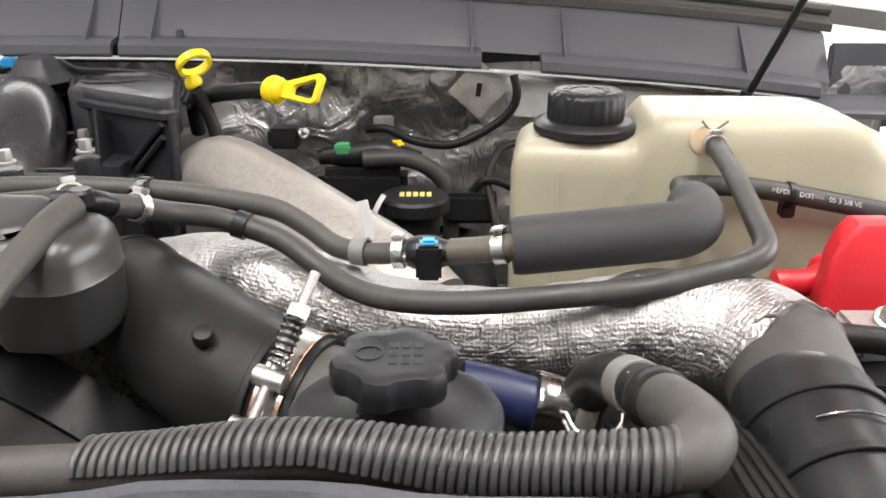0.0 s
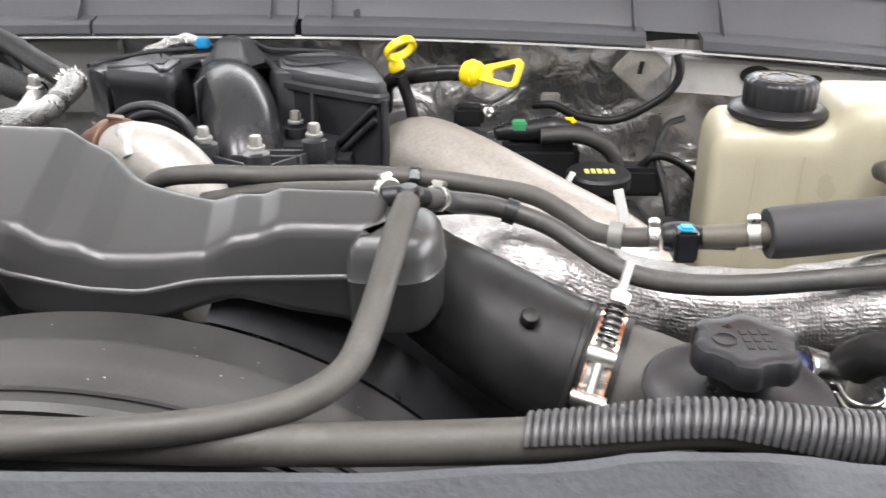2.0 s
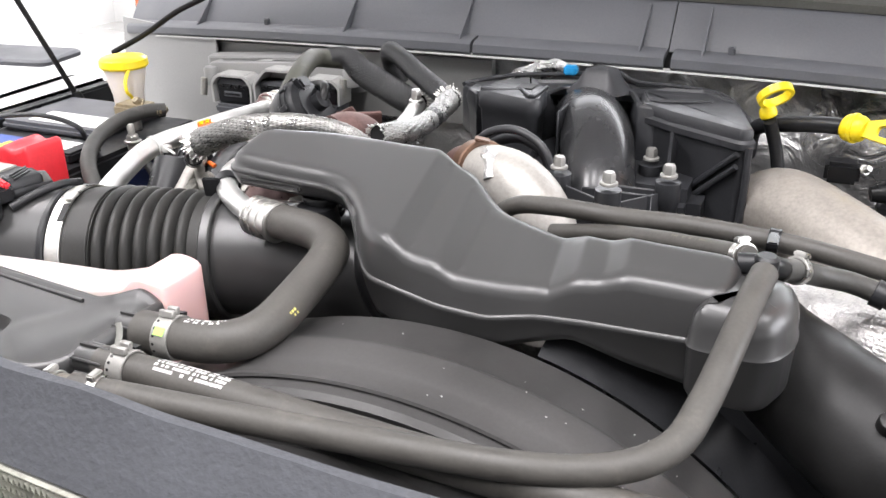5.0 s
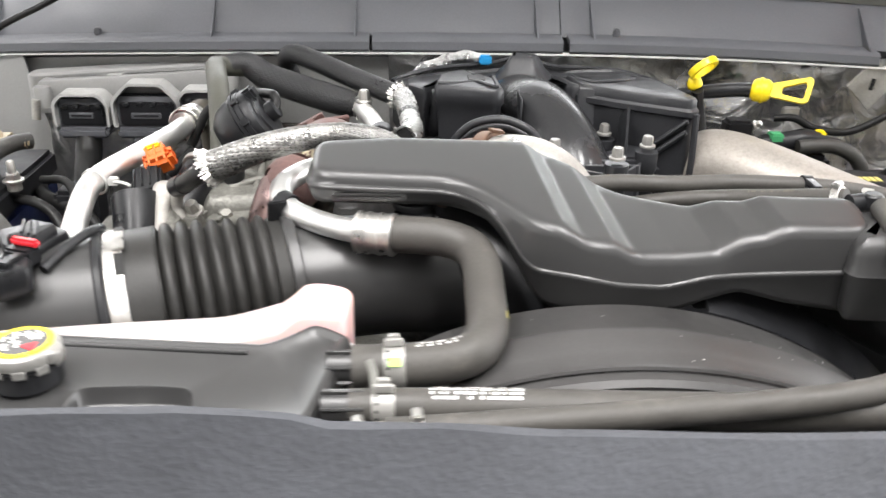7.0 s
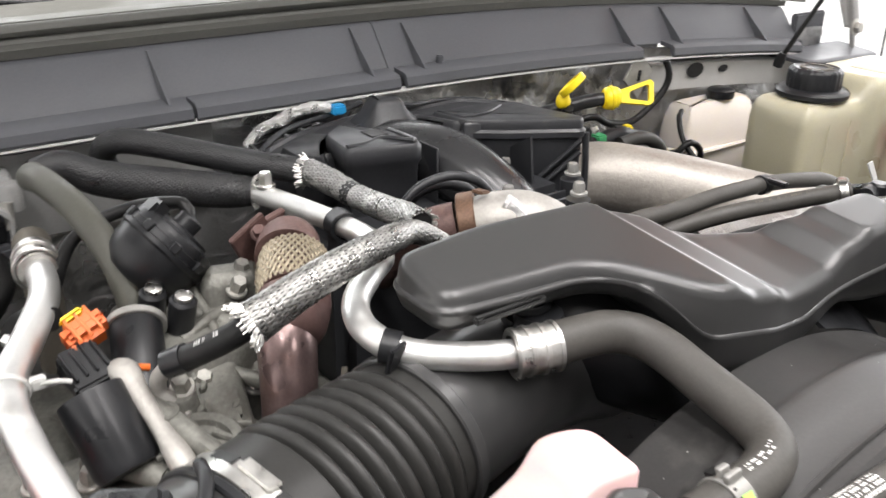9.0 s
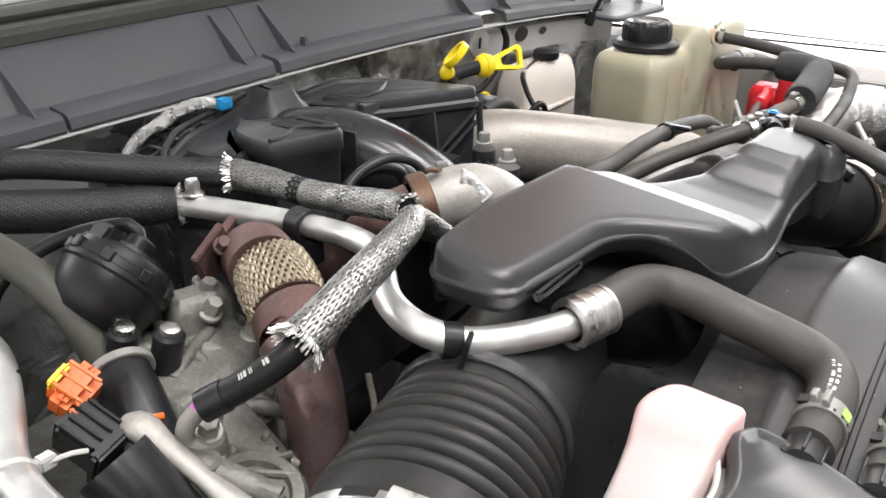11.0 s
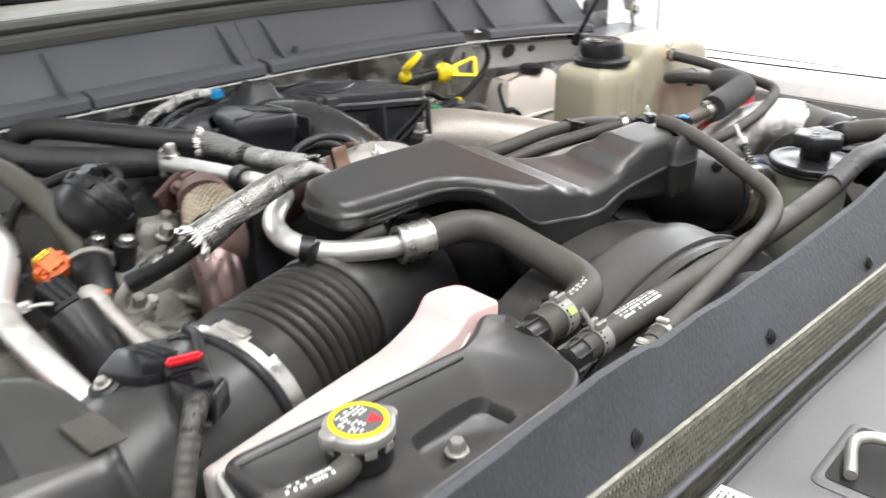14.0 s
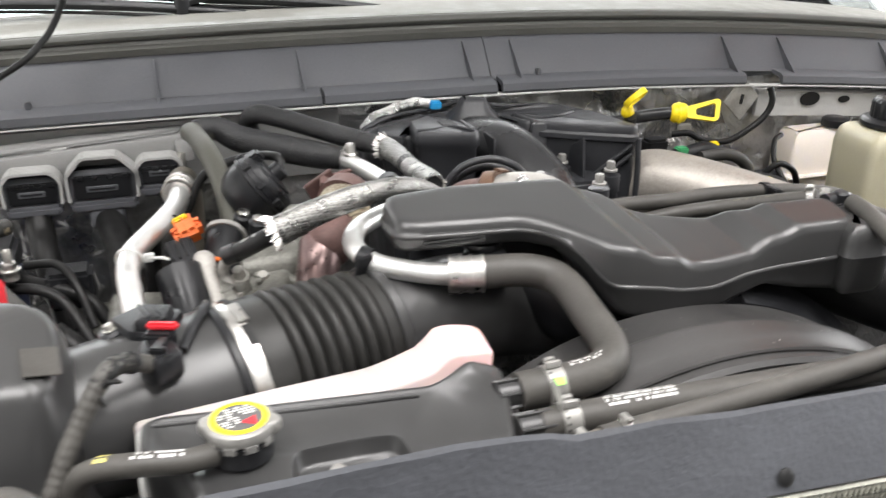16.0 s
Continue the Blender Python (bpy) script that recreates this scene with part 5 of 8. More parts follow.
# how far the split's front edge hangs below the hose's middle, in degrees
slit = lambda x: float(np.interp(x, (-0.152, -0.126, -0.077, -0.053, -0.006, 0.03, 0.06, 0.10), (-24, -22, -14, -14, 8, 45, 40, 18)))
ridge_at = lambda x: Vector((x, float(np.interp(x, cx, [q[1] for q in CP])), float(np.interp(x, cx, [q[2] for q in CP]))))


def conduit_arc(profile, x, lean):
    """A piece of the split tube round the hose at x: (radius, offset along the hose) rows over the covered arc."""
    c, d = ridge_at(x), (ridge_at(x + 0.012) - ridge_at(x - 0.012)).normalized()
    front = Vector((0, -1, 0))
    front = (front - d * front.dot(d)).normalized()
    top = d.cross(front).normalized()
    if top.z < 0:
        top = -top
    bm = bmesh.new()
    a0, a1, n = -radians(slit(x)), radians(195), 18
    rows = []
    for i in range(n + 1):
        a = a0 + (a1 - a0) * i / n
        shift = lean * math.cos(a)
        rows.append([bm.verts.new(c + (front * math.cos(a) + top * math.sin(a)) * r + d * (o + shift)) for r, o in profile])
    k = len(profile)
    for p, q in zip(rows, rows[1:]):
        for j in range(k):
            bm.faces.new((p[j], p[(j + 1) % k], q[(j + 1) % k], q[j]))
    bm.faces.new(rows[0][::-1]), bm.faces.new(rows[-1])
    return bm


shell, rows = bmesh.new(), []
for i in range(90):
    x = -0.1525 + 0.2515 * i / 89
    c, a0, a1 = ridge_at(x), -radians(slit(x)), radians(195)
    arc = [a0 + (a1 - a0) * j / 18 for j in range(19)]
    rows.append([shell.verts.new(c + Vector((-0.003 * math.cos(a), -math.cos(a) * r, math.sin(a) * r))) for r, way in ((0.0129, 1), (0.0121, -1)) for a in arc[::way]])
for p, q in zip(rows, rows[1:]):
    for j in range(38):
        shell.faces.new((p[j], p[(j + 1) % 38], q[(j + 1) % 38], q[j]))
shell.faces.new(rows[0][::-1]), shell.faces.new(rows[-1])
part("core", shell, BLACK, loomc)
for i in range(RIDGES):
    x = -0.1515 + 0.2495 * i / (RIDGES - 1)
    part("ridge", conduit_arc([(0.0128, -0.00165), (0.0142, -0.0016), (0.0149, -0.0011), (0.0151, -0.0003), (0.0151, 0.0003), (0.0149, 0.0011), (0.0142, 0.0016), (0.0128, 0.00165)], x, -0.003), RIBBED, loomc, sharp=80)

CT = [(-0.222, 0.492, 1.2835), (-0.226, 0.462, 1.280), (-0.232, 0.42, 1.268), (-0.240, 0.378, 1.252), (-0.250, 0.348, 1.242), (-0.275, 0.327, 1.236), (-0.32, 0.314, 1.232), (-0.40, 0.304, 1.231), (-0.50, 0.293, 1.231), (-0.56, 0.287, 1.231), (-0.605, 0.283, 1.231)]
h = hose("vent_hose", CT, 0.0088, RUBBER, "thin dusty vent hose bent over the fan shroud", "vent hose", 18)
clamp_on(h, CT, 0.965, 0.0082, 0.006, STEEL)
part("hose_end", tube([(-0.598, 0.2835, 1.231), (-0.618, 0.282, 1.229), (-0.640, 0.280, 1.222), (-0.66, 0.279, 1.205)], 0.0076, 16), TANRUB, h, "browned rubber end piece")
clamp_on(h, [(-0.598, 0.2835, 1.231), (-0.618, 0.282, 1.229), (-0.640, 0.280, 1.222)], 0.5, 0.0078, 0.006, STEEL)
print_bars(h, CT, 0.12, 0.22, 0.0082, -1.1, 1, 0.002, PAINT_Y, 0.3)

# T piece on the resonator's end and the two hoses behind
tee = thing("hose_tee", (-0.222, 0.5, 1.27), "black plastic hose tee on the resonator end", "hose fitting")
part("tee_body", tube([(-0.240, 0.508, 1.281), (-0.222, 0.512, 1.281), (-0.212, 0.530, 1.272)], 0.0072, 18), BLACK, tee)
part("tee_boss", lathe([(0.008, 0), (0.008, 0.008), (0.006, 0.010)], (-0.222, 0.507, 1.280), (0, 0, 1), 18), BLACK, tee)
HB = [(-0.47, 0.645, 1.215), (-0.440, 0.632, 1.246), (-0.40, 0.626, 1.254), (-0.345, 0.623, 1.254), (-0.285, 0.621, 1.256), (-0.211, 0.619, 1.253), (-0.160, 0.613, 1.248), (-0.125, 0.612, 1.241), (-0.100, 0.606, 1.229), (-0.078, 0.594, 1.218), (-0.052, 0.583, 1.217), (-0.035, 0.579, 1.219)]
hb = hose("rear_vent_hose", HB, 0.0080, RUBBER, "dusty rubber hose with printed writing running behind the resonator", "vent hose", 18)
print_bars(hb, HB, 0.15, 0.60, 0.0080, -0.4, 1, 0.0022, TANRUB, 0.7)
HC = [(-0.213, 0.528, 1.272), (-0.203, 0.548, 1.264), (-0.190, 0.572, 1.252), (-0.165, 0.588, 1.243), (-0.145, 0.588, 1.237), (-0.115, 0.578, 1.229), (-0.088, 0.560, 1.217), (-0.068, 0.544, 1.210), (-0.045, 0.530, 1.207), (-0.016, 0.519, 1.208), (0.024, 0.514, 1.210), (0.079, 0.513, 1.215), (0.134, 0.515, 1.220), (0.178, 0.519, 1.2295), (0.201, 0.523, 1.2355), (0.214, 0.536, 1.2405), (0.219, 0.575, 1.247), (0.223, 0.62, 1.254), (0.227, 0.67, 1.260), (0.230, 0.715, 1.2625), (0.231, 0.746, 1.2605)]
HT = [(-0.234, 0.524, 1.279), (-0.255, 0.548, 1.270), (-0.277, 0.570, 1.261), (-0.305, 0.5905, 1.253), (-0.35, 0.61, 1.243), (-0.40, 0.625, 1.23)]
ht = hose("breather_hose", HT, 0.0080, RUBBER, "dusty rubber breather hose from the tee behind the resonator", "vent hose", 18)
clamp_on(ht, HT, 0.05, 0.0084, 0.007, STEEL)
print_bars(ht, HT, 0.18, 0.42, 0.0080, -0.6, 1, 0.002, TANRUB, 0.7)
hc = hose("coolant_return_hose", HC, 0.0080, DUSTRUB, "black rubber hose looping from the resonator to the coolant bottle", "coolant hose", 18)
clamp_on(hc, HC, 0.03, 0.0084, 0.008, STEEL)
at, d = at_length(HC, 0.14)
part("hose_clip", hoop(0.0080, 0.0102, 0.010, at, d, 20), BLACK, hc, "black plastic hose clip")
clamp_on(hc, HC, 0.96, 0.0084, 0.007, DULLSTEEL)
for sx in (-0.010, 0.012):
    part("clamp_ear", tube([(0.230, 0.728, 1.271), (0.230 + sx, 0.724, 1.282)], 0.0016, 6), DULLSTEEL, hc)
print_bars(hc, HC, 0.56, 0.60, 0.0080, -1.0, 1, 0.003, PAINT_Y, 0.5)
for f, pts in ((0.60, HB),):
    at, d = at_length(pts, f)
    tie = part("hose_separator", hoop(0.0080, 0.0100, 0.009, at, d, 20), BLACK, hb, "black plastic hose separator clip")
    part("separator_arm", block(at.x - 0.004, at.x + 0.004, at.y - 0.026, at.y + 0.002, at.z + 0.0045, at.z + 0.009, 0.001), BLACK, tie)

quick = thing("quick_connector", (-0.015, 0.577, 1.20), "black quick-release hose connector with a blue latch", "hose connector")
QP = [(-0.038, 0.579, 1.219), (-0.005, 0.573, 1.2220), (0.022, 0.5635, 1.2270), (0.040, 0.556, 1.2320), (0.056, 0.5516, 1.2350)]
part("connector_body", tube([(-0.025, 0.578, 1.2195, 0.010), (-0.018, 0.577, 1.220, 0.0125), (-0.005, 0.575, 1.2205, 0.0125), (0.002, 0.574, 1.221, 0.0095), (0.018, 0.572, 1.2215, 0.0095), (0.03, 0.571, 1.222, 0.010)], n=22), BLACK, quick)
part("latch", block(-0.016, -0.004, 0.561, 0.572, 1.224, 1.2345, 0.002), BLUE, quick, "bright blue latch")
part("latch_frame", block(-0.019, -0.001, 0.557, 0.580, 1.206, 1.232, 0.002), BLACK, quick)
for f, w in ((0.03, 0.008), (0.86, 0.009)):
    clamp_on(quick, QP, f, 0.0098, w, STEEL)
part("white_tag", hoop(0.0090, 0.0106, 0.011, (-0.060, 0.586, 1.2175), (1, -0.35, 0), 20), CLIPGREY, quick, "grey paper tag round the hose")
part("tag_tail", block(-0.004, 0.004, -0.001, 0.001, 0, 0.030, 0.0004, 1, m=pose(-0.052, 0.590, 1.224, -20, -14, 0)), GREYPL, quick)
fo = thing("foam_sleeve", (0.12, 0.56, 1.21), "thick black foam sleeve around a hose", "foam sleeve")
FP = [(0.0486, 0.5516, 1.2348), (0.10, 0.554, 1.239), (0.152, 0.558, 1.2430), (0.168, 0.564, 1.2440), (0.178, 0.578, 1.2445), (0.183, 0.600, 1.244), (0.186, 0.615, 1.243)]
part("sleeve", tube([(*FP[0], 0.0180), (0.0510, 0.5516, 1.235, 0.0200), *[(*q, 0.0202) for q in FP[1:-1]], (*FP[-1], 0.0185)], n=36, step=0.003), FOAM, fo)
part("hose_stub", tube([(0.006, 0.570, 1.2235), (0.022, 0.5635, 1.227), (0.040, 0.556, 1.232), (0.060, 0.5516, 1.235)], 0.0094, 20), TANRUB, fo, "browned hose end")
part("sleeve_face", lathe([(0.0182, 0), (0.0182, 0.0012), (0.0125, 0.0014), (0.0115, -0.001)], (0.0494, 0.5516, 1.2349), (-1, -0.03, -0.08), 32), DARKRUB, fo, "cut black foam end")
HD = [(0.184, 0.605, 1.2435), (0.189, 0.640, 1.2415), (0.195, 0.675, 1.237), (0.1985, 0.695, 1.2325), (0.206, 0.7065, 1.2295), (0.222, 0.7095, 1.2290), (0.267, 0.709, 1.2265), (0.334, 0.709, 1.2144), (0.409, 0.709, 1.199), (0.496, 0.709, 1.174), (0.577, 0.709, 1.149)]
hd = hose("bottle_feed_hose", HD, 0.0088, DUSTRUB, "black printed coolant hose bent along the front of the cream bottle", "coolant hose", 18)


def lettering(text, size, m):
    """Words in the built-in font, as a thin mesh: x along the line, y up, z out of the face."""
    cu = bpy.data.curves.new("lettering", "FONT")
    cu.body, cu.size, cu.extrude, cu.resolution_u = text, size, 0.0004, 3
    ob = bpy.data.objects.new("lettering", cu)
    bm = bmesh.new()
    bm.from_mesh(ob.to_mesh())
    bm.transform(m)
    bpy.data.objects.remove(ob)
    bpy.data.curves.remove(cu)
    return bm


along = Vector((0.067, 0, -0.0121)).normalized()
face = Vector((0, -0.86, 0.50))
face = (face - along * face.dot(along)).normalized()
over = face.cross(along)
for x, words in ((0.2775, ">EPDM"), (0.3015, "DOT"), (0.3275, "05 3 3/8 VE")):
    at = Vector((x, 0.709, float(np.interp(x, (0.267, 0.334, 0.409), (1.2265, 1.2144, 1.199))))) + face * 0.0087 - over * 0.0030
    part("lettering", lettering(words, 0.0062, Matrix.Translation(at) @ Matrix((along, over, face)).transposed().to_4x4()), GREYPL, hd, "pale printed letters")
at = Vector((0.3185, 0.709, 1.2172)) + face * 0.0088
part("lettering", block(-0.0045, 0.0045, -0.0022, 0.0022, -0.0004, 0.0003, 0, m=Matrix.Translation(at) @ Matrix((along, over, face)).transposed().to_4x4()), TANRUB, hd, "pale printed mark")
at, d = Vector((0.296, 0.709, 1.2213)), along
part("hose_clip", hoop(0.0088, 0.0108, 0.006, at, d, 20), BLACK, hd)
part("clip_foot", block(at.x - 0.005, at.x + 0.007, at.y - 0.004, at.y + 0.008, at.z - 0.021, at.z - 0.008, 0.0015), BLACK, hd)

# small hoses at the cap
SH = [(-0.850, 0.345, 1.232), (-0.867, 0.340, 1.234), (-0.89, 0.343, 1.235), (-0.909, 0.347, 1.2345), (-0.925, 0.352, 1.231), (-0.935, 0.357, 1.221), (-0.939, 0.360, 1.20), (-0.940, 0.357, 1.12)]
h = hose("overflow_hose", SH, 0.0080, RUBBER, "small black overflow hose from the pressure cap neck", "coolant hose", 18)
print_bars(h, SH, 0.10, 0.28, 0.0080, -0.5, 2, 0.0022)
print_bars(h, SH, 0.33, 0.37, 0.0080, -0.5, 2, 0.003, PAINT_Y, 1)
LH = [(-0.868, 0.284, 1.222), (-0.900, 0.288, 1.2235), (-0.925, 0.296, 1.226), (-0.944, 0.309, 1.229), (-0.960, 0.327, 1.230), (-0.975, 0.344, 1.226), (-0.984, 0.351, 1.212), (-0.989, 0.353, 1.19), (-0.99, 0.352, 1.05)]
h = hose("lower_coolant_hose", LH, 0.0095, RUBBER, "browned rubber hose curling down beside the filter box", "coolant hose", 18)
print_bars(h, LH, 0.12, 0.34, 0.0095, -0.4, 1, 0.0022, TANRUB)
clamp_on(h, LH, 0.60, 0.0097, 0.006, GREYPL)

# ---- steering fluid reservoir ----
ps = thing("steering_fluid_reservoir", (-0.024, 0.376, 1.08), "milky fluid reservoir with a black lid and lobed knob", "fluid reservoir")
PC = (-0.024, 0.376)
part("bowl", lathe([(0.040, 0), (0.043, 0.01), (0.044, 0.105), (0.041, 0.115)], (*PC, 1.085), (0, 0, 1), 40), BOWLM, ps)
part("lid", lathe([(0.050, 0), (0.0525, 0.001), (0.0530, 0.005), (0.0522, 0.006), (0.0522, 0.0078), (0.0545, 0.0083), (0.0550, 0.010), (0.0548, 0.0135), (0.0530, 0.0152), (0.0475, 0.0155), (0.0455, 0.0143), (0.030, 0.0155), (0.018, 0.017)], (*PC, 1.199), (0, 0, 1), 56), BLACK, ps)
part("neck", lathe([(0.0185, 0), (0.0185, 0.016), (0.0195, 0.0165), (0.0195, 0.019), (0.0165, 0.020)], (*PC, 1.214), (0, 0, 1), 32), BLACK, ps)
kn = part("knob", lathe([(0.024, 0), (0.0285, 0.001), (0.0297, 0.004), (0.0297, 0.0125), (0.0282, 0.0160), (0.0255, 0.0172), (0.020, 0.0166)], (*PC, 1.2305), (0, 0, 1), 96, wobble=lambda a: 1 + 0.075 * math.tanh(2.5 * math.sin(6 * a))), BLACK, ps, "black lobed screw knob", )
part("knob_mark", hoop(0.006, 0.0072, 0.001, (PC[0] - 0.012, PC[1], 1.2472), (0, 0, 1), 20), BLACK, kn)
for x in (0.0, 0.006, 0.012):
    for y in (-0.008, 0.0, 0.008):
        part("knob_mark", block(PC[0] + x - 0.002, PC[0] + x + 0.002, PC[1] + y - 0.003, PC[1] + y + 0.003, 1.2466, 1.2475, 0.0002, 1), BLACK, kn)

# ---- charge-air elbow and wrapped duct ----
el = thing("charge_air_elbow", (-0.15, 0.48, 1.12), "matt black rubber intake elbow with a steel T-bolt clamp", "intake elbow")
EP = [(-0.31, 0.63, 1.16, 0.036), (-0.27, 0.60, 1.180, 0.038), (-0.240, 0.576, 1.190, 0.0400), (-0.229, 0.567, 1.192, 0.0400), (-0.226, 0.565, 1.192, 0.0448), (-0.217, 0.558, 1.192, 0.0448), (-0.212, 0.553, 1.192, 0.0425), (-0.17, 0.512, 1.185, 0.0455), (-0.13, 0.480, 1.175, 0.0470), (-0.10, 0.463, 1.167, 0.0465), (-0.078, 0.455, 1.163, 0.0465)]
part("elbow", tube(EP, n=44, step=0.003), DARKRUB, el, sharp=60)
DEL = Vector((0.9, -0.30, -0.16)).normalized()
part("bead", hoop(0.046, 0.0495, 0.005, Vector((-0.105, 0.4635, 1.168)), DEL, 48), DARKRUB, el)
part("nub", lathe([(0.0062, -0.004), (0.0065, 0.002), (0.0055, 0.004), (0.002, 0.0048)], (-0.140, 0.452, 1.2175), (0.1, -0.45, 0.85), 20), DARKRUB, el, "round moulded nub")
CC = Vector((-0.091, 0.4595, 1.1655))
b = part("t_bolt_clamp", hoop(0.0466, 0.0482, 0.016, CC, DEL, 56), STEEL, el, "bright steel T-bolt band clamp")
part("edge_band", hoop(0.0482, 0.0488, 0.0025, CC - DEL * 0.0075, DEL, 56), COPPER, b)
part("edge_band", hoop(0.0482, 0.0488, 0.0025, CC + DEL * 0.0075, DEL, 56), COPPER, b)
sidev = Vector((0, -0.75, 0.66))
sidev = (sidev - DEL * sidev.dot(DEL)).normalized()
tang = DEL.cross(sidev).normalized()
if tang.z < 0:
    tang = -tang
q0 = CC + sidev * 0.0545
part("bolt", tube([q0 - tang * 0.030, q0 + tang * 0.070], 0.0032, 12), DULLSTEEL, b)
part("spring", tube([q0 + tang * 0.012, q0 + tang * 0.040], 0.0062, 20, 0.0008, lambda s: 1 + 0.12 * math.sin(2 * math.pi * s / 0.0042)), CHROME, b)
part("nut", lathe([(0.0068, 0), (0.0068, 0.007), (0.006, 0.008)], q0 + tang * 0.041, tang, 6), STEEL, b)
part("trunnion", tube([q0 - tang * 0.026 - DEL * 0.011, q0 - tang * 0.026 + DEL * 0.011], 0.0055, 16), STEEL, b)
part("trunnion", tube([q0 + tang * 0.004 - DEL * 0.009, q0 + tang * 0.004 + DEL * 0.009], 0.0062, 16), STEEL, b)
out = thing("throttle_duct", (-0.04, 0.44, 1.1), "dull black intake duct past the clamp", "intake duct")
part("duct", tube([(-0.082, 0.456, 1.163), (-0.05, 0.447, 1.155), (-0.02, 0.44, 1.14), (0.0, 0.435, 1.10)], 0.0445, 36), RUBBER, out)

wr = thing("wrapped_duct", (0.0, 0.54, 1.12), "charge-air duct wrapped in crinkled aluminised heat shielding", "wrapped duct")
WD = [(-0.24, 0.665, 1.160, 0.034), (-0.20, 0.640, 1.172, 0.036), (-0.16, 0.622, 1.178, 0.037), (-0.12, 0.602, 1.178, 0.038), (-0.04, 0.574, 1.164, 0.036), (0.04, 0.556, 1.162, 0.0365), (0.10, 0.546, 1.171, 0.038), (0.150, 0.535, 1.181, 0.041), (0.192, 0.513, 1.185, 0.0425), (0.215, 0.484, 1.183, 0.0425)]
part("wrap", tube(WD, n=64, step=0.003, lumpy=0.04), FOIL, wr, sharp=60)
part("frayed_edge", tube([Vector((0.2155, 0.482, 1.183)) + Vector((0.96, 0.25, 0)) * 0.0425 * math.cos(a) + Vector((0, -0.06, 1)) * 0.0425 * math.sin(a) + Vector((0, -0.004, 0)) * (math.sin(7 * a) + 0.6 * math.sin(17 * a)) for a in [i * math.pi / 24 for i in range(49)]], 0.0010, 6, 0.002, lumpy=0.5), TANRUB, wr, "frayed yellowish fibre edge")
for k, (z, y) in enumerate(((0.0305, 0.0), (0.030, -0.006))):
    pts = [Vector(q[:3]) + Vector((0, y + 0.012, 0.030)) for q in WD[1:6]]
    part("seam_fold", tube(pts, 0.0022, 8, 0.006, lumpy=0.3), FOIL, wr)
rb = thing("charge_air_hose", (0.22, 0.37, 1.12), "grey-black rubber charge-air hose with plastic coupling", "rubber hose")
part("hose", tube([(0.217, 0.495, 1.183, 0.0400), (0.214, 0.465, 1.179, 0.0400), (0.211, 0.438, 1.175, 0.0402), (0.210, 0.41, 1.169, 0.0402)], n=48), RUBBER, rb)
part("coupling", tube([(0.2115, 0.441, 1.1755, 0.0404), (0.211, 0.438, 1.175, 0.0422), (0.210, 0.425, 1.172, 0.0428), (0.210, 0.39, 1.165, 0.0428), (0.212, 0.35, 1.155, 0.042), (0.218, 0.30, 1.137, 0.042)], n=48, step=0.004), BLACK, rb, "black plastic coupling")
for y, z, r0 in ((0.416, 1.1705, 0.0430), (0.372, 1.1615, 0.0426), (0.335, 1.150, 0.0422)):
    part("coupling_ring", hoop(r0 - 0.001, r0 + 0.0022, 0.006, (0.2105, y, z), (0, -0.97, -0.22), 48), BLACK, rb)
part("wire_clip", tube([Vector((0.2105, 0.392, 1.1655)) + (Vector((1, 0, 0)) * math.cos(a) + Vector((0, -0.2, 1)) * math.sin(a)) * 0.0442 for a in [0.2 + i * 0.2 for i in range(10)]], 0.0008, 8), CHROME, rb, "thin wire clip")
part("paint_dot", lathe([(0.003, 0), (0.003, 0.0006)], (0.1745, 0.414, 1.190), (-0.8, 0, 0.55), 16), LIME, rb)


# ---- intake manifold ----
man = thing("intake_manifold", (-0.45, 0.87, 1.1), "black plastic intake manifold with chambers, an arched duct and bolts", "intake manifold")
part("arched_duct", tube([(-0.474, 0.985, 1.226, 0.010), (-0.469, 0.972, 1.236, 0.028), (-0.459, 0.948, 1.244, 0.036), (-0.441, 0.905, 1.2475, 0.040), (-0.426, 0.868, 1.244, 0.0402), (-0.411, 0.825, 1.228, 0.039), (-0.399, 0.785, 1.20, 0.037), (-0.392, 0.763, 1.15, 0.036)], n=48, squash=0.92), GLOSS, man, "smooth glossy arched plastic duct")
plate = rounded([(-0.610, 0.925), (-0.560, 0.885), (-0.50, 0.91), (-0.488, 0.955), (-0.41, 0.955), (-0.39, 0.90), (-0.285, 0.90), (-0.285, 0.94), (-0.325, 0.985), (-0.41, 0.985), (-0.445, 1.005), (-0.485, 0.995), (-0.555, 0.978), (-0.605, 0.945)], 0.010, 4)
part("top_plate", moulded(plate, [(0.004, 1.215), (0, 1.222), (0, lambda x, y: 1.268 + 0.02 * (x + 0.6)), (0.003, lambda x, y: 1.272 + 0.02 * (x + 0.6)), (0.006, lambda x, y: 1.2722 + 0.02 * (x + 0.6)), (0.008, lambda x, y: 1.269 + 0.02 * (x + 0.6))]), MANIF, man)
fc = part("front_chamber", moulded(rounded([(-0.560, 0.852), (-0.490, 0.828), (-0.480, 0.838), (-0.487, 0.885), (-0.520, 0.935), (-0.552, 0.908)], 0.007, 5), [(0.010, 1.16), (0.004, 1.24), (0.003, 1.266), (0, 1.270), (0, 1.284), (0.003, 1.288), (0.007, 1.289)]), MANIF, man)
part("chamber_lip", tube([(-0.556, 0.856, 1.2895), (-0.535, 0.858, 1.2885), (-0.516, 0.866, 1.288), (-0.508, 0.860, 1.290), (-0.497, 0.842, 1.2905), (-0.489, 0.838, 1.290), (-0.489, 0.885, 1.289)], 0.0024, 10, 0.003), MANIF, fc)
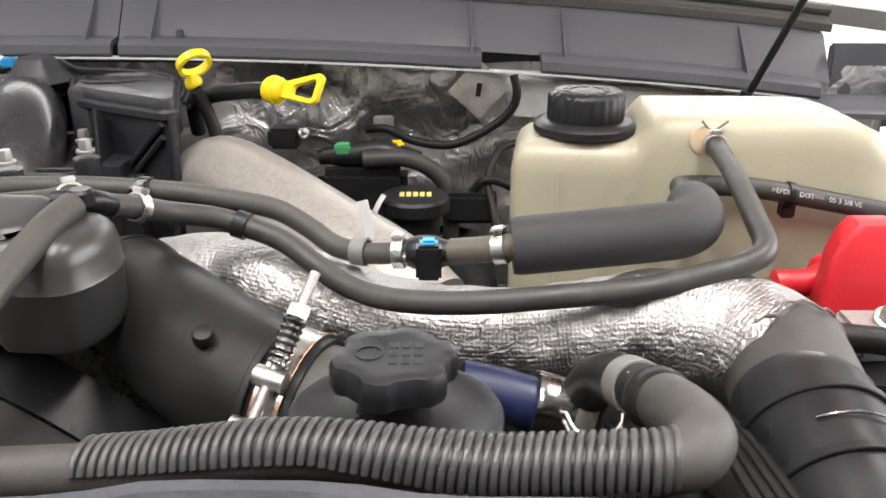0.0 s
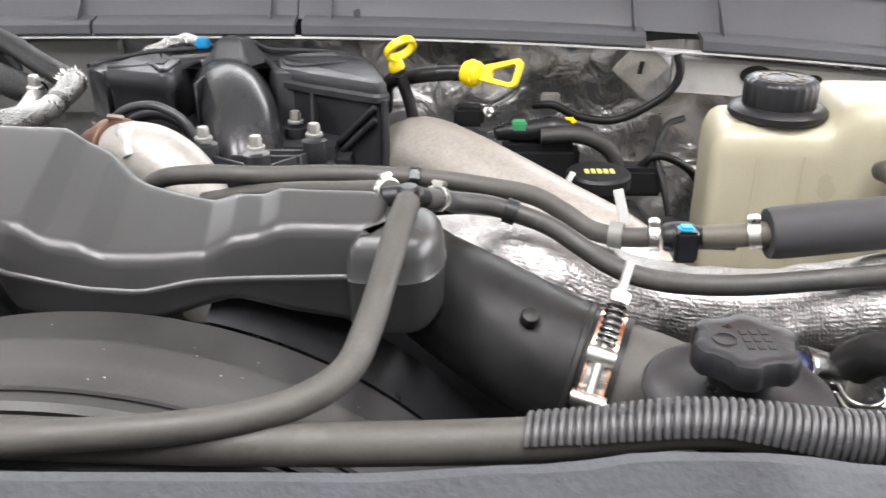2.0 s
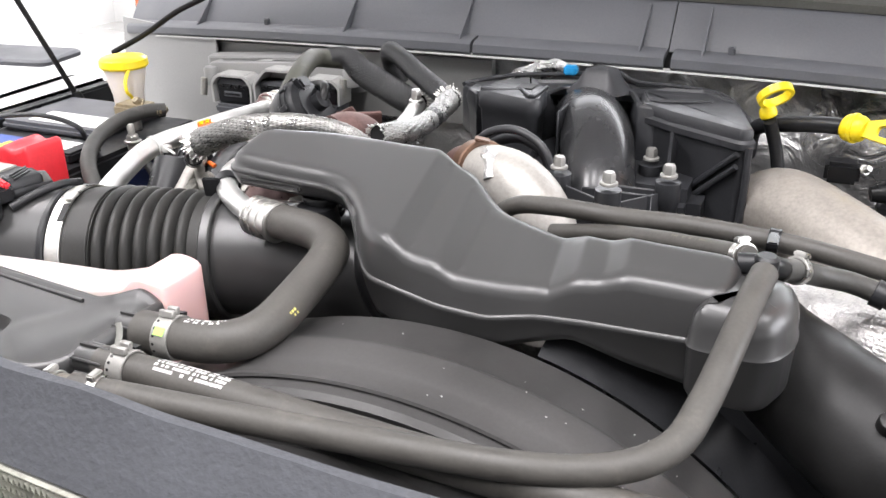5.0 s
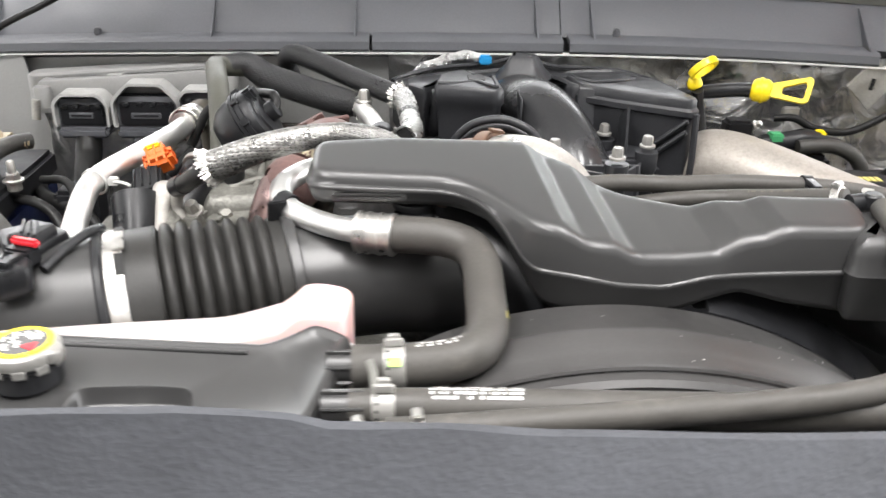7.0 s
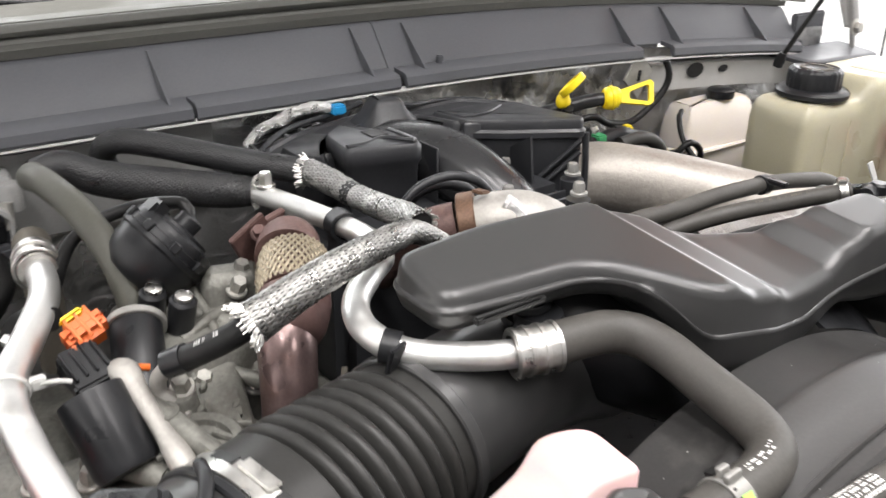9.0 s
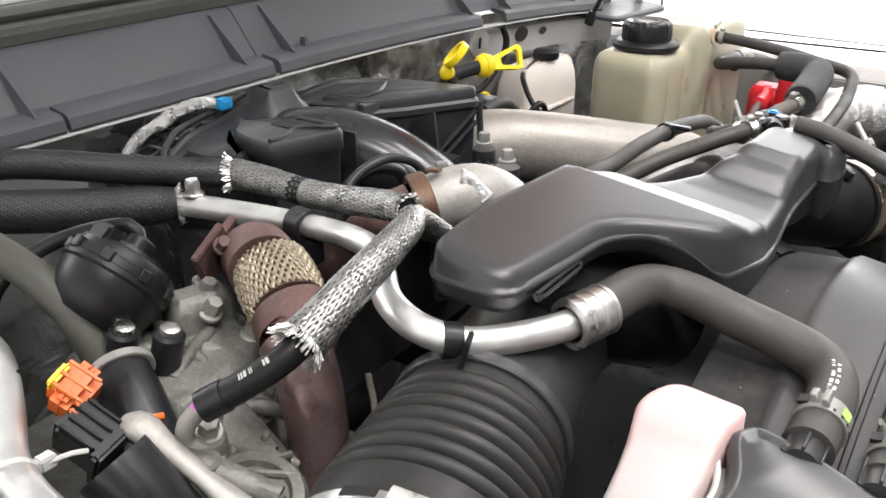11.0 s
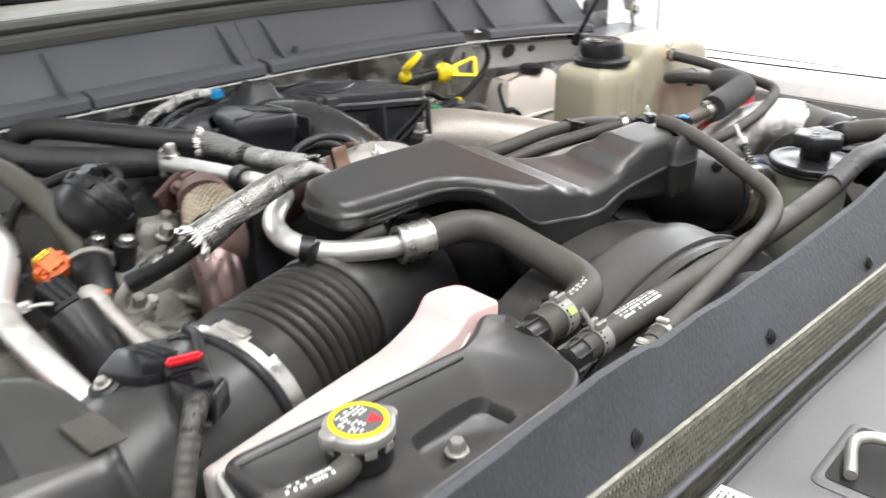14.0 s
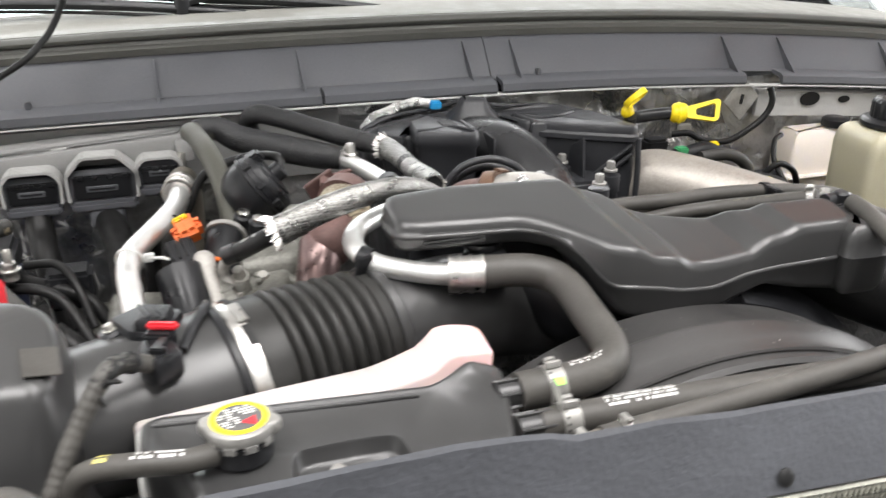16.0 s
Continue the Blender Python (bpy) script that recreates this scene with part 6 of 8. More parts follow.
part("pocket", block(-0.520, -0.500, 0.868, 0.892, 1.2885, 1.2905, 0.001, 1), DARKRUB, fc)
part("low_chamber", moulded(rounded([(-0.592, 0.897), (-0.570, 0.872), (-0.562, 0.885), (-0.550, 0.910), (-0.522, 0.936), (-0.545, 0.958), (-0.592, 0.932)], 0.006, 5), [(0.008, 1.18), (0.003, 1.25), (0, 1.268), (0.003, 1.276), (0.007, 1.278)]), MANIF, man)
part("fin", block(-0.462, -0.4595, 0.837, 0.875, 1.215, 1.276, 0.001, 1), MANIF, man)
rc = part("side_chamber", moulded(rounded([(-0.347, 0.868), (-0.270, 0.824), (-0.258, 0.832), (-0.283, 0.925), (-0.315, 0.945), (-0.395, 0.945), (-0.383, 0.893), (-0.362, 0.880)], 0.006, 5), [(0.010, 1.08), (0.004, 1.14), (0.002, 1.256), (-0.002, 1.259), (-0.002, 1.265), (0.001, 1.268), (0.001, 1.276), (0.003, 1.279), (0.007, 1.280)]), MANIF, man)
part("chamber_rib", tube([(-0.387, 0.94, 1.279), (-0.375, 0.905, 1.2805), (-0.360, 0.900, 1.281), (-0.338, 0.905, 1.281), (-0.312, 0.92, 1.280)], 0.0022, 8), MANIF, rc)
part("front_box", moulded(rounded([(-0.388, 0.890), (-0.366, 0.884), (-0.358, 0.90), (-0.380, 0.91)], 0.004, 4), [(0, 1.17), (0, 1.274), (0.002, 1.277), (0.005, 1.278)]), MANIF, rc)
for k in (0.0, 0.013):
    part("diagonal_rib", tube([(-0.337, 0.860, 1.185 - k), (-0.305, 0.842, 1.220 - k), (-0.272, 0.8235, 1.255 - k)], 0.0032, 8), MANIF, rc)
part("end_web", tube([(-0.262, 0.826, 1.262), (-0.262, 0.822, 1.20), (-0.268, 0.818, 1.12)], 0.004, 8), MANIF, rc)
web = bmesh.new()
tri_rows = [[web.verts.new((x, y, z)) for y, z in ((0.826, 1.215), (0.833, 1.268), (0.872, 1.245), (0.872, 1.215))] for x in (-0.340, -0.337)]
web.faces.new(tri_rows[0]), web.faces.new(tri_rows[1][::-1])
for i in range(4):
    web.faces.new((tri_rows[0][i], tri_rows[0][(i + 1) % 4], tri_rows[1][(i + 1) % 4], tri_rows[1][i]))
part("gusset", web, MANIF, man)
part("peak", moulded(rounded([(-0.466, 0.948), (-0.432, 0.942), (-0.422, 0.965), (-0.458, 0.983)], 0.006, 4), [(-0.030, 1.262), (-0.018, 1.272), (-0.006, 1.284), (0, 1.294), (0.004, 1.299), (0.008, 1.300)]), MANIF, man)
for k in range(4):
    part("cover_edge", tube([(-0.43, 0.985 + 0.008 * k, 1.290 - 0.006 * k), (-0.405, 0.972 + 0.008 * k, 1.283 - 0.005 * k), (-0.36, 0.982 + 0.007 * k, 1.279 - 0.004 * k), (-0.315, 0.978 + 0.006 * k, 1.276 - 0.004 * k), (-0.288 + 0.004 * k, 0.945, 1.272 - 0.004 * k), (-0.280 + 0.004 * k, 0.905, 1.266 - 0.004 * k)], 0.0024, 8), MANIF, man)
part("cover_edge", tube([(-0.608, 0.932, 1.272), (-0.600, 0.948, 1.273), (-0.555, 0.981, 1.277), (-0.485, 0.998, 1.280), (-0.455, 0.995, 1.288)], 0.003, 8), MANIF, man)
for i in range(5):
    f = i / 4
    part("lattice_bar", tube([(-0.600 + 0.100 * f, 0.955 + 0.040 * f, 1.262 + 0.006 * f), (-0.575 + 0.075 * f, 1.055, 1.248 + 0.008 * f)], 0.0022, 6, 0.03), MANIF, man)
for i in range(3):
    f = i / 2
    part("lattice_bar", tube([(-0.590 + 0.014 * f, 0.985 + 0.07 * f, 1.257 - 0.009 * f), (-0.50, 1.015 + 0.04 * f, 1.264 - 0.006 * f)], 0.0022, 6, 0.03), MANIF, man)
part("lattice_floor", block(-0.60, -0.48, 0.955, 1.05, 1.215, 1.228, 0.003), MANIF, man)
BOLTS = ((-0.434, 0.757, 1.249), (-0.375, 0.720, 1.252), (-0.329, 0.776, 1.247), (-0.360, 0.850, 1.238))
for x, y, z in BOLTS:
    b = part("bolt_post", lathe([(0.012, 0), (0.011, 0.10), (0.0125, 0.102), (0.0125, z - 1.118 - 0.006)], (x, y, 1.112), (0, 0, 1), 20), MANIF, man)
    part("bolt", hexhead((x, y, z - 0.007), (0, 0, 1), 0.0058, 0.010), PEWTER, b, "dull flange bolt")
for (xa, ya, za), (xb, yb, zb) in zip(BOLTS, BOLTS[1:3]):
    d = Vector((xb - xa, yb - ya, 0))
    a = math.degrees(math.atan2(d.y, d.x))
    part("web", block(0, d.length, -0.0015, 0.0015, 1.12, min(za, zb) - 0.022, 0.0008, 1, m=pose(xa, ya, 0, 0, 0, a)), MANIF, man)
part("web", block(-0.41, -0.34, 0.755, 0.758, 1.12, 1.226, 0.001, 1), MANIF, man)
part("web", block(-0.40, -0.335, 0.772, 0.775, 1.12, 1.226, 0.001, 1), MANIF, man)
part("gasket_arch", tube([(-0.548, 0.790, 1.20), (-0.543, 0.790, 1.235), (-0.522, 0.788, 1.260), (-0.492, 0.781, 1.269), (-0.468, 0.774, 1.264), (-0.452, 0.769, 1.252), (-0.440, 0.765, 1.225), (-0.436, 0.763, 1.19)], 0.0045, 12), MANIF, man)
part("gasket_arch", tube([(-0.543, 0.803, 1.19), (-0.538, 0.803, 1.225), (-0.518, 0.802, 1.246), (-0.492, 0.797, 1.256), (-0.468, 0.790, 1.251), (-0.455, 0.786, 1.238), (-0.446, 0.782, 1.19)], 0.006, 12), MANIF, man)
part("lower_body", block(-0.60, -0.30, 0.80, 0.96, 1.02, 1.215, 0.015), MANIF, man)

wir = thing("foil_wrapped_wire", (-0.52, 1.0, 1.26), "wire wrapped in crumpled foil tape with a blue plug", "wiring")
part("wrap", tube([(-0.496, 0.993, 1.288), (-0.508, 1.000, 1.289), (-0.528, 1.010, 1.285), (-0.548, 1.014, 1.278), (-0.568, 1.018, 1.270), (-0.585, 1.026, 1.250)], 0.0058, 12, 0.004, lumpy=0.5), SHEET, wir)
part("plug", block(-0.498, -0.482, 0.982, 0.996, 1.281, 1.292, 0.002), BLUE, wir, "bright blue plug")

# ---- dipsticks ----
d1 = thing("engine_oil_dipstick", (-0.24, 0.9, 1.2), "yellow ring-handled oil dipstick in a black tube", "dipstick")
C1 = Vector((-0.247, 0.868, 1.306))
part("ring_handle", hoop(0.0138, 0.0178, 0.0085, C1, (-0.49, 0.62, 0.73), 40), YELLOW, d1)
part("stopper", tube([(-0.252, 0.874, 1.294, 0.005), (-0.252, 0.876, 1.288, 0.0085), (-0.251, 0.877, 1.282, 0.0085), (-0.250, 0.877, 1.280, 0.006)], n=18, step=0.002), YELLOW, d1)
part("tube", tube([(-0.249, 0.871, 1.279), (-0.243, 0.880, 1.258), (-0.237, 0.882, 1.236), (-0.23, 0.885, 1.19), (-0.225, 0.885, 1.14)], 0.0068, 14), BLACK, d1)
d2 = thing("transmission_dipstick", (-0.165, 0.9, 1.24), "yellow loop-handled dipstick in a black tube", "dipstick")
part("collar", tube([(-0.180, 0.882, 1.277, 0.010), (-0.176, 0.880, 1.277, 0.0135), (-0.164, 0.875, 1.278, 0.0130), (-0.160, 0.873, 1.278, 0.009)], n=22, step=0.003), YELLOW, d2)
part("collar_ring", hoop(0.0125, 0.0150, 0.004, (-0.170, 0.8775, 1.2775), (0.9, -0.43, 0.08), 28), YELLOW, d2)
bm = bmesh.new()
pu, pn = Vector((0.9, -0.43, 0.06)).normalized(), Vector((0.33, 0.80, -0.50)).normalized()
pn = (pn - pu * pn.dot(pu)).normalized()
pv = pn.cross(pu)
if pv.z < 0:
    pv = -pv
o0 = Vector((-0.164, 0.8745, 1.278))
outer = rounded([(0, -0.007), (0.040, -0.014), (0.046, -0.011), (0.050, 0.014), (0.046, 0.018), (0, 0.007)], 0.004, 3)
inner = rounded([(0.016, -0.0045), (0.038, -0.009), (0.041, -0.008), (0.0435, 0.009), (0.041, 0.012), (0.016, 0.0045)], 0.003, 3)
loops = [[bm.verts.new(o0 + pu * q.x + pv * q.y + pn * t) for q in ring] for ring, t in ((outer, -0.003), (outer, 0.003), (inner, 0.003), (inner, -0.003))]
k = len(outer)
for a in range(4):
    for i in range(k):
        bm.faces.new((loops[a][i], loops[a][(i + 1) % k], loops[(a + 1) % 4][(i + 1) % k], loops[(a + 1) % 4][i]))
part("loop_handle", bm, YELLOW, d2)
part("tube", tube([(-0.174, 0.879, 1.277), (-0.20, 0.888, 1.275), (-0.24, 0.90, 1.268), (-0.265, 0.92, 1.255), (-0.27, 0.94, 1.22)], 0.0085, 16), BLACK, d2)

# ---- cast pipes ----
cp = thing("cast_intake_pipe", (-0.16, 0.76, 1.12), "grey cast aluminium charge-air pipe with pitted top", "cast pipe")
part("pipe", tube([(-0.248, 0.872, 1.13, 0.038), (-0.242, 0.866, 1.174, 0.042), (-0.224, 0.848, 1.193, 0.0435), (-0.180, 0.802, 1.191, 0.043), (-0.10, 0.722, 1.172, 0.043), (-0.045, 0.672, 1.160, 0.040), (-0.01, 0.64, 1.14, 0.038)], n=44), PITTED, cp)
ep = thing("cast_elbow", (-0.45, 0.69, 1.12), "pale cast aluminium elbow behind the resonator", "cast pipe")
part("elbow", tube([(-0.505, 0.724, 1.240, 0.025), (-0.487, 0.713, 1.244, 0.028), (-0.460, 0.699, 1.240, 0.031), (-0.436, 0.688, 1.220, 0.033), (-0.422, 0.682, 1.18, 0.034), (-0.415, 0.678, 1.10, 0.034)], n=40), CAST, ep)
part("band", hoop(0.024, 0.0305, 0.016, (-0.506, 0.726, 1.241), (0.75, -0.6, 0.2), 36), GOLDRUST, ep, "bronzed V-band clamp")
part("band_bracket", block(-0.009, 0.006, -0.006, 0.006, 0, 0.003, 0.001, m=pose(-0.500, 0.718, 1.2735, 0, 12, 20)), GOLDRUST, ep)
part("foil_patch", tube([(-0.488, 0.700, 1.268), (-0.480, 0.690, 1.262), (-0.476, 0.68, 1.25)], 0.008, 10, 0.003, lumpy=0.5), SHEET, ep)
part("exhaust_side", tube([(-0.515, 0.732, 1.240, 0.023), (-0.535, 0.748, 1.232, 0.022), (-0.548, 0.775, 1.205, 0.019), (-0.548, 0.81, 1.17, 0.016)], n=32), RUST, ep, "bronze-stained exhaust elbow")

# ---- coolant bottle, brake reservoir, lines behind ----
dg = thing("coolant_bottle", (0.24, 0.82, 1.0), "stained cream plastic coolant bottle with a black screw cap", "coolant bottle")
DL = [(0.062, 0.772, 0.02), (0.185, 0.762, 0.01), (0.203, 0.748, 0.02), (0.397, 0.745, 0.03), (0.44, 0.78, 0.03), (0.42, 0.865, 0.03), (0.075, 0.880, 0.025)]


def bottle_top(x, y):
    t = min(1, max(0, (x - 0.172) / 0.026))
    t = t * t * (3 - 2 * t)
    r = min(1, max(0, (x - 0.33) / 0.10))
    return 1.249 + 0.028 * t - 0.040 * r * r


bt = lambda d: (lambda x, y: bottle_top(x, y) - d)
o = rounded(DL, 0.02, 6)
dense2 = []
for i in range(len(o)):
    a, b = o[i], o[(i + 1) % len(o)]
    k = max(1, int((b - a).length / 0.008))
    dense2 += [a.lerp(b, j / k) for j in range(k)]
bm = moulded(dense2, [(0.02, 0.98), (0.004, 0.99), (0.0, 1.02), (0.0, bt(0.030)), (0.002, bt(0.016)), (0.006, bt(0.007)), (0.013, bt(0.0015)), (0.02, bt(0))], top=False)
bm.verts.ensure_lookup_table()
f = bm.faces.new(bm.verts[-len(dense2):])
bmesh.ops.triangulate(bm, faces=[f])
for k in range(4):
    long = [e for e in bm.edges if e.calc_length() > 0.016 and all(abs(v.co.z - bottle_top(v.co.x, 0)) < 0.02 for v in e.verts)]
    bmesh.ops.subdivide_edges(bm, edges=long, cuts=1)
    bmesh.ops.triangulate(bm, faces=[q for q in bm.faces if len(q.verts) > 4 and q.calc_center_median().z > 1.2])
    xs = {}
    for v in bm.verts:
        if v.co.z > 1.19 and 0.785 < v.co.y < 0.85 and 0.09 < v.co.x < 0.40:
            v.co.z = bottle_top(v.co.x, v.co.y)
part("bottle", bm, CREAM, dg, sharp=60)
for x in (0.105, 0.150):
    part("mould_line", tube([(x, 0.7685 - (x - 0.06) * 0.08, 1.225), (x, 0.7685 - (x - 0.06) * 0.08, 1.05)], 0.0006, 6, 0.05), CREAM, dg)
part("port_boss", lathe([(0.0135, 0), (0.013, 0.003), (0.0095, 0.004)], (0.231, 0.7505, 1.2585), (0, -1, 0.1), 28), STAINED, dg, "port stained orange")
part("top_plateau", moulded(rounded([(0.23, 0.765), (0.33, 0.765), (0.33, 0.83), (0.23, 0.83)], 0.015), [(0, 1.272), (0.003, 1.2775), (0.008, 1.2785)]), CREAM, dg)
cc = (0.136, 0.818)
kc = part("cap", lathe([(0.0355, 0), (0.036, 0.003), (0.036, 0.024), (0.034, 0.028), (0.030, 0.030), (0.028, 0.029)], (*cc, 1.260), (0, 0, 1), 96, wobble=lambda a: 1 + 0.018 * math.tanh(3 * math.sin(24 * a))), BLACK, dg, "black ribbed screw cap")
part("cap_flange", lathe([(0.046, 0), (0.049, 0.003), (0.049, 0.008), (0.046, 0.011), (0.040, 0.013)], (*cc, 1.250), (0, 0, 1), 56), BLACK, kc)
part("cap_neck", lathe([(0.036, 0), (0.036, 0.02)], (*cc, 1.236), (0, 0, 1), 36), CREAM, kc)
bm = bmesh.new()
for i in range(11):
    a = i * 0.55
    block(-0.004, 0.004, 0.015, 0.022, 0, 0.0006, 0, m=pose(*cc, 1.2895, 0, 0, math.degrees(a)), bm=bm)
part("cap_print", bm, TANRUB, kc)

for ob in dg.children_recursive:
    for v in ob.data.vertices:
        v.co = Vector((0, 0, 1.45)) + (v.co - Vector((0, 0, 1.45))) * 0.97

br = thing("brake_fluid_reservoir", (0.2, 1.03, 1.08), "milky plastic brake fluid reservoir with a black cap", "fluid reservoir")
part("reservoir", moulded(rounded([(0.130, 0.985), (0.29, 0.975), (0.30, 1.05), (0.135, 1.05)], 0.012, 5), [(0.004, 1.06), (0, 1.07), (0, 1.14), (0.003, 1.165), (0.010, 1.186), (0.016, 1.193)]), MILK, br)
part("cap", lathe([(0.021, 0), (0.022, 0.003), (0.022, 0.012), (0.018, 0.015)], (0.225, 1.005, 1.195), (0, 0, 1), 32), BLACK, br, "black cap")
part("flange", block(0.118, 0.275, 0.972, 1.02, 1.118, 1.123, 0.002), MILK, br)
cb = thing("sensor_cable", (0.08, 0.9, 1.12), "thin black cable looped beside the bottle", "cable")
part("cable", tube([(0.088, 0.97, 1.20), (0.065, 0.955, 1.195), (0.050, 0.93, 1.17), (0.055, 0.90, 1.14), (0.06, 0.88, 1.11)], 0.0042, 12), DARKRUB, cb)
of = thing("oil_filler", (-0.029, 0.86, 1.05), "black oil filler neck with a printed cap", "oil filler")
part("neck", lathe([(0.026, 0), (0.026, 0.11), (0.028, 0.112)], (-0.029, 0.86, 1.045), (0, 0, 1), 32), BLACK, of)
oc = part("cap", lathe([(0.034, 0), (0.036, 0.002), (0.036, 0.014), (0.0335, 0.017), (0.024, 0.018)], (-0.029, 0.86, 1.155), (0, 0, 1), 40), BLACK, of)
bm = bmesh.new()
for i in range(5):
    block(-0.016 + i * 0.007, -0.011 + i * 0.007, -0.008, 0.006, 0, 0.0006, 0, m=pose(-0.029, 0.858, 1.1730, 0, 0, 0), bm=bm)
part("cap_print", bm, PAINT_Y, oc)
part("tie", tube([(-0.060, 0.84, 1.178), (-0.068, 0.832, 1.165), (-0.072, 0.825, 1.14), (-0.066, 0.80, 1.11)], 0.004, 8, squash=0.4), WHITEPL, of, "crumpled white tie strap")
fl = thing("fuel_line_connector", (-0.09, 0.95, 1.15), "black fuel line connectors with green and yellow clips", "fuel line")
part("connector", tube([(-0.14, 0.945, 1.188, 0.008), (-0.125, 0.948, 1.190, 0.011), (-0.10, 0.95, 1.190, 0.013), (-0.07, 0.95, 1.194, 0.014), (-0.045, 0.948, 1.190, 0.011), (-0.025, 0.945, 1.187, 0.008)], n=20), BLACK, fl)
part("green_clip", block(-0.121, -0.103, 0.938, 0.955, 1.192, 1.204, 0.002), GREEN, fl, "green clip")
part("yellow_clip", block(-0.060, -0.044, 0.944, 0.958, 1.188, 1.206, 0.003), YELLOW, fl, "yellow clip")
part("hose", tube([(-0.088, 0.93, 1.190), (-0.041, 0.93, 1.191), (-0.009, 0.93, 1.176), (0.0055, 0.93, 1.152), (0.009, 0.93, 1.118), (0.009, 0.925, 1.06)], 0.0095, 18), DUSTRUB, fl)
part("body", block(-0.14, -0.04, 0.925, 0.965, 1.10, 1.178, 0.008), BLACK, fl)
lp = thing("heater_hose", (0.0, 1.0, 1.19), "thin black hose looped against the firewall", "hose")
part("hose", tube([(-0.09, 1.01, 1.205), (-0.066, 1.0, 1.208), (-0.035, 1.0, 1.1935), (0.012, 1.0, 1.189), (0.058, 1.0, 1.211), (0.080, 1.0, 1.231), (0.0856, 1.0, 1.251), (0.0816, 1.005, 1.270)], 0.0052, 14), DARKRUB, lp)
part("end_lug", block(-0.082, -0.058, 1.004, 1.010, 1.205, 1.222, 0.002), DULLSTEEL, lp, "dull metal lug")
sn = thing("sensor_plug", (-0.17, 0.93, 1.2), "small black sensor plug with a shiny screw", "sensor")
part("plug", block(-0.19, -0.155, 0.915, 0.94, 1.205, 1.228, 0.004), BLACK, sn)
part("screw", hexhead((-0.152, 0.92, 1.222), (0.6, -0.5, 0.5), 0.004, 0.006), STEEL, sn)
alone("engine_rear", moulded(rounded([(-0.30, 0.80), (-0.02, 0.70), (0.06, 0.80), (0.06, 1.0), (-0.3, 1.0)], 0.03), [(0, 0.9), (0.0, 1.06), (0.02, 1.09), (0.05, 1.10)]), BLACK, "dark rear of the engine below the hoses", "engine", kind="structure")
for x, y, z, w in ((-0.22, 0.88, 1.10, 0.03), (-0.14, 0.86, 1.10, 0.025), (0.03, 0.93, 1.12, 0.03), (-0.08, 0.80, 1.09, 0.02)):
    t = thing("wiring_connector", (x, y, z), "dark wiring connector on the engine", "connector", group="engine connectors")
    part("shell", block(x - w, x + w, y - 0.018, y + 0.018, z, z + 0.035, 0.005), BLACK, t)
    part("wire", tube([(x, y, z + 0.03), (x + 0.02, y - 0.01, z + 0.05), (x + 0.06, y, z + 0.03), (x + 0.09, y + 0.02, z - 0.01)], 0.005, 10), DARKRUB, t)
fb = thing("foil_bracket", (0.05, 1.03, 1.24), "perforated steel bracket over the foil insulation", "bracket")
part("plate", block(-0.026, 0.026, -0.0015, 0.0015, -0.026, 0.026, 0.001, m=pose(0.042, 1.022, 1.250, 0, 42, 6)), DULLSTEEL, fb)
part("slot", block(-0.003, 0.003, -0.0022, 0.0, -0.008, 0.008, 0.0005, 1, m=pose(0.042, 1.0212, 1.250, 0, 8, 6)), DARKRUB, fb)

# ---- right-hand side ----
rbz = thing("terminal_boot", (0.30, 0.61, 1.15), "red rubber terminal boot on a power cable", "terminal boot")
part("neck", tube([(0.272, 0.660, 1.158, 0.007), (0.276, 0.660, 1.158, 0.013), (0.282, 0.660, 1.159, 0.0115), (0.305, 0.660, 1.161, 0.0118), (0.322, 0.662, 1.166, 0.015)], n=20), RED, rbz)
part("cover", moulded(rounded([(0.300, 0.640), (0.355, 0.640), (0.355, 0.69), (0.310, 0.69)], 0.012), [(0.0, 1.12), (0, 1.16), (0.003, 1.172), (0.009, 1.178)]), RED, rbz)
rise = lambda d: (lambda x, y: 1.190 - d + 0.038 * min(1, max(0, (x - 0.292) / 0.022)))
part("hood", moulded(finer(rounded([(0.294, 0.614), (0.350, 0.612), (0.350, 0.644), (0.300, 0.644)], 0.010), 0.006), [(0.0, 1.12), (0, 1.178), (0.001, rise(0.008)), (0.004, rise(0.002)), (0.009, rise(0))], fill=1), RED, rbz)
part("cable", tube([(0.275, 0.660, 1.158), (0.24, 0.655, 1.158), (0.18, 0.65, 1.15), (0.12, 0.66, 1.12)], 0.0065, 12), RUST, rbz)
part("stud", hexhead((0.322, 0.566, 1.172), (0, -0.6, 1), 0.007, 0.010), DULLSTEEL, rbz)
part("bracket", block(0.292, 0.40, 0.540, 0.590, 1.150, 1.170, 0.004), CAST, rbz, "grey metal terminal bracket")
jb = thing("junction_box", (0.34, 0.55, 1.1), "black plastic power junction box", "junction box")
part("box", block(0.28, 0.45, 0.50, 0.66, 1.02, 1.150, 0.01), BLACK, jb)
part("cable", tube([(0.27, 0.535, 1.175), (0.32, 0.52, 1.172), (0.36, 0.47, 1.16), (0.37, 0.40, 1.13), (0.37, 0.36, 1.06)], 0.010, 14), DARKRUB, jb)
sv = thing("coolant_valve", (0.06, 0.47, 1.08), "dark blue valve body with a polished ring", "valve")
part("body", tube([(0.010, 0.476, 1.1700), (0.035, 0.476, 1.1640), (0.058, 0.475, 1.1570)], 0.0170, 30), NAVY, sv)
part("polished_ring", tube([(0.054, 0.475, 1.1585, 0.0205), (0.057, 0.475, 1.1575, 0.0220), (0.078, 0.474, 1.1510, 0.0220), (0.080, 0.474, 1.1500, 0.0205)], n=34, step=0.003), CHROME, sv, "polished metal ring")
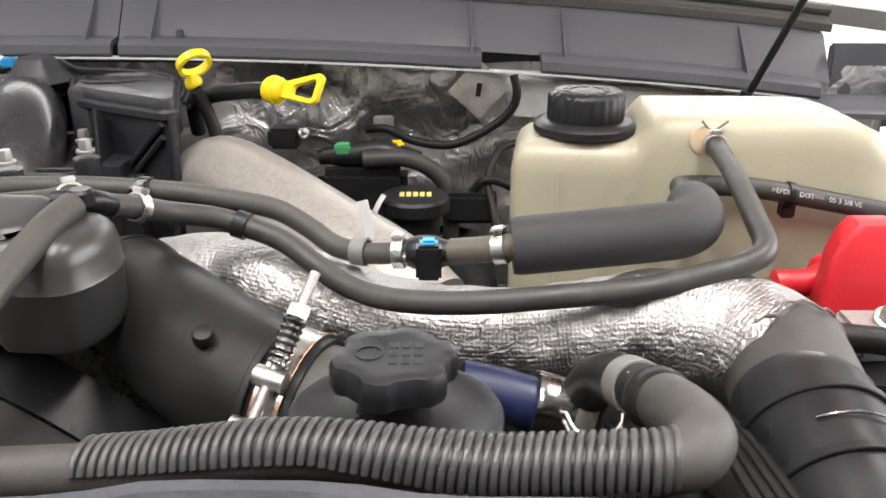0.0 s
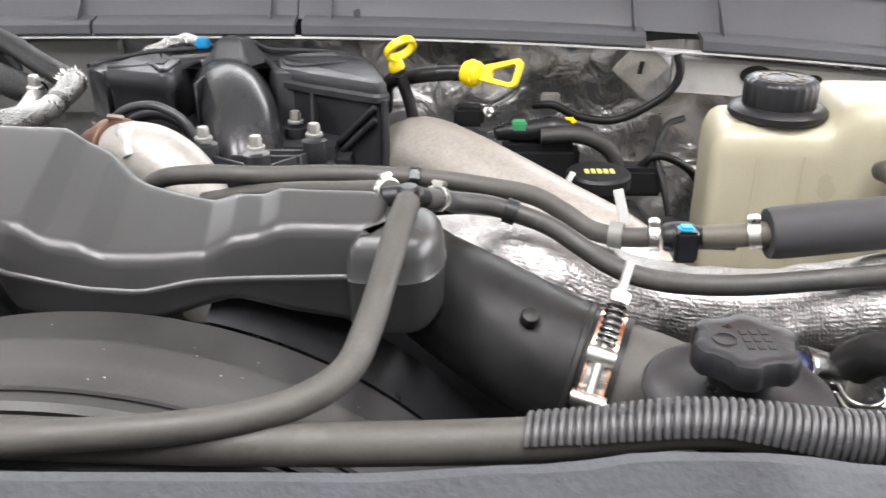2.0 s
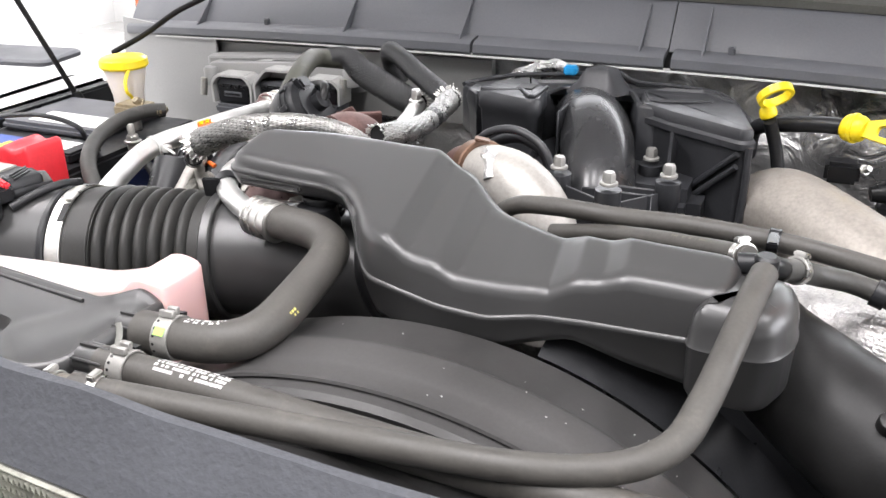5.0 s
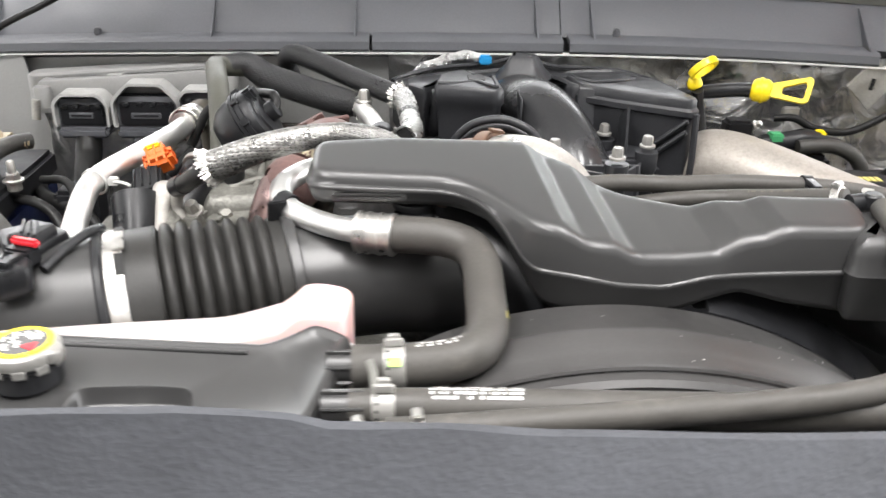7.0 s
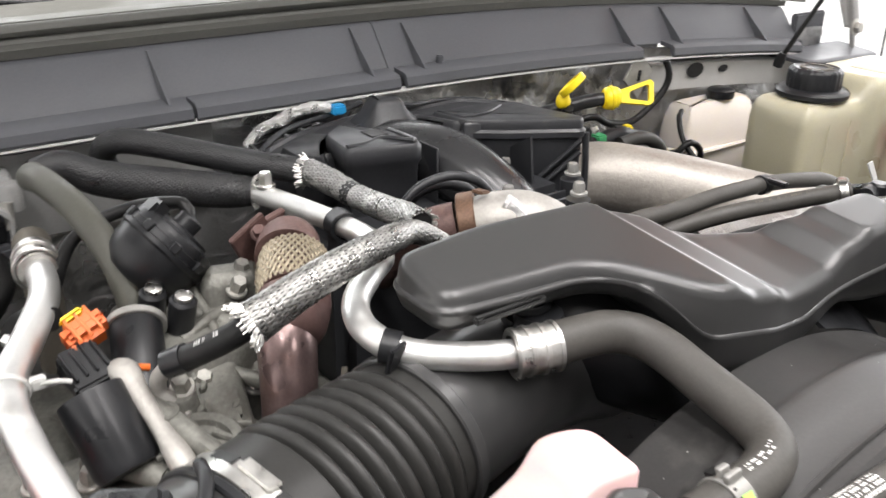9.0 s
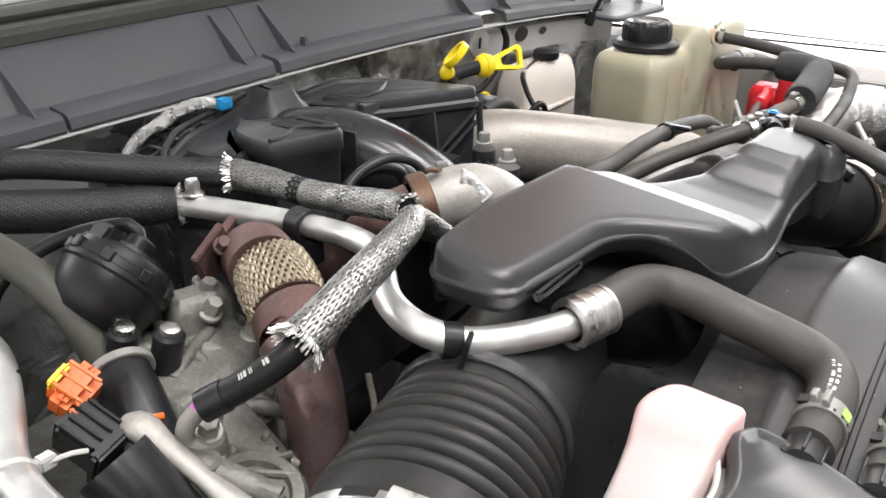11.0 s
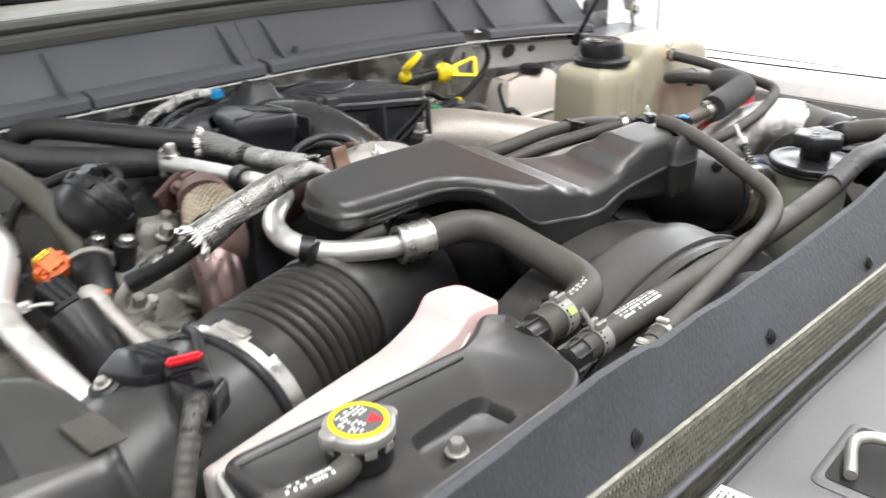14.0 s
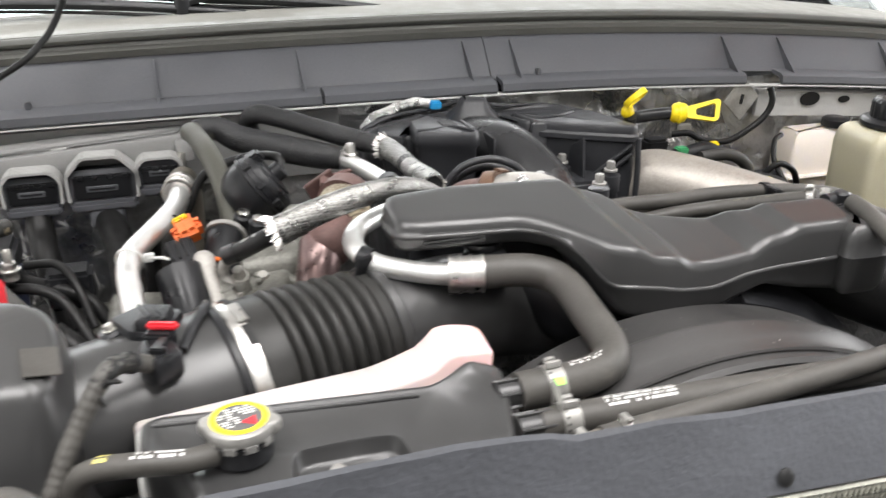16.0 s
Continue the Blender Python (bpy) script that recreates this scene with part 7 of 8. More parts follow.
part("flange", tube([(0.080, 0.474, 1.1520), (0.092, 0.473, 1.1480)], 0.0225, 30), BLOCK, sv)
lin = thing("steering_line", (0.05, 0.4, 1.1), "black hose from the steering reservoir", "hose")
part("hose", tube([(0.02, 0.385, 1.15), (0.06, 0.40, 1.165), (0.10, 0.42, 1.155), (0.16, 0.40, 1.12), (0.2, 0.36, 1.05)], 0.010, 16), DARKRUB, lin)
rc2 = thing("ribbed_seal", (0.17, 0.33, 1.1), "ribbed black rubber seal beside the radiator", "rubber seal")
for k in range(4):
    part("seal_rib", tube([(0.150 + 0.006 * k, 0.46, 1.165), (0.150 + 0.006 * k, 0.41, 1.178), (0.151 + 0.0065 * k, 0.35, 1.183), (0.155 + 0.007 * k, 0.27, 1.183)], 0.0032, 8), DARKRUB, rc2)


# ---- braided lines and hoses at the back ----
def frayed(parent, at, d, r, n=56, length=0.004, material=None, seed=1):
    """A frayed sleeve end: short loose strands round the sleeve's mouth."""
    rng = random.Random(seed)
    d = Vector(d).normalized()
    m = frame_of(d)
    bm = bmesh.new()
    for k in range(n):
        a = 2 * math.pi * k / n + rng.uniform(-0.1, 0.1)
        o = m @ Vector((math.cos(a), math.sin(a), 0))
        p0 = Vector(at) + o * r * 0.96
        p1 = p0 + d * length * rng.uniform(0.5, 1) + o * r * rng.uniform(0.05, 0.3)
        p2 = p1 + d * length * rng.uniform(0.1, 0.6) + o * r * rng.uniform(-0.05, 0.25)
        tube([p0, p1, p2], 0.0006, 4, 0.01, bm=bm)
    return tagged(part("frayed_end", bm, material or STEEL, parent), kind="stuff")


UB = [(-0.735, 1.01, 1.245), (-0.745, 1.005, 1.275), (-0.735, 0.985, 1.293), (-0.705, 0.958, 1.291), (-0.655, 0.912, 1.281), (-0.597, 0.860, 1.271)]
ub = thing("braided_line", (-0.7, 0.96, 1.25), "black braided sleeve ending in a frayed silver heat braid", "braided hose", group="braided hoses")
part("black_sleeve", tube(UB, 0.0114, 32, 0.005), DARKRUB, ub)
braid(UB, 30, BRAID_B, ub, 0.0116, turn=30)
US = [(-0.596, 0.860, 1.271, 0.0122), (-0.591, 0.825, 1.270, 0.0112), (-0.588, 0.785, 1.268, 0.0104), (-0.586, 0.745, 1.270, 0.0106), (-0.588, 0.705, 1.276, 0.0108), (-0.594, 0.676, 1.281, 0.0100)]
part("silver_sleeve", tube([(*q[:3], q[3] - 0.0008) for q in US], n=32, step=0.004, lumpy=0.06), DARKRUB, ub)
braid(US, 26, BRAID_S, ub, turn=15, fill=0.74, label="silver heat braid")
at, d = at_length(US, 0.36)
part("black_tape", hoop(0.0106, 0.0116, 0.012, at, d, 28), DARKRUB, ub)
frayed(ub, (-0.597, 0.860, 1.271), (-0.6, 0.75, 0), 0.0122, seed=2, n=100, length=0.006)
frayed(ub, (-0.594, 0.676, 1.281), (-0.2, -0.9, 0.1), 0.0098, seed=3)

LB = [(-0.818, 0.962, 1.283), (-0.790, 0.968, 1.283), (-0.762, 0.955, 1.270), (-0.715, 0.925, 1.262), (-0.668, 0.893, 1.257), (-0.646, 0.878, 1.256)]
lb2 = thing("braided_line", (-0.72, 0.93, 1.23), "thick black braided hose clamped to a metal pipe", "braided hose", group="braided hoses")
LBR = [(*q, r) for q, r in zip(LB, (0.0120, 0.0140, 0.0160, 0.0165, 0.0155, 0.0125))]
part("black_sleeve", tube([(*q[:3], q[3] - 0.0004) for q in LBR], n=36, step=0.005), DARKRUB, lb2)
braid(LBR, 36, BRAID_B, lb2, turn=30)
part("grey_wrap", tube([(-0.700, 0.915, 1.2605, 0.0169), (-0.672, 0.896, 1.2575, 0.0162), (-0.650, 0.881, 1.2562, 0.0142)], n=32, step=0.004), woven("grey_braid", (0.01, 0.01, 0.01), (0.10, 0.10, 0.097), 0.3, 0.45, 0.0016), lb2, "greyed braid wrap")
frayed(lb2, (-0.646, 0.878, 1.256), (0.75, -0.6, 0), 0.0125, seed=4)

GH = [(-0.795, 0.770, 1.170), (-0.793, 0.785, 1.215), (-0.796, 0.815, 1.252), (-0.806, 0.865, 1.278), (-0.818, 0.918, 1.289), (-0.822, 0.945, 1.286), (-0.812, 0.962, 1.282), (-0.79, 0.968, 1.28)]
gh = hose("grey_vacuum_hose", GH, 0.0122, GREENRUB, "thick dusty grey-green rubber hose bent over the engine", "rubber hose", 24)
clamp_on(gh, GH, 0.10, 0.0124, 0.010, GREYPL, label="grey spring clamp")

SB = [(-0.575, 0.655, 1.258, 0.0080), (-0.600, 0.656, 1.278, 0.0082), (-0.622, 0.650, 1.290, 0.0086), (-0.650, 0.632, 1.298, 0.0095), (-0.690, 0.622, 1.296, 0.0106), (-0.728, 0.620, 1.286, 0.0118), (-0.752, 0.621, 1.276, 0.0128), (-0.764, 0.622, 1.271, 0.0138)]
sb = thing("silver_braided_hose", (-0.7, 0.62, 1.25), "hose in a frayed silver heat-shield braid", "braided hose", group="braided hoses")
part("silver_sleeve", tube([(*q[:3], q[3] - 0.0008) for q in SB], n=36, step=0.004, lumpy=0.06), DARKRUB, sb)
braid(SB, 28, BRAID_S, sb, turn=15, fill=0.74, label="silver heat-shield braid")
frayed(sb, (-0.764, 0.622, 1.272), (-0.9, 0.05, -0.4), 0.0136, seed=5, n=130, length=0.007)
EH = [(-0.750, 0.6215, 1.277), (-0.775, 0.626, 1.264), (-0.795, 0.645, 1.247), (-0.806, 0.657, 1.239)]
part("inner_hose", tube(EH, 0.0088, 18), DARKRUB, sb)
print_bars(sb, EH, 0.45, 0.7, 0.0088, -0.7, 1, 0.004, GREYPL, 0.7)
part("hose_end", tube([(-0.800, 0.651, 1.243), (-0.810, 0.661, 1.236)], 0.0100, 18), BLACK, sb)
part("paint_dot", lathe([(0.002, 0), (0.002, 0.0005)], (-0.797, 0.640, 1.2535), (-0.3, -0.5, 0.8), 12), TEAL, sb)
tp = thing("metal_tube", (-0.81, 0.67, 1.18), "small bent steel tube with a magenta paint mark", "metal tube")
part("tube", tube([(-0.803, 0.656, 1.240), (-0.808, 0.666, 1.231), (-0.814, 0.673, 1.220), (-0.814, 0.674, 1.208), (-0.808, 0.669, 1.200), (-0.805, 0.667, 1.185)], 0.0058, 16, 0.003), CAST, tp)
part("foot_ring", hoop(0.006, 0.010, 0.006, (-0.806, 0.667, 1.192), (0, 0, 1), 20), CAST, tp)
part("paint_mark", lathe([(0.0028, 0), (0.0028, 0.0006)], (-0.811, 0.6655, 1.2355), (-0.45, -0.55, 0.7), 14), MAGENTA, tp)

# ---- exhaust flex joint ----
ex = thing("exhaust_up_pipe", (-0.72, 0.68, 0.95), "rust-brown exhaust pipe with a woven wire flex joint", "exhaust pipe")
part("upper_bell", tube([(-0.652, 0.792, 1.215, 0.018), (-0.662, 0.775, 1.240, 0.024), (-0.671, 0.757, 1.250, 0.0262), (-0.680, 0.741, 1.249, 0.0268)], n=36, step=0.004), RUST, ex)
FA, FB = Vector((-0.675, 0.740, 1.2470)), Vector((-0.696, 0.702, 1.2345))
part("joint_core", tube([(*FA, 0.0252), (*FA.lerp(FB, 0.5), 0.0268), (*FB, 0.0255)], n=36, step=0.004), RUST, ex)
wires = bmesh.new()
ax = (FB - FA)
L = ax.length
mm = frame_of(ax)
for s in (1, -1):
    for k in range(34):
        pts = []
        for i in range(15):
            t = i / 14
            a = 2 * math.pi * k / 34 + s * 0.95 * t
            r = 0.0268 + 0.0022 * math.sin(math.pi * t) + 0.0004 * (1 if (i + k + (s > 0)) % 2 else -1)
            pts.append(FA + mm @ Vector((r * math.cos(a), r * math.sin(a), t * L)))
        tube(pts, 0.0013, 4, 0.02, bm=wires, squash=0.45)
tagged(part("wire_mesh", wires, MESHWIRE, ex, "straw-coloured woven wire"), kind="stuff")
part("collar", tube([(*FB, 0.0272), (*(FB + Vector((-0.002, -0.004, -0.002))), 0.0288), (*(FB + Vector((-0.009, -0.015, -0.006))), 0.0288), (*(FB + Vector((-0.011, -0.019, -0.008))), 0.0270), (-0.714, 0.682, 1.222, 0.0245)], n=36, step=0.002), RUST, ex, "rust-brown collar")
part("down_pipe", tube([(-0.713, 0.684, 1.224, 0.0238), (-0.720, 0.668, 1.212, 0.0222), (-0.726, 0.656, 1.192, 0.0212), (-0.732, 0.648, 1.160, 0.0205), (-0.745, 0.643, 1.12, 0.0202), (-0.766, 0.640, 1.07, 0.0200), (-0.80, 0.635, 1.00, 0.0195)], n=36, step=0.005), TINTED, ex, "heat-tinted steel down pipe")
part("bracket", block(-0.018, 0.018, -0.003, 0.003, -0.02, 0.016, 0.001, m=pose(-0.672, 0.795, 1.252, 20, 0, 30)), RUST, ex, "rusty steel bracket")
part("bracket", block(-0.018, 0.018, -0.003, 0.003, -0.02, 0.016, 0.001, m=pose(-0.688, 0.785, 1.252, 20, 60, 30)), RUST, ex)
part("bracket_bolt", hexhead((-0.688, 0.775, 1.260), (-0.3, -0.6, 0.6), 0.005, 0.010), RUST, ex)

# ---- vacuum actuator ----
va = thing("vacuum_actuator", (-0.755, 0.79, 1.2), "round black plastic vacuum actuator on the engine", "actuator")
VC, VD = Vector((-0.770, 0.805, 1.246)), Vector((0.80, 0.02, 0.58)).normalized()
part("lower_shell", lathe([(0.014, -0.024), (0.026, -0.020), (0.034, -0.010), (0.0375, 0.002), (0.0380, 0.010), (0.0400, 0.012), (0.0400, 0.016)], VC, VD, 44), BLACK, va)
part("upper_shell", lathe([(0.0390, 0.0165), (0.0388, 0.022), (0.0375, 0.0225), (0.0372, 0.0265), (0.035, 0.030), (0.027, 0.0325), (0.0265, 0.035), (0.020, 0.036), (0.010, 0.0365)], VC, VD, 44), BLACK, va)
for k in range(9):
    q = VC + frame_of(VD) @ Vector((0.0385 * math.cos(k * 0.7), 0.0385 * math.sin(k * 0.7), 0.018))
    part("rim_clip", block(-0.003, 0.003, -0.004, 0.004, -0.003, 0.006, 0.001, 1, m=Matrix.Translation(q) @ frame_of(VD) @ pose(0, 0, 0, 0, 0, math.degrees(k * 0.7))), BLACK, va)
part("hub", lathe([(0.011, 0.034), (0.011, 0.046), (0.008, 0.048)], VC, VD, 24), BLACK, va)
part("vacuum_hose", tube([VC + VD * 0.044, VC + VD * 0.055 + Vector((-0.01, 0.01, 0.006)), VC + Vector((0.0, 0.045, 0.030)), VC + Vector((-0.045, 0.050, 0.012)), VC + Vector((-0.07, 0.045, -0.03))], 0.0055, 14), DARKRUB, va)
part("hose_tie", hoop(0.0055, 0.0080, 0.006, VC + Vector((-0.030, 0.050, 0.020)), (-0.9, 0.1, -0.3), 20), GREYPL, va, "white tie band")
part("top_block", block(-0.010, 0.010, 0.020, 0.036, 0.020, 0.040, 0.003, m=Matrix.Translation(VC) @ frame_of(VD)), BLACK, va)
part("rod", tube([VC + Vector((-0.01, -0.015, -0.01)), (-0.785, 0.755, 1.20), (-0.80, 0.735, 1.18)], 0.005, 10), BLACK, va)
for x, y, z in ((-0.783, 0.772, 1.227), (-0.770, 0.741, 1.230)):
    b = part("bushing", lathe([(0.0105, -0.02), (0.0105, 0.008), (0.0085, 0.010)], (x, y, z), (0.1, -0.25, 0.95), 24), BLACK, va)
    part("screw", lathe([(0.0068, 0), (0.0068, 0.0035), (0.0045, 0.0048)], (x + 0.001, y - 0.0025, z + 0.0098), (0.1, -0.25, 0.95), 20), STEEL, b, "bright round screw head")

# ---- engine casting ----
cs = thing("engine_casting", (-0.78, 0.72, 0.95), "rough dirty cast aluminium engine front with bolts", "engine casting")
rng = random.Random(7)


def rock(outline, z0, z1, slope=0.0, lump=0.004):
    o = rounded(outline, 0.012, 4)
    bm = moulded(o, [(-0.004, z0), (0, z0 + 0.02), (0, lambda x, y: z1 - 0.010 + slope * (y - 0.7)), (0.003, lambda x, y: z1 - 0.004 + slope * (y - 0.7)), (0.009, lambda x, y: z1 + slope * (y - 0.7))], fill=1)
    for v in bm.verts:
        v.co += Vector((noise.noise(v.co * 45), noise.noise(v.co * 45 + Vector((9, 0, 0))), noise.noise(v.co * 45 + Vector((0, 9, 0))))) * lump
    return bm


part("cover", rock([(-0.80, 0.70), (-0.70, 0.715), (-0.685, 0.80), (-0.735, 0.83), (-0.81, 0.81)], 0.95, 1.205, 0.12), BLOCK, cs)
part("cover", rock([(-0.765, 0.635), (-0.70, 0.65), (-0.695, 0.715), (-0.79, 0.72)], 0.9, 1.115, 0.1), BLOCK, cs)
part("cover", rock([(-0.88, 0.60), (-0.775, 0.585), (-0.765, 0.66), (-0.80, 0.70), (-0.89, 0.70)], 0.9, 1.165, 0.1), BLOCK, cs)
part("cover", rock([(-0.94, 0.63), (-0.87, 0.62), (-0.86, 0.78), (-0.93, 0.80)], 0.9, 1.15, 0.05), BLOCK, cs)
part("bracket_plate", rock([(-0.745, 0.765), (-0.695, 0.755), (-0.685, 0.785), (-0.735, 0.80)], 1.18, 1.228, 0.1, 0.002), BLOCK, cs)
part("lower_block", rock([(-0.97, 0.58), (-0.60, 0.60), (-0.60, 0.98), (-0.97, 0.98)], 0.7, 1.06, 0.0), BLOCK, cs)
part("round_boss", lathe([(0.034, 0), (0.034, 0.05), (0.031, 0.055), (0.024, 0.056), (0.022, 0.052), (0.010, 0.052)], (-0.797, 0.647, 1.130), (-0.15, -0.25, 0.9), 36), BLOCK, cs, "round cast boss")
for x, y, z, a in ((-0.708, 0.775, 1.228, (0.1, -0.3, 0.95)), (-0.718, 0.762, 1.222, (0.1, -0.5, 0.8)), (-0.705, 0.733, 1.207, (0, -0.3, 0.9)), (-0.774, 0.703, 1.183, (0, -0.4, 0.9)), (-0.7985, 0.6735, 1.205, (-0.2, -0.4, 0.9)), (-0.6884, 0.7784, 1.188, (0.5, -0.4, 0.7)), (-0.675, 0.82, 1.210, (0.2, -0.3, 0.9)),
                   (-0.815, 0.61, 1.165, (-0.2, -0.4, 0.9)), (-0.775, 0.60, 1.165, (-0.2, -0.4, 0.9)), (-0.87, 0.66, 1.165, (0, 0, 1)), (-0.90, 0.69, 1.155, (0, 0, 1)), (-0.735, 0.70, 1.17, (0, -0.4, 0.9))):
    part("bolt", hexhead((x, y, z), a, 0.0062, 0.011), DULLSTEEL, cs)
for p0, p1, w in (((-0.835, 0.70, 1.207), (-0.800, 0.615, 1.185), 0.008), ((-0.70, 0.79, 1.215), (-0.73, 0.70, 1.17), 0.007), ((-0.865, 0.68, 1.17), (-0.83, 0.63, 1.17), 0.010),
                  ((-0.770, 0.775, 1.213), (-0.715, 0.725, 1.196), 0.006), ((-0.775, 0.735, 1.206), (-0.722, 0.758, 1.210), 0.005), ((-0.745, 0.79, 1.219), (-0.75, 0.715, 1.196), 0.005),
                  ((-0.790, 0.700, 1.178), (-0.750, 0.650, 1.160), 0.006), ((-0.760, 0.715, 1.188), (-0.705, 0.665, 1.160), 0.006), ((-0.850, 0.62, 1.168), (-0.790, 0.60, 1.165), 0.007)):
    part("cast_rib", tube([p0, Vector(p0).lerp(Vector(p1), 0.5) + Vector((0, 0, 0.004)), p1], w, 12, 0.008, lumpy=0.15), BLOCK, cs)

part("pipe_foot", lathe([(0.015, 0), (0.013, 0.022), (0.0115, 0.024), (0.0095, 0.030)], (-0.8165, 0.658, 1.176), (-0.05, -0.1, 1), 28), BLOCK, cs, "cast pipe boss")
part("bolt_boss", lathe([(0.013, 0), (0.0105, 0.030), (0.009, 0.032)], (-0.798, 0.676, 1.174), (-0.1, -0.2, 1), 20), BLOCK, cs)
part("bolt_boss", lathe([(0.013, 0), (0.010, 0.040), (0.0085, 0.042)], (-0.690, 0.782, 1.150), (0.3, -0.3, 0.9), 20), BLOCK, cs)
for k in range(5):
    a = radians(200 + 36 * k)
    p0 = Vector((-0.799, 0.650, 1.186))
    part("web", tube([p0 + Vector((math.cos(a), math.sin(a), 0)) * 0.012, p0 + Vector((math.cos(a), math.sin(a), -0.10)) * 0.036], 0.0026, 8, 0.004), BLOCK, cs)
part("cast_wall", rock([(-0.800, 0.690), (-0.770, 0.640), (-0.757, 0.646), (-0.745, 0.70), (-0.735, 0.765), (-0.79, 0.75)], 1.05, 1.192, 0.18, 0.003), BLOCK, cs)
rng = random.Random(31)
for k in range(26):
    x, y = rng.uniform(-0.80, -0.70), rng.uniform(0.66, 0.79)
    part("cast_nub", lathe([(0.004, -0.01), (0.0035, 0.001), (0.002, 0.0022)], (x, y, 1.199 + 0.15 * (y - 0.72) + rng.uniform(-0.006, 0.001)), (rng.uniform(-0.3, 0.3), -0.3, 1), 8, wobble=lambda a: 1 + 0.3 * math.sin(2 * a)), BLOCK, cs)

# ---- sensors and plugs ----
oc2 = thing("orange_connector", (-0.84, 0.74, 1.2), "orange and black wiring connector with a yellow lock", "connector")
OM = pose(-0.843, 0.733, 1.238, 35, -18, 10)
sh = part("shell", block(-0.0150, 0.0150, -0.0110, 0.0120, -0.0130, 0.0130, 0.0055, 4, m=OM), ORANGE, oc2, "orange shell")
part("shell_band", block(-0.0156, 0.0156, -0.0030, 0.0030, -0.0136, 0.0136, 0.0055, 4, m=OM), ORANGE, sh)
for k in (-0.008, 0.0, 0.008):
    part("shell_rib", block(k - 0.0012, k + 0.0012, -0.0105, 0.0115, 0.0125, 0.0138, 0.0005, 1, m=OM), ORANGE, sh)
part("shell_tongue", block(-0.0150, -0.0120, -0.0200, -0.006, -0.008, 0.009, 0.001, m=OM), ORANGE, sh)
part("lock", block(-0.011, 0.007, 0.0085, 0.0132, 0.006, 0.0148, 0.002, m=OM), YELLOW, oc2, "yellow lock")
PM = pose(-0.851, 0.712, 1.222, 28, -8, 10)
bk = part("plug", block(-0.014, 0.014, -0.016, 0.016, -0.016, 0.009, 0.003, m=PM), BLACK, oc2)
part("plug_skirt", block(-0.017, 0.017, -0.020, -0.013, -0.018, 0.011, 0.002, m=PM), BLACK, bk)
for k in range(4):
    part("plug_rib", block(-0.013 + k * 0.0075, -0.011 + k * 0.0075, -0.012, 0.012, 0.008, 0.0115, 0.0006, 1, m=PM), BLACK, bk)
part("harness", tube([(-0.855, 0.77, 1.235), (-0.87, 0.79, 1.23), (-0.88, 0.82, 1.20), (-0.885, 0.84, 1.12)], 0.009, 14, lumpy=0.1), DARKRUB, oc2)
es = thing("position_sensor", (-0.81, 0.72, 1.15), "black cylindrical sensor with a grey ring", "sensor")
part("barrel", tube([(-0.803, 0.752, 1.226, 0.019), (-0.812, 0.722, 1.210, 0.019), (-0.822, 0.690, 1.185, 0.018)], n=30), BLACK, es)
part("ring", hoop(0.019, 0.0222, 0.006, (-0.804, 0.747, 1.2235), (0.3, 0.85, 0.4), 32), PEWTER, es, "grey ring")
part("orange_band", tube([(-0.830, 0.705, 1.214), (-0.822, 0.700, 1.218), (-0.812, 0.697, 1.216)], 0.0025, 8), ORANGE, es)
BM = Matrix.Translation((-0.8569, 0.6841, 1.2170)) @ frame_of((0.153, -0.686, -0.712))
rbx = part("open_housing", lathe([(0.0, 0.016), (0.0190, 0.016), (0.0190, 0.0), (0.0222, 0.0), (0.0225, 0.003), (0.0225, 0.052), (0.0205, 0.058), (0.0, 0.059)], (0, 0, 0), (0, 0, 1), 40), BLACK, es, "black open-ended housing with vanes")
rbx.data.transform(BM)
for k in range(4):
    part("vane", block(-0.0125 + k * 0.0082, -0.0108 + k * 0.0082, -0.0135, 0.0135, 0.002, 0.017, 0.0004, 1, m=BM), BLACK, rbx)
part("cover_step", block(-0.0185, 0.0185, -0.0205, -0.0120, 0.022, 0.050, 0.003, m=BM), BLACK, rbx)
part("paint_dot", lathe([(0.002, 0), (0.002, 0.0006)], BM @ Vector((0.004, -0.0206, 0.034)), BM.to_3x3() @ Vector((0, -1, 0)), 12), TEAL, rbx)
part("cast_arm", tube([(-0.834, 0.702, 1.222, 0.007), (-0.831, 0.692, 1.222, 0.0105), (-0.828, 0.672, 1.213, 0.0075), (-0.824, 0.645, 1.199, 0.0070), (-0.821, 0.625, 1.188, 0.0095), (-0.820, 0.612, 1.18, 0.008)], n=16, step=0.003, squash=0.75, lumpy=0.06), CAST, es, "cast linkage arm")
wl = thing("wire_loop", (-0.70, 0.62, 1.15), "thin dusty wires looped near the exhaust", "wiring")
part("wire", tube([(-0.688, 0.64, 1.20), (-0.700, 0.625, 1.185), (-0.712, 0.615, 1.165), (-0.705, 0.61, 1.150), (-0.690, 0.62, 1.155)], 0.0025, 8, 0.004), TANRUB, wl)
part("wire", tube([(-0.67, 0.63, 1.16), (-0.69, 0.60, 1.150), (-0.715, 0.592, 1.125), (-0.72, 0.585, 1.06)], 0.004, 8), DARKRUB, wl)

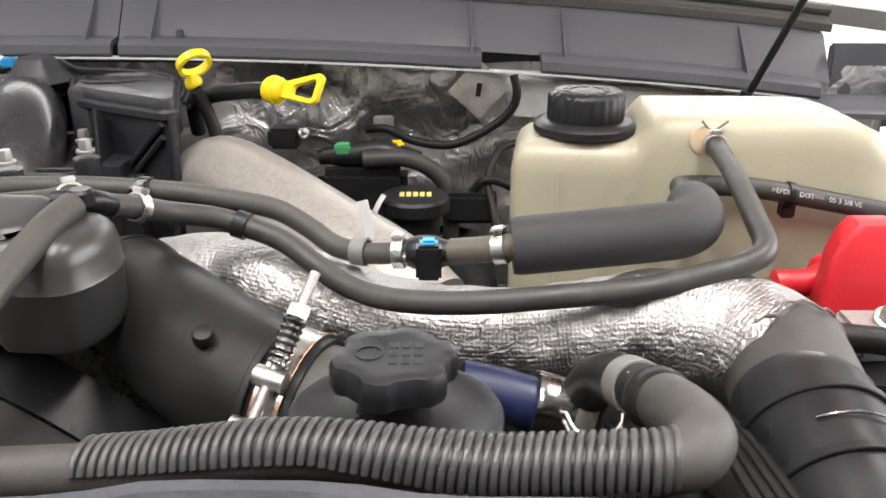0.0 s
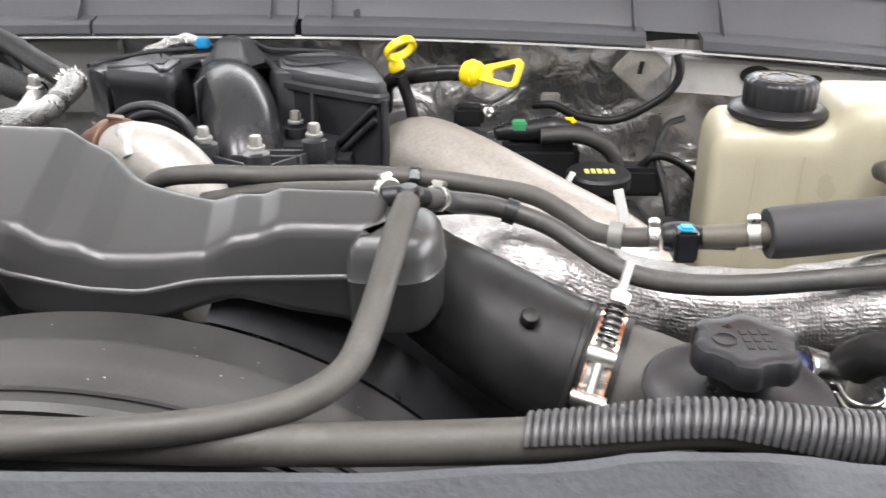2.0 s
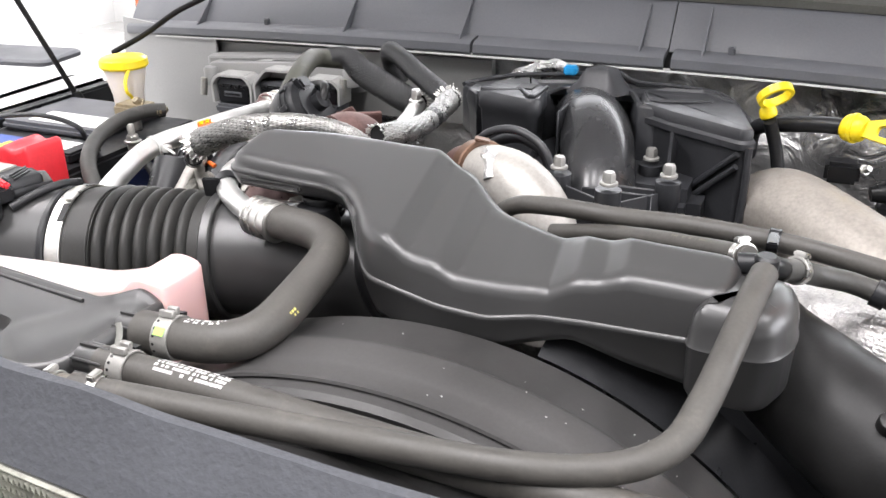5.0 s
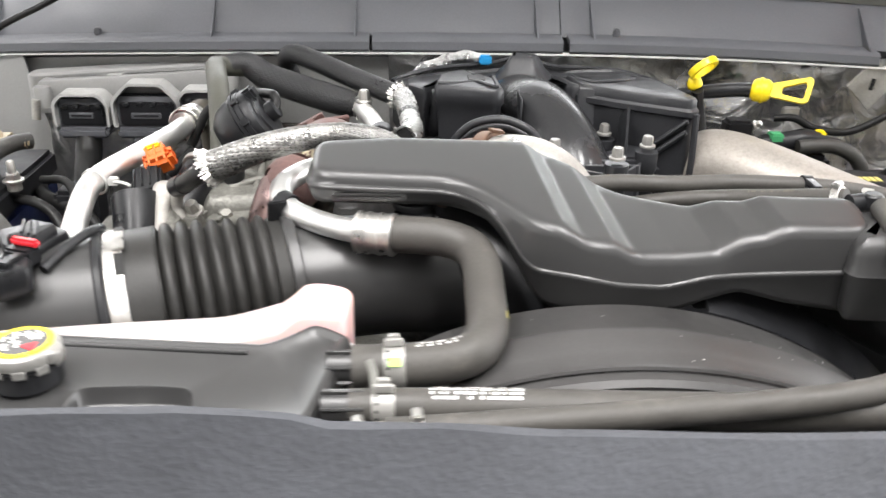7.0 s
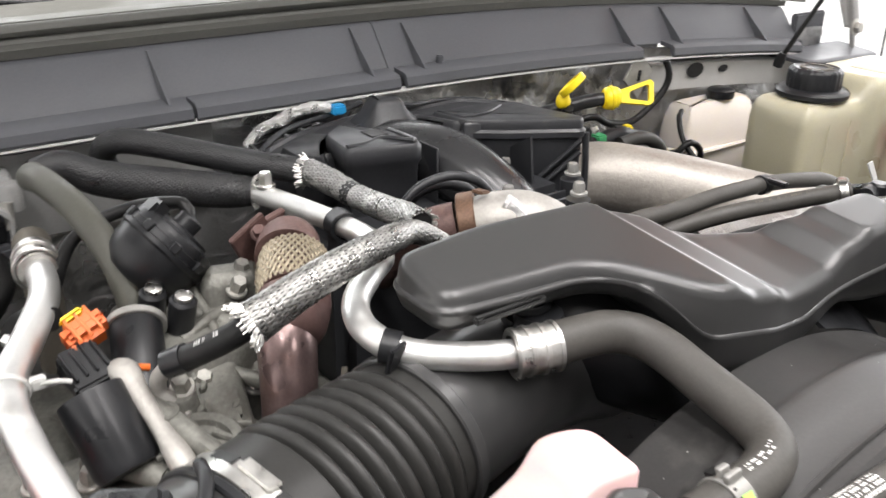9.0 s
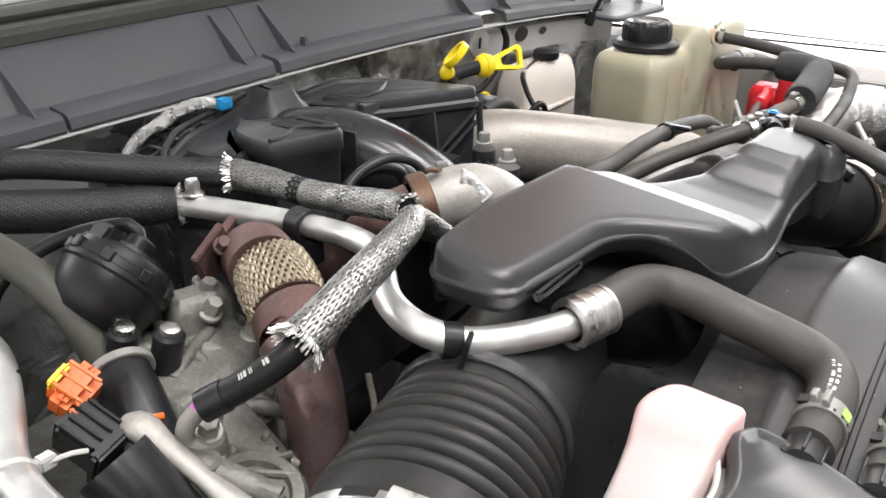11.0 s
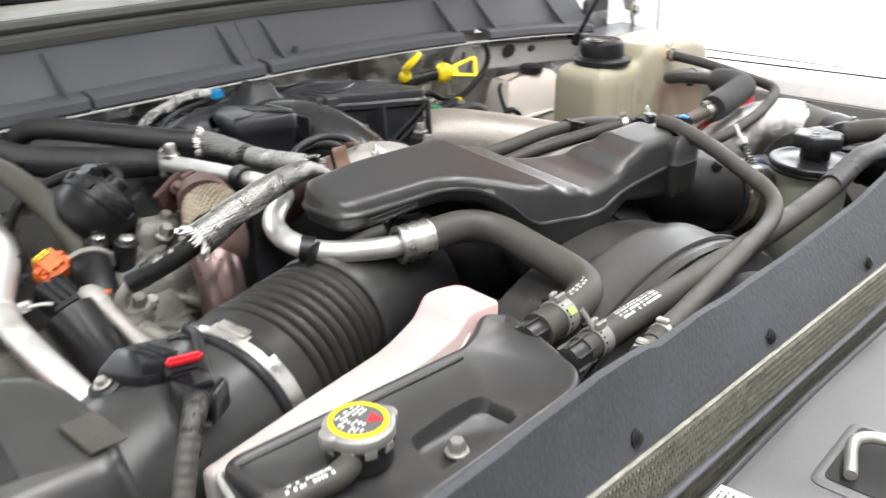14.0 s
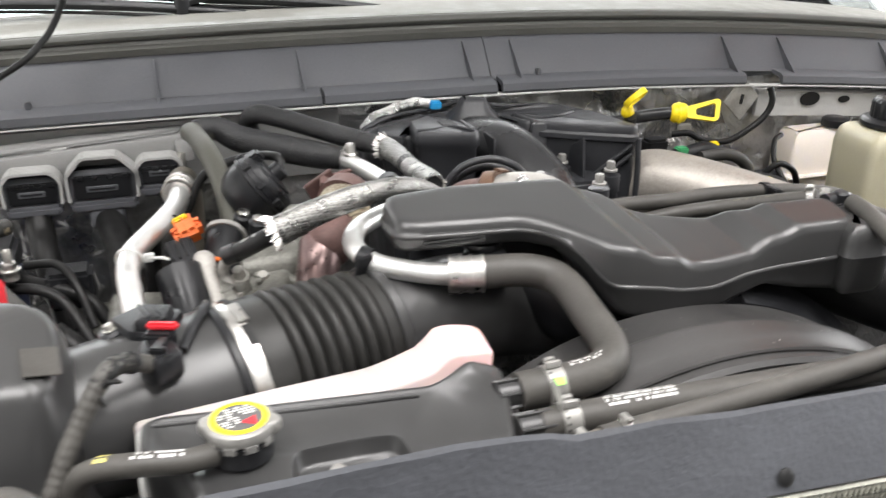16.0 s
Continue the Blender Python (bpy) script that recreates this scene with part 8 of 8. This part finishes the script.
# ---- refrigerant pipe at the left ----
AC = [(-0.8425, 0.870, 1.239), (-0.845, 0.850, 1.239), (-0.849, 0.820, 1.2395), (-0.858, 0.789, 1.2390), (-0.879, 0.748, 1.234), (-0.897, 0.716, 1.2290), (-0.9035, 0.688, 1.2235), (-0.902, 0.650, 1.212), (-0.897, 0.605, 1.196), (-0.889, 0.55, 1.17), (-0.885, 0.52, 1.13)]
ac = thing("refrigerant_pipe", (-0.89, 0.68, 1.1), "bent bare aluminium refrigerant pipe", "metal pipe")
part("pipe", tube(AC, 0.0114, 22), ALU, ac)
part("crimp", tube([(-0.8465, 0.850, 1.239, 0.0150), (-0.845, 0.862, 1.239, 0.0165), (-0.842, 0.884, 1.2395, 0.0168)], n=26), STEEL, ac, "shiny crimped fitting")
part("crimp_ring", hoop(0.0165, 0.0192, 0.005, (-0.8455, 0.857, 1.239), (-0.15, -0.98, 0), 26), STEEL, ac)
part("crimp_ring", hoop(0.0165, 0.0185, 0.004, (-0.8435, 0.873, 1.2393), (-0.15, -0.98, 0), 26), STEEL, ac)
part("rubber_end", tube([(-0.842, 0.882, 1.2395), (-0.838, 0.908, 1.2385), (-0.835, 0.926, 1.228), (-0.832, 0.936, 1.20), (-0.83, 0.94, 1.1)], 0.0160, 22), TANRUB, ac, "browned rubber end")
part("tie", hoop(0.0125, 0.0142, 0.004, (-0.9015, 0.705, 1.225), (-0.3, -0.95, -0.15), 22), WHITEPL, ac, "white cable tie")
part("tie_head", block(-0.888, -0.878, 0.700, 0.708, 1.222, 1.230, 0.001), WHITEPL, ac)
part("tie_tail", tube([(-0.886, 0.703, 1.226), (-0.872, 0.697, 1.227), (-0.864, 0.694, 1.225)], 0.0016, 6), WHITEPL, ac)
ac2 = thing("refrigerant_fitting", (-0.86, 0.81, 1.2), "short bright pipe fitting below the refrigerant pipe", "pipe fitting")
part("fitting", tube([(-0.852, 0.822, 1.228), (-0.868, 0.812, 1.218), (-0.885, 0.802, 1.206)], 0.0075, 16), ALU, ac2)
part("collar", hoop(0.0075, 0.010, 0.005, (-0.868, 0.812, 1.218), (-0.7, -0.4, -0.5), 20), STEEL, ac2)

# ---- control module on the firewall ----
pc = thing("engine_control_module", (-0.95, 1.03, 1.15), "grey engine control module with three black plugs and white lever locks", "control module")
lean = lambda z: (lambda x, y: z + 0.075 * (x + 0.95))
part("tray", moulded(rounded([(-1.110, 1.072), (-0.826, 1.068), (-0.822, 1.100), (-1.110, 1.108)], 0.012), [(0, lean(1.200)), (0, lean(1.252)), (0.002, lean(1.2545)), (0.005, lean(1.255))]), GREYPAINT, pc, "dusty grey mounting tray")
part("case", moulded(rounded([(-1.086, 1.046), (-0.822, 1.042), (-0.820, 1.080), (-1.086, 1.082)], 0.008), [(0.002, lean(1.214)), (0, lean(1.217)), (0, lean(1.2445)), (0.002, lean(1.2490)), (0.007, lean(1.2505)), (0.011, lean(1.2490)), (0.016, lean(1.2490))]), GREYPAINT, pc)
part("case_label", block(-0.0105, 0.0105, -0.0052, 0.0052, 0, 0.0006, 0, m=pose(-0.985, 1.062, 1.2468, 0, -4.3, 0)), GREYPL, pc, "small pale label")
for x, y in ((-1.078, 1.044), (-0.828, 1.040)):
    z = 1.217 + 0.075 * (x + 0.95)
    b = part("mount_lug", lathe([(0.012, 0), (0.012, 0.024), (0.010, 0.027), (0.004, 0.028)], (x, y, z), (0, 0, 1), 20), GREYPAINT, pc)
    part("bolt", tube([(x - 0.006, y - 0.012, z + 0.012), (x - 0.008, y - 0.016, z - 0.014)], 0.0055, 14), DULLSTEEL, b)
for x, w, top, shoulder, foot, flat in ((-1.021, 0.0335, 1.232, 1.220, 1.176, 0.76), (-0.936, 0.0415, 1.246, 1.224, 1.176, 0.55), (-0.8635, 0.0275, 1.2385, 1.2285, 1.190, 0.76)):
    c = part("plug", moulded(rounded([(x - w, 1.022), (x + w, 1.022), (x + w, 1.046), (x - w, 1.046)], 0.005), [(0.004, foot), (0, foot + 0.004), (0, shoulder - 0.004), (0.004, shoulder + 0.002), (0.010, shoulder + 0.003)]), GREYBLACK, pc, "black multi-pin plug")
    part("plug_face", block(x - w * 0.86, x + w * 0.86, 1.0175, 1.023, foot + 0.012, shoulder - 0.004, 0.002), BLACK, c)
    part("plug_slot", block(x - w * 0.5, x + w * 0.45, 1.0160, 1.019, foot + 0.022, foot + 0.030, 0.0008, 1), GREYBLACK, c)
    part("plug_slot", block(x - w * 0.42, x + w * 0.37, 1.0155, 1.0175, foot + 0.0245, foot + 0.0275, 0.0004, 1), BLACK, c)
    for k in (-0.62, -0.2, 0.24, 0.66):
        part("plug_latch", block(x + k * w - 0.004, x + k * w + 0.004, 1.0150, 1.020, shoulder - 0.009, shoulder - 0.003, 0.001, 1), BLACK, c)
    part("plug_skirt", block(x - w * 0.98, x + w * 0.98, 1.010, 1.036, foot - 0.004, foot + 0.010, 0.004), GREYBLACK, c)
    bow = rounded([(-w - 0.0025, foot + 0.012, 0.001), (-w - 0.0035, shoulder, 0.008), (-w * flat, top, 0.006), (w * flat, top, 0.006), (w + 0.0035, shoulder, 0.008), (w + 0.0025, foot + 0.012, 0.001)], 0.006, 5)
    arch, loops = bmesh.new(), []
    for inset, y in ((0, 1.012), (0, 1.046), (0.0032, 1.046), (0.0032, 1.012)):
        loops.append([arch.verts.new((x + q.x * (1 - inset / w), y, q.y - inset * max(0, min(1, (q.y - shoulder + 0.008) / 0.012)))) for q in bow])
    k = len(bow)
    for a, b in zip(loops, loops[1:] + loops[:1]):
        for i in range(k - 1):
            arch.faces.new((a[i], a[i + 1], b[i + 1], b[i]))
    for i in (0, k - 1):
        arch.faces.new([q[i] for q in loops])
    part("lever_lock", arch, GREYPL, c, "pale grey lever lock")
    for k in range(5):
        part("lever_rib", block(x - w * flat * 0.92, x + w * flat * 0.92, 1.0135 + 0.0062 * k, 1.0160 + 0.0062 * k, top - 0.0008, top + 0.0009, 0.0005, 1), GREYPL, c)
part("cable_boot", moulded(rounded([(-0.958, 1.012), (-0.913, 1.012), (-0.913, 1.044), (-0.958, 1.044)], 0.008), [(0.004, 1.148), (0, 1.152), (0, 1.172), (0.002, 1.175)]), GREYBLACK, pc, "black cable outlet")
part("harness", tube([(-0.935, 1.030, 1.158), (-0.930, 1.000, 1.152), (-0.921, 0.950, 1.143), (-0.916, 0.894, 1.131), (-0.913, 0.80, 1.11), (-0.912, 0.70, 1.07)], 0.0195, 20, lumpy=0.06), DARKRUB, pc)
part("harness", tube([(-0.862, 1.028, 1.190), (-0.856, 1.008, 1.186), (-0.858, 0.985, 1.174), (-0.874, 0.970, 1.158), (-0.90, 0.965, 1.14)], 0.0115, 18, lumpy=0.05), DARKRUB, pc)
part("harness", tube([(-1.02, 1.028, 1.172), (-1.018, 1.010, 1.15), (-1.01, 0.97, 1.12), (-0.99, 0.92, 1.05)], 0.017, 18, lumpy=0.06), DARKRUB, pc)
ld = thing("left_harness", (-1.0, 0.8, 1.0), "bundle of black cable looms below the control module", "wiring harness")
part("loom", tube([(-1.06, 0.95, 1.14), (-1.02, 0.86, 1.15), (-0.96, 0.82, 1.14), (-0.93, 0.80, 1.10)], 0.008, 12), DARKRUB, ld)
part("loom", tube([(-1.03, 0.81, 1.165), (-1.0, 0.79, 1.168), (-0.975, 0.775, 1.155), (-0.95, 0.74, 1.12)], 0.006, 12), DARKRUB, ld)
part("loom", tube([(-1.02, 0.86, 1.17), (-0.985, 0.84, 1.175), (-0.965, 0.81, 1.16), (-0.95, 0.78, 1.12)], 0.005, 12), DARKRUB, ld)
part("loom", tube([(-0.985, 0.72, 1.15), (-0.955, 0.70, 1.12), (-0.94, 0.69, 1.05)], 0.014, 14), DARKRUB, ld)
part("loom_tag", block(-0.945, -0.925, 0.605, 0.612, 1.12, 1.165, 0.002), LABEL, ld, "white paper tag")
part("relay", block(-1.0, -0.95, 0.83, 0.87, 1.12, 1.165, 0.005), BLACK, ld)

# ---- battery corner ----
bt2 = thing("battery", (-1.16, 0.8, 0.95), "blue truck battery with a dark cover and printed label", "battery")
part("case", block(-1.27, -1.035, 0.67, 0.94, 0.97, 1.15, 0.006), NAVY, bt2)
part("lid", block(-1.272, -1.032, 0.668, 0.942, 1.15, 1.182, 0.006), BLACK, bt2)
part("cover", block(-1.265, -1.09, 0.80, 0.94, 1.182, 1.196, 0.005), GREYBLACK, bt2, "grey cover plate")
part("label", block(-1.225, -1.10, 0.815, 0.86, 1.1962, 1.1968, 0), LABEL, bt2)
bl = part("brand_label", block(-1.245, -1.08, 0.69, 0.78, 1.1822, 1.1828, 0), mat("blue_label", (0.03, 0.07, 0.28), 0.4, bump=0), bt2, "blue battery label")
bm = bmesh.new()
for i in range(6):
    block(-1.205 + i * 0.019, -1.191 + i * 0.019, 0.735, 0.76, 1.1829, 1.1833, 0, bm=bm)
part("label_print", bm, YELLOW, bl)
part("handle", tube([(-1.25, 0.72, 1.185), (-1.22, 0.735, 1.215), (-1.15, 0.76, 1.225), (-1.10, 0.78, 1.21), (-1.09, 0.785, 1.185)], 0.005, 10, squash=0.6), BLACK, bt2)
t = part("terminal_clamp", block(-1.102, -1.050, 0.850, 0.886, 1.203, 1.221, 0.004), BRASS, bt2, "corroded brass terminal clamp")
part("clamp_tail", block(-1.054, -1.030, 0.862, 0.884, 1.207, 1.218, 0.003), BRASS, t)
part("post", lathe([(0.011, 0), (0.010, 0.022), (0.008, 0.024)], (-1.084, 0.868, 1.18), (0, 0, 1), 20), DULLSTEEL, t)
part("nut", hexhead((-1.066, 0.866, 1.221), (-0.1, -0.6, 0.8), 0.0055, 0.008), BRASS, t)
st = part("stud_post", lathe([(0.008, 0), (0.008, 0.012), (0.0045, 0.013), (0.0045, 0.032), (0.003, 0.034)], (-1.026, 0.801, 1.180), (0, 0, 1), 18), DULLSTEEL, bt2, "bright threaded stud")
part("nut", hexhead((-1.026, 0.801, 1.190), (0, 0, 1), 0.0075, 0.008), STEEL, st)
bm = bmesh.new()
for i in range(3):
    for j in range(2):
        block(-1.105 + i * 0.013, -1.094 + i * 0.013, 0.728 + j * 0.016, 0.741 + j * 0.016, 1.1958, 1.1964, 0, bm=bm)
tagp = part("warning_plate", block(-1.125, -1.05, 0.715, 0.77, 1.182, 1.1958, 0.003), BLACK, bt2, "black plate with white warning squares")
part("label_print", bm, WHITEMARK, tagp)
cbl = thing("battery_cable", (-1.03, 0.75, 1.1), "thick black taped battery cable", "cable")
part("cable", tube([(-1.034, 0.878, 1.212), (-1.045, 0.862, 1.214), (-1.055, 0.83, 1.213), (-1.054, 0.794, 1.2095), (-1.040, 0.75, 1.203), (-1.015, 0.71, 1.19), (-0.98, 0.68, 1.16), (-0.97, 0.66, 1.10)], 0.0098, 18, lumpy=0.06), DUSTRUB, cbl)
rbl = thing("terminal_boot", (-1.06, 0.63, 1.14), "red rubber cover over the battery terminal", "terminal boot")
crest = lambda d: (lambda x, y: float(np.interp(x, (-1.15, -1.075, -1.052, -1.046, -1.036, -1.016, -1.0), (1.198, 1.216, 1.2345, 1.2345, 1.2290, 1.2360, 1.2355))) - d)
part("cover", moulded(finer(rounded([(-1.15, 0.622), (-1.012, 0.622), (-1.010, 0.676), (-1.15, 0.682)], 0.007), 0.006), [(-0.002, 1.13), (0, 1.15), (0.0, crest(0.006)), (0.0015, crest(0.002)), (0.004, crest(0))], fill=1), RED, rbl)
fu = thing("fuse_block", (-1.0, 0.58, 1.15), "small black fuse block with a bright screw", "fuse block")
part("block", block(-1.05, -0.975, 0.555, 0.595, 1.15, 1.228, 0.004), BLACK, fu)
part("screw", hexhead((-1.01, 0.575, 1.228), (0, 0, 1), 0.006, 0.009), STEEL, fu)
part("link", block(-1.03, -0.99, 0.56, 0.59, 1.226, 1.230, 0.001), DULLSTEEL, fu)
wn = thing("washer_filler", (-1.148, 0.928, 1.1), "white washer filler neck with a yellow cap and strap", "washer filler")
part("neck", lathe([(0.020, 0), (0.020, 0.05), (0.022, 0.10), (0.030, 0.135), (0.030, 0.142)], (-1.147, 0.933, 1.112), (0, 0, 1), 32), MILK, wn)
part("cap", lathe([(0.033, 0), (0.035, 0.003), (0.034, 0.012), (0.030, 0.015), (0.010, 0.016)], (-1.147, 0.933, 1.252), (0, 0, 1), 40), YELLOW, wn, "yellow snap cap")
part("strap", tube([(-1.122, 0.918, 1.258), (-1.120, 0.903, 1.24), (-1.116, 0.898, 1.225), (-1.118, 0.908, 1.215), (-1.125, 0.913, 1.195)], 0.0025, 8, 0.004), YELLOW, wn)
ip = thing("inner_panel", (-1.28, 0.6, 0.9), "black plastic side panel with square openings", "side panel")
part("panel", block(-1.300, -1.276, 0.35, 1.05, 0.9, 1.195, 0.004), BLACK, ip)
for y in (0.72, 0.82, 0.92):
    part("opening", block(-1.2765, -1.2745, y - 0.03, y + 0.03, 1.13, 1.18, 0.004), GREYPL, ip)

# ---- bonnet struts, hinges and cowl ends ----
for x, y, z, dx, dy in ((0.345, 0.985, 1.245, 0.23, -0.30), (-1.270, 0.952, 1.190, -0.05, -0.34)):
    s = thing("bonnet_strut", (x, y, z), "thin black rod holding the bonnet up", "bonnet strut", group="bonnet rods")
    k = 0.97 if x > 0 else 1.37
    part("rod", tube([(x, y, z), (x + dx * k * 0.5, y + dy * k * 0.5, z + 0.4 * k), (x + dx * k, y + dy * k, z + 0.8 * k)], 0.0042, 10, 0.05), DARKRUB, s)
    part("ball_socket", lathe([(0.008, -0.012), (0.009, 0), (0.006, 0.012)], (x, y, z), (0, -0.3, 1), 16), BLACK, s)
s = thing("aerial", (0.66, 0.98, 1.18), "thin black radio aerial on the wing", "aerial")
part("mast", tube([(0.66, 0.98, 1.18), (0.665, 0.985, 1.5), (0.67, 0.99, 1.9)], 0.0022, 8, 0.1), DARKRUB, s)
part("base", lathe([(0.014, 0), (0.011, 0.02), (0.005, 0.03)], (0.66, 0.98, 1.183), (0, 0, 1), 20), BLACK, s)
for sx, x0 in ((1, 0.46), (-1, -1.40)):
    e = thing("cowl_end", (x0, 1.0, 1.2), "dark plastic end flap of the cowl beside the hinge", "cowl flap", group="cowl ends")
    part("flap", moulded(rounded([(x0 - sx * 0.07, 0.955), (x0 + sx * 0.10, 0.93), (x0 + sx * 0.15, 1.04), (x0 - sx * 0.05, 1.06)][::sx], 0.02), [(0, 1.232), (0, 1.238), (0.004, 1.241), (0.01, 1.241)]), GREYBLACK, e)
    if sx > 0:
        part("side_wall", block(min(x0, x0 + sx * 0.09), max(x0, x0 + sx * 0.09), 1.04, 1.052, 1.20, 1.30, 0.003), GREYBLACK, e)
    h = part("hinge", block(-0.03, 0.03, -0.004, 0.004, -0.03, 0.09, 0.004, m=pose(x0 + sx * 0.125, 1.0, 1.25, -12, sx * 14, sx * 25)), GREYPAINT, e, "grey painted steel bonnet hinge")
    part("arm", tube([(x0 + sx * 0.115, 1.0, 1.275, 0.016), (x0 + sx * 0.13, 1.03, 1.34, 0.02), (x0 + sx * 0.17, 1.06, 1.42, 0.018), (x0 + sx * 0.22, 1.02, 1.52, 0.016)], n=14, squash=0.5), GREYPAINT, h)
    part("pivot", hexhead((x0 + sx * 0.11, 0.992, 1.275), (0, -1, 0.1), 0.010, 0.010), DULLSTEEL, h)
ws = thing("washer_hose", (-1.1, 1.1, 1.35), "thin black washer hose at the windscreen foot", "hose")
part("hose", tube([(-1.20, 0.97, 1.262), (-1.15, 0.985, 1.288), (-1.095, 1.00, 1.3225), (-1.050, 1.015, 1.344), (-1.0042, 1.0289, 1.3685), (-0.984, 1.043, 1.386), (-0.9704, 1.055, 1.4006), (-0.958, 1.062, 1.422), (-0.951, 1.065, 1.440), (-0.945, 1.07, 1.50)], 0.0042, 10), DARKRUB, ws)
dp = thing("display_carton", (-6.2, 6.2, 0), "printed dark product carton on the showroom floor", "carton")
part("carton", block(-6.30, -5.85, 6.55, 6.95, 0, 0.42, 0.01), mat("printed_carton", (0.12, 0.06, 0.03), 0.5, var=0.9, scale=6, bump=0), dp)
for i in range(4):
    part("printed_panel", block(-6.28 + i * 0.105, -6.20 + i * 0.105, 6.544, 6.5495, 0.10 + 0.05 * (i % 2), 0.36, 0), (ORANGE, YELLOW, GREEN, ORANGE)[i], dp)
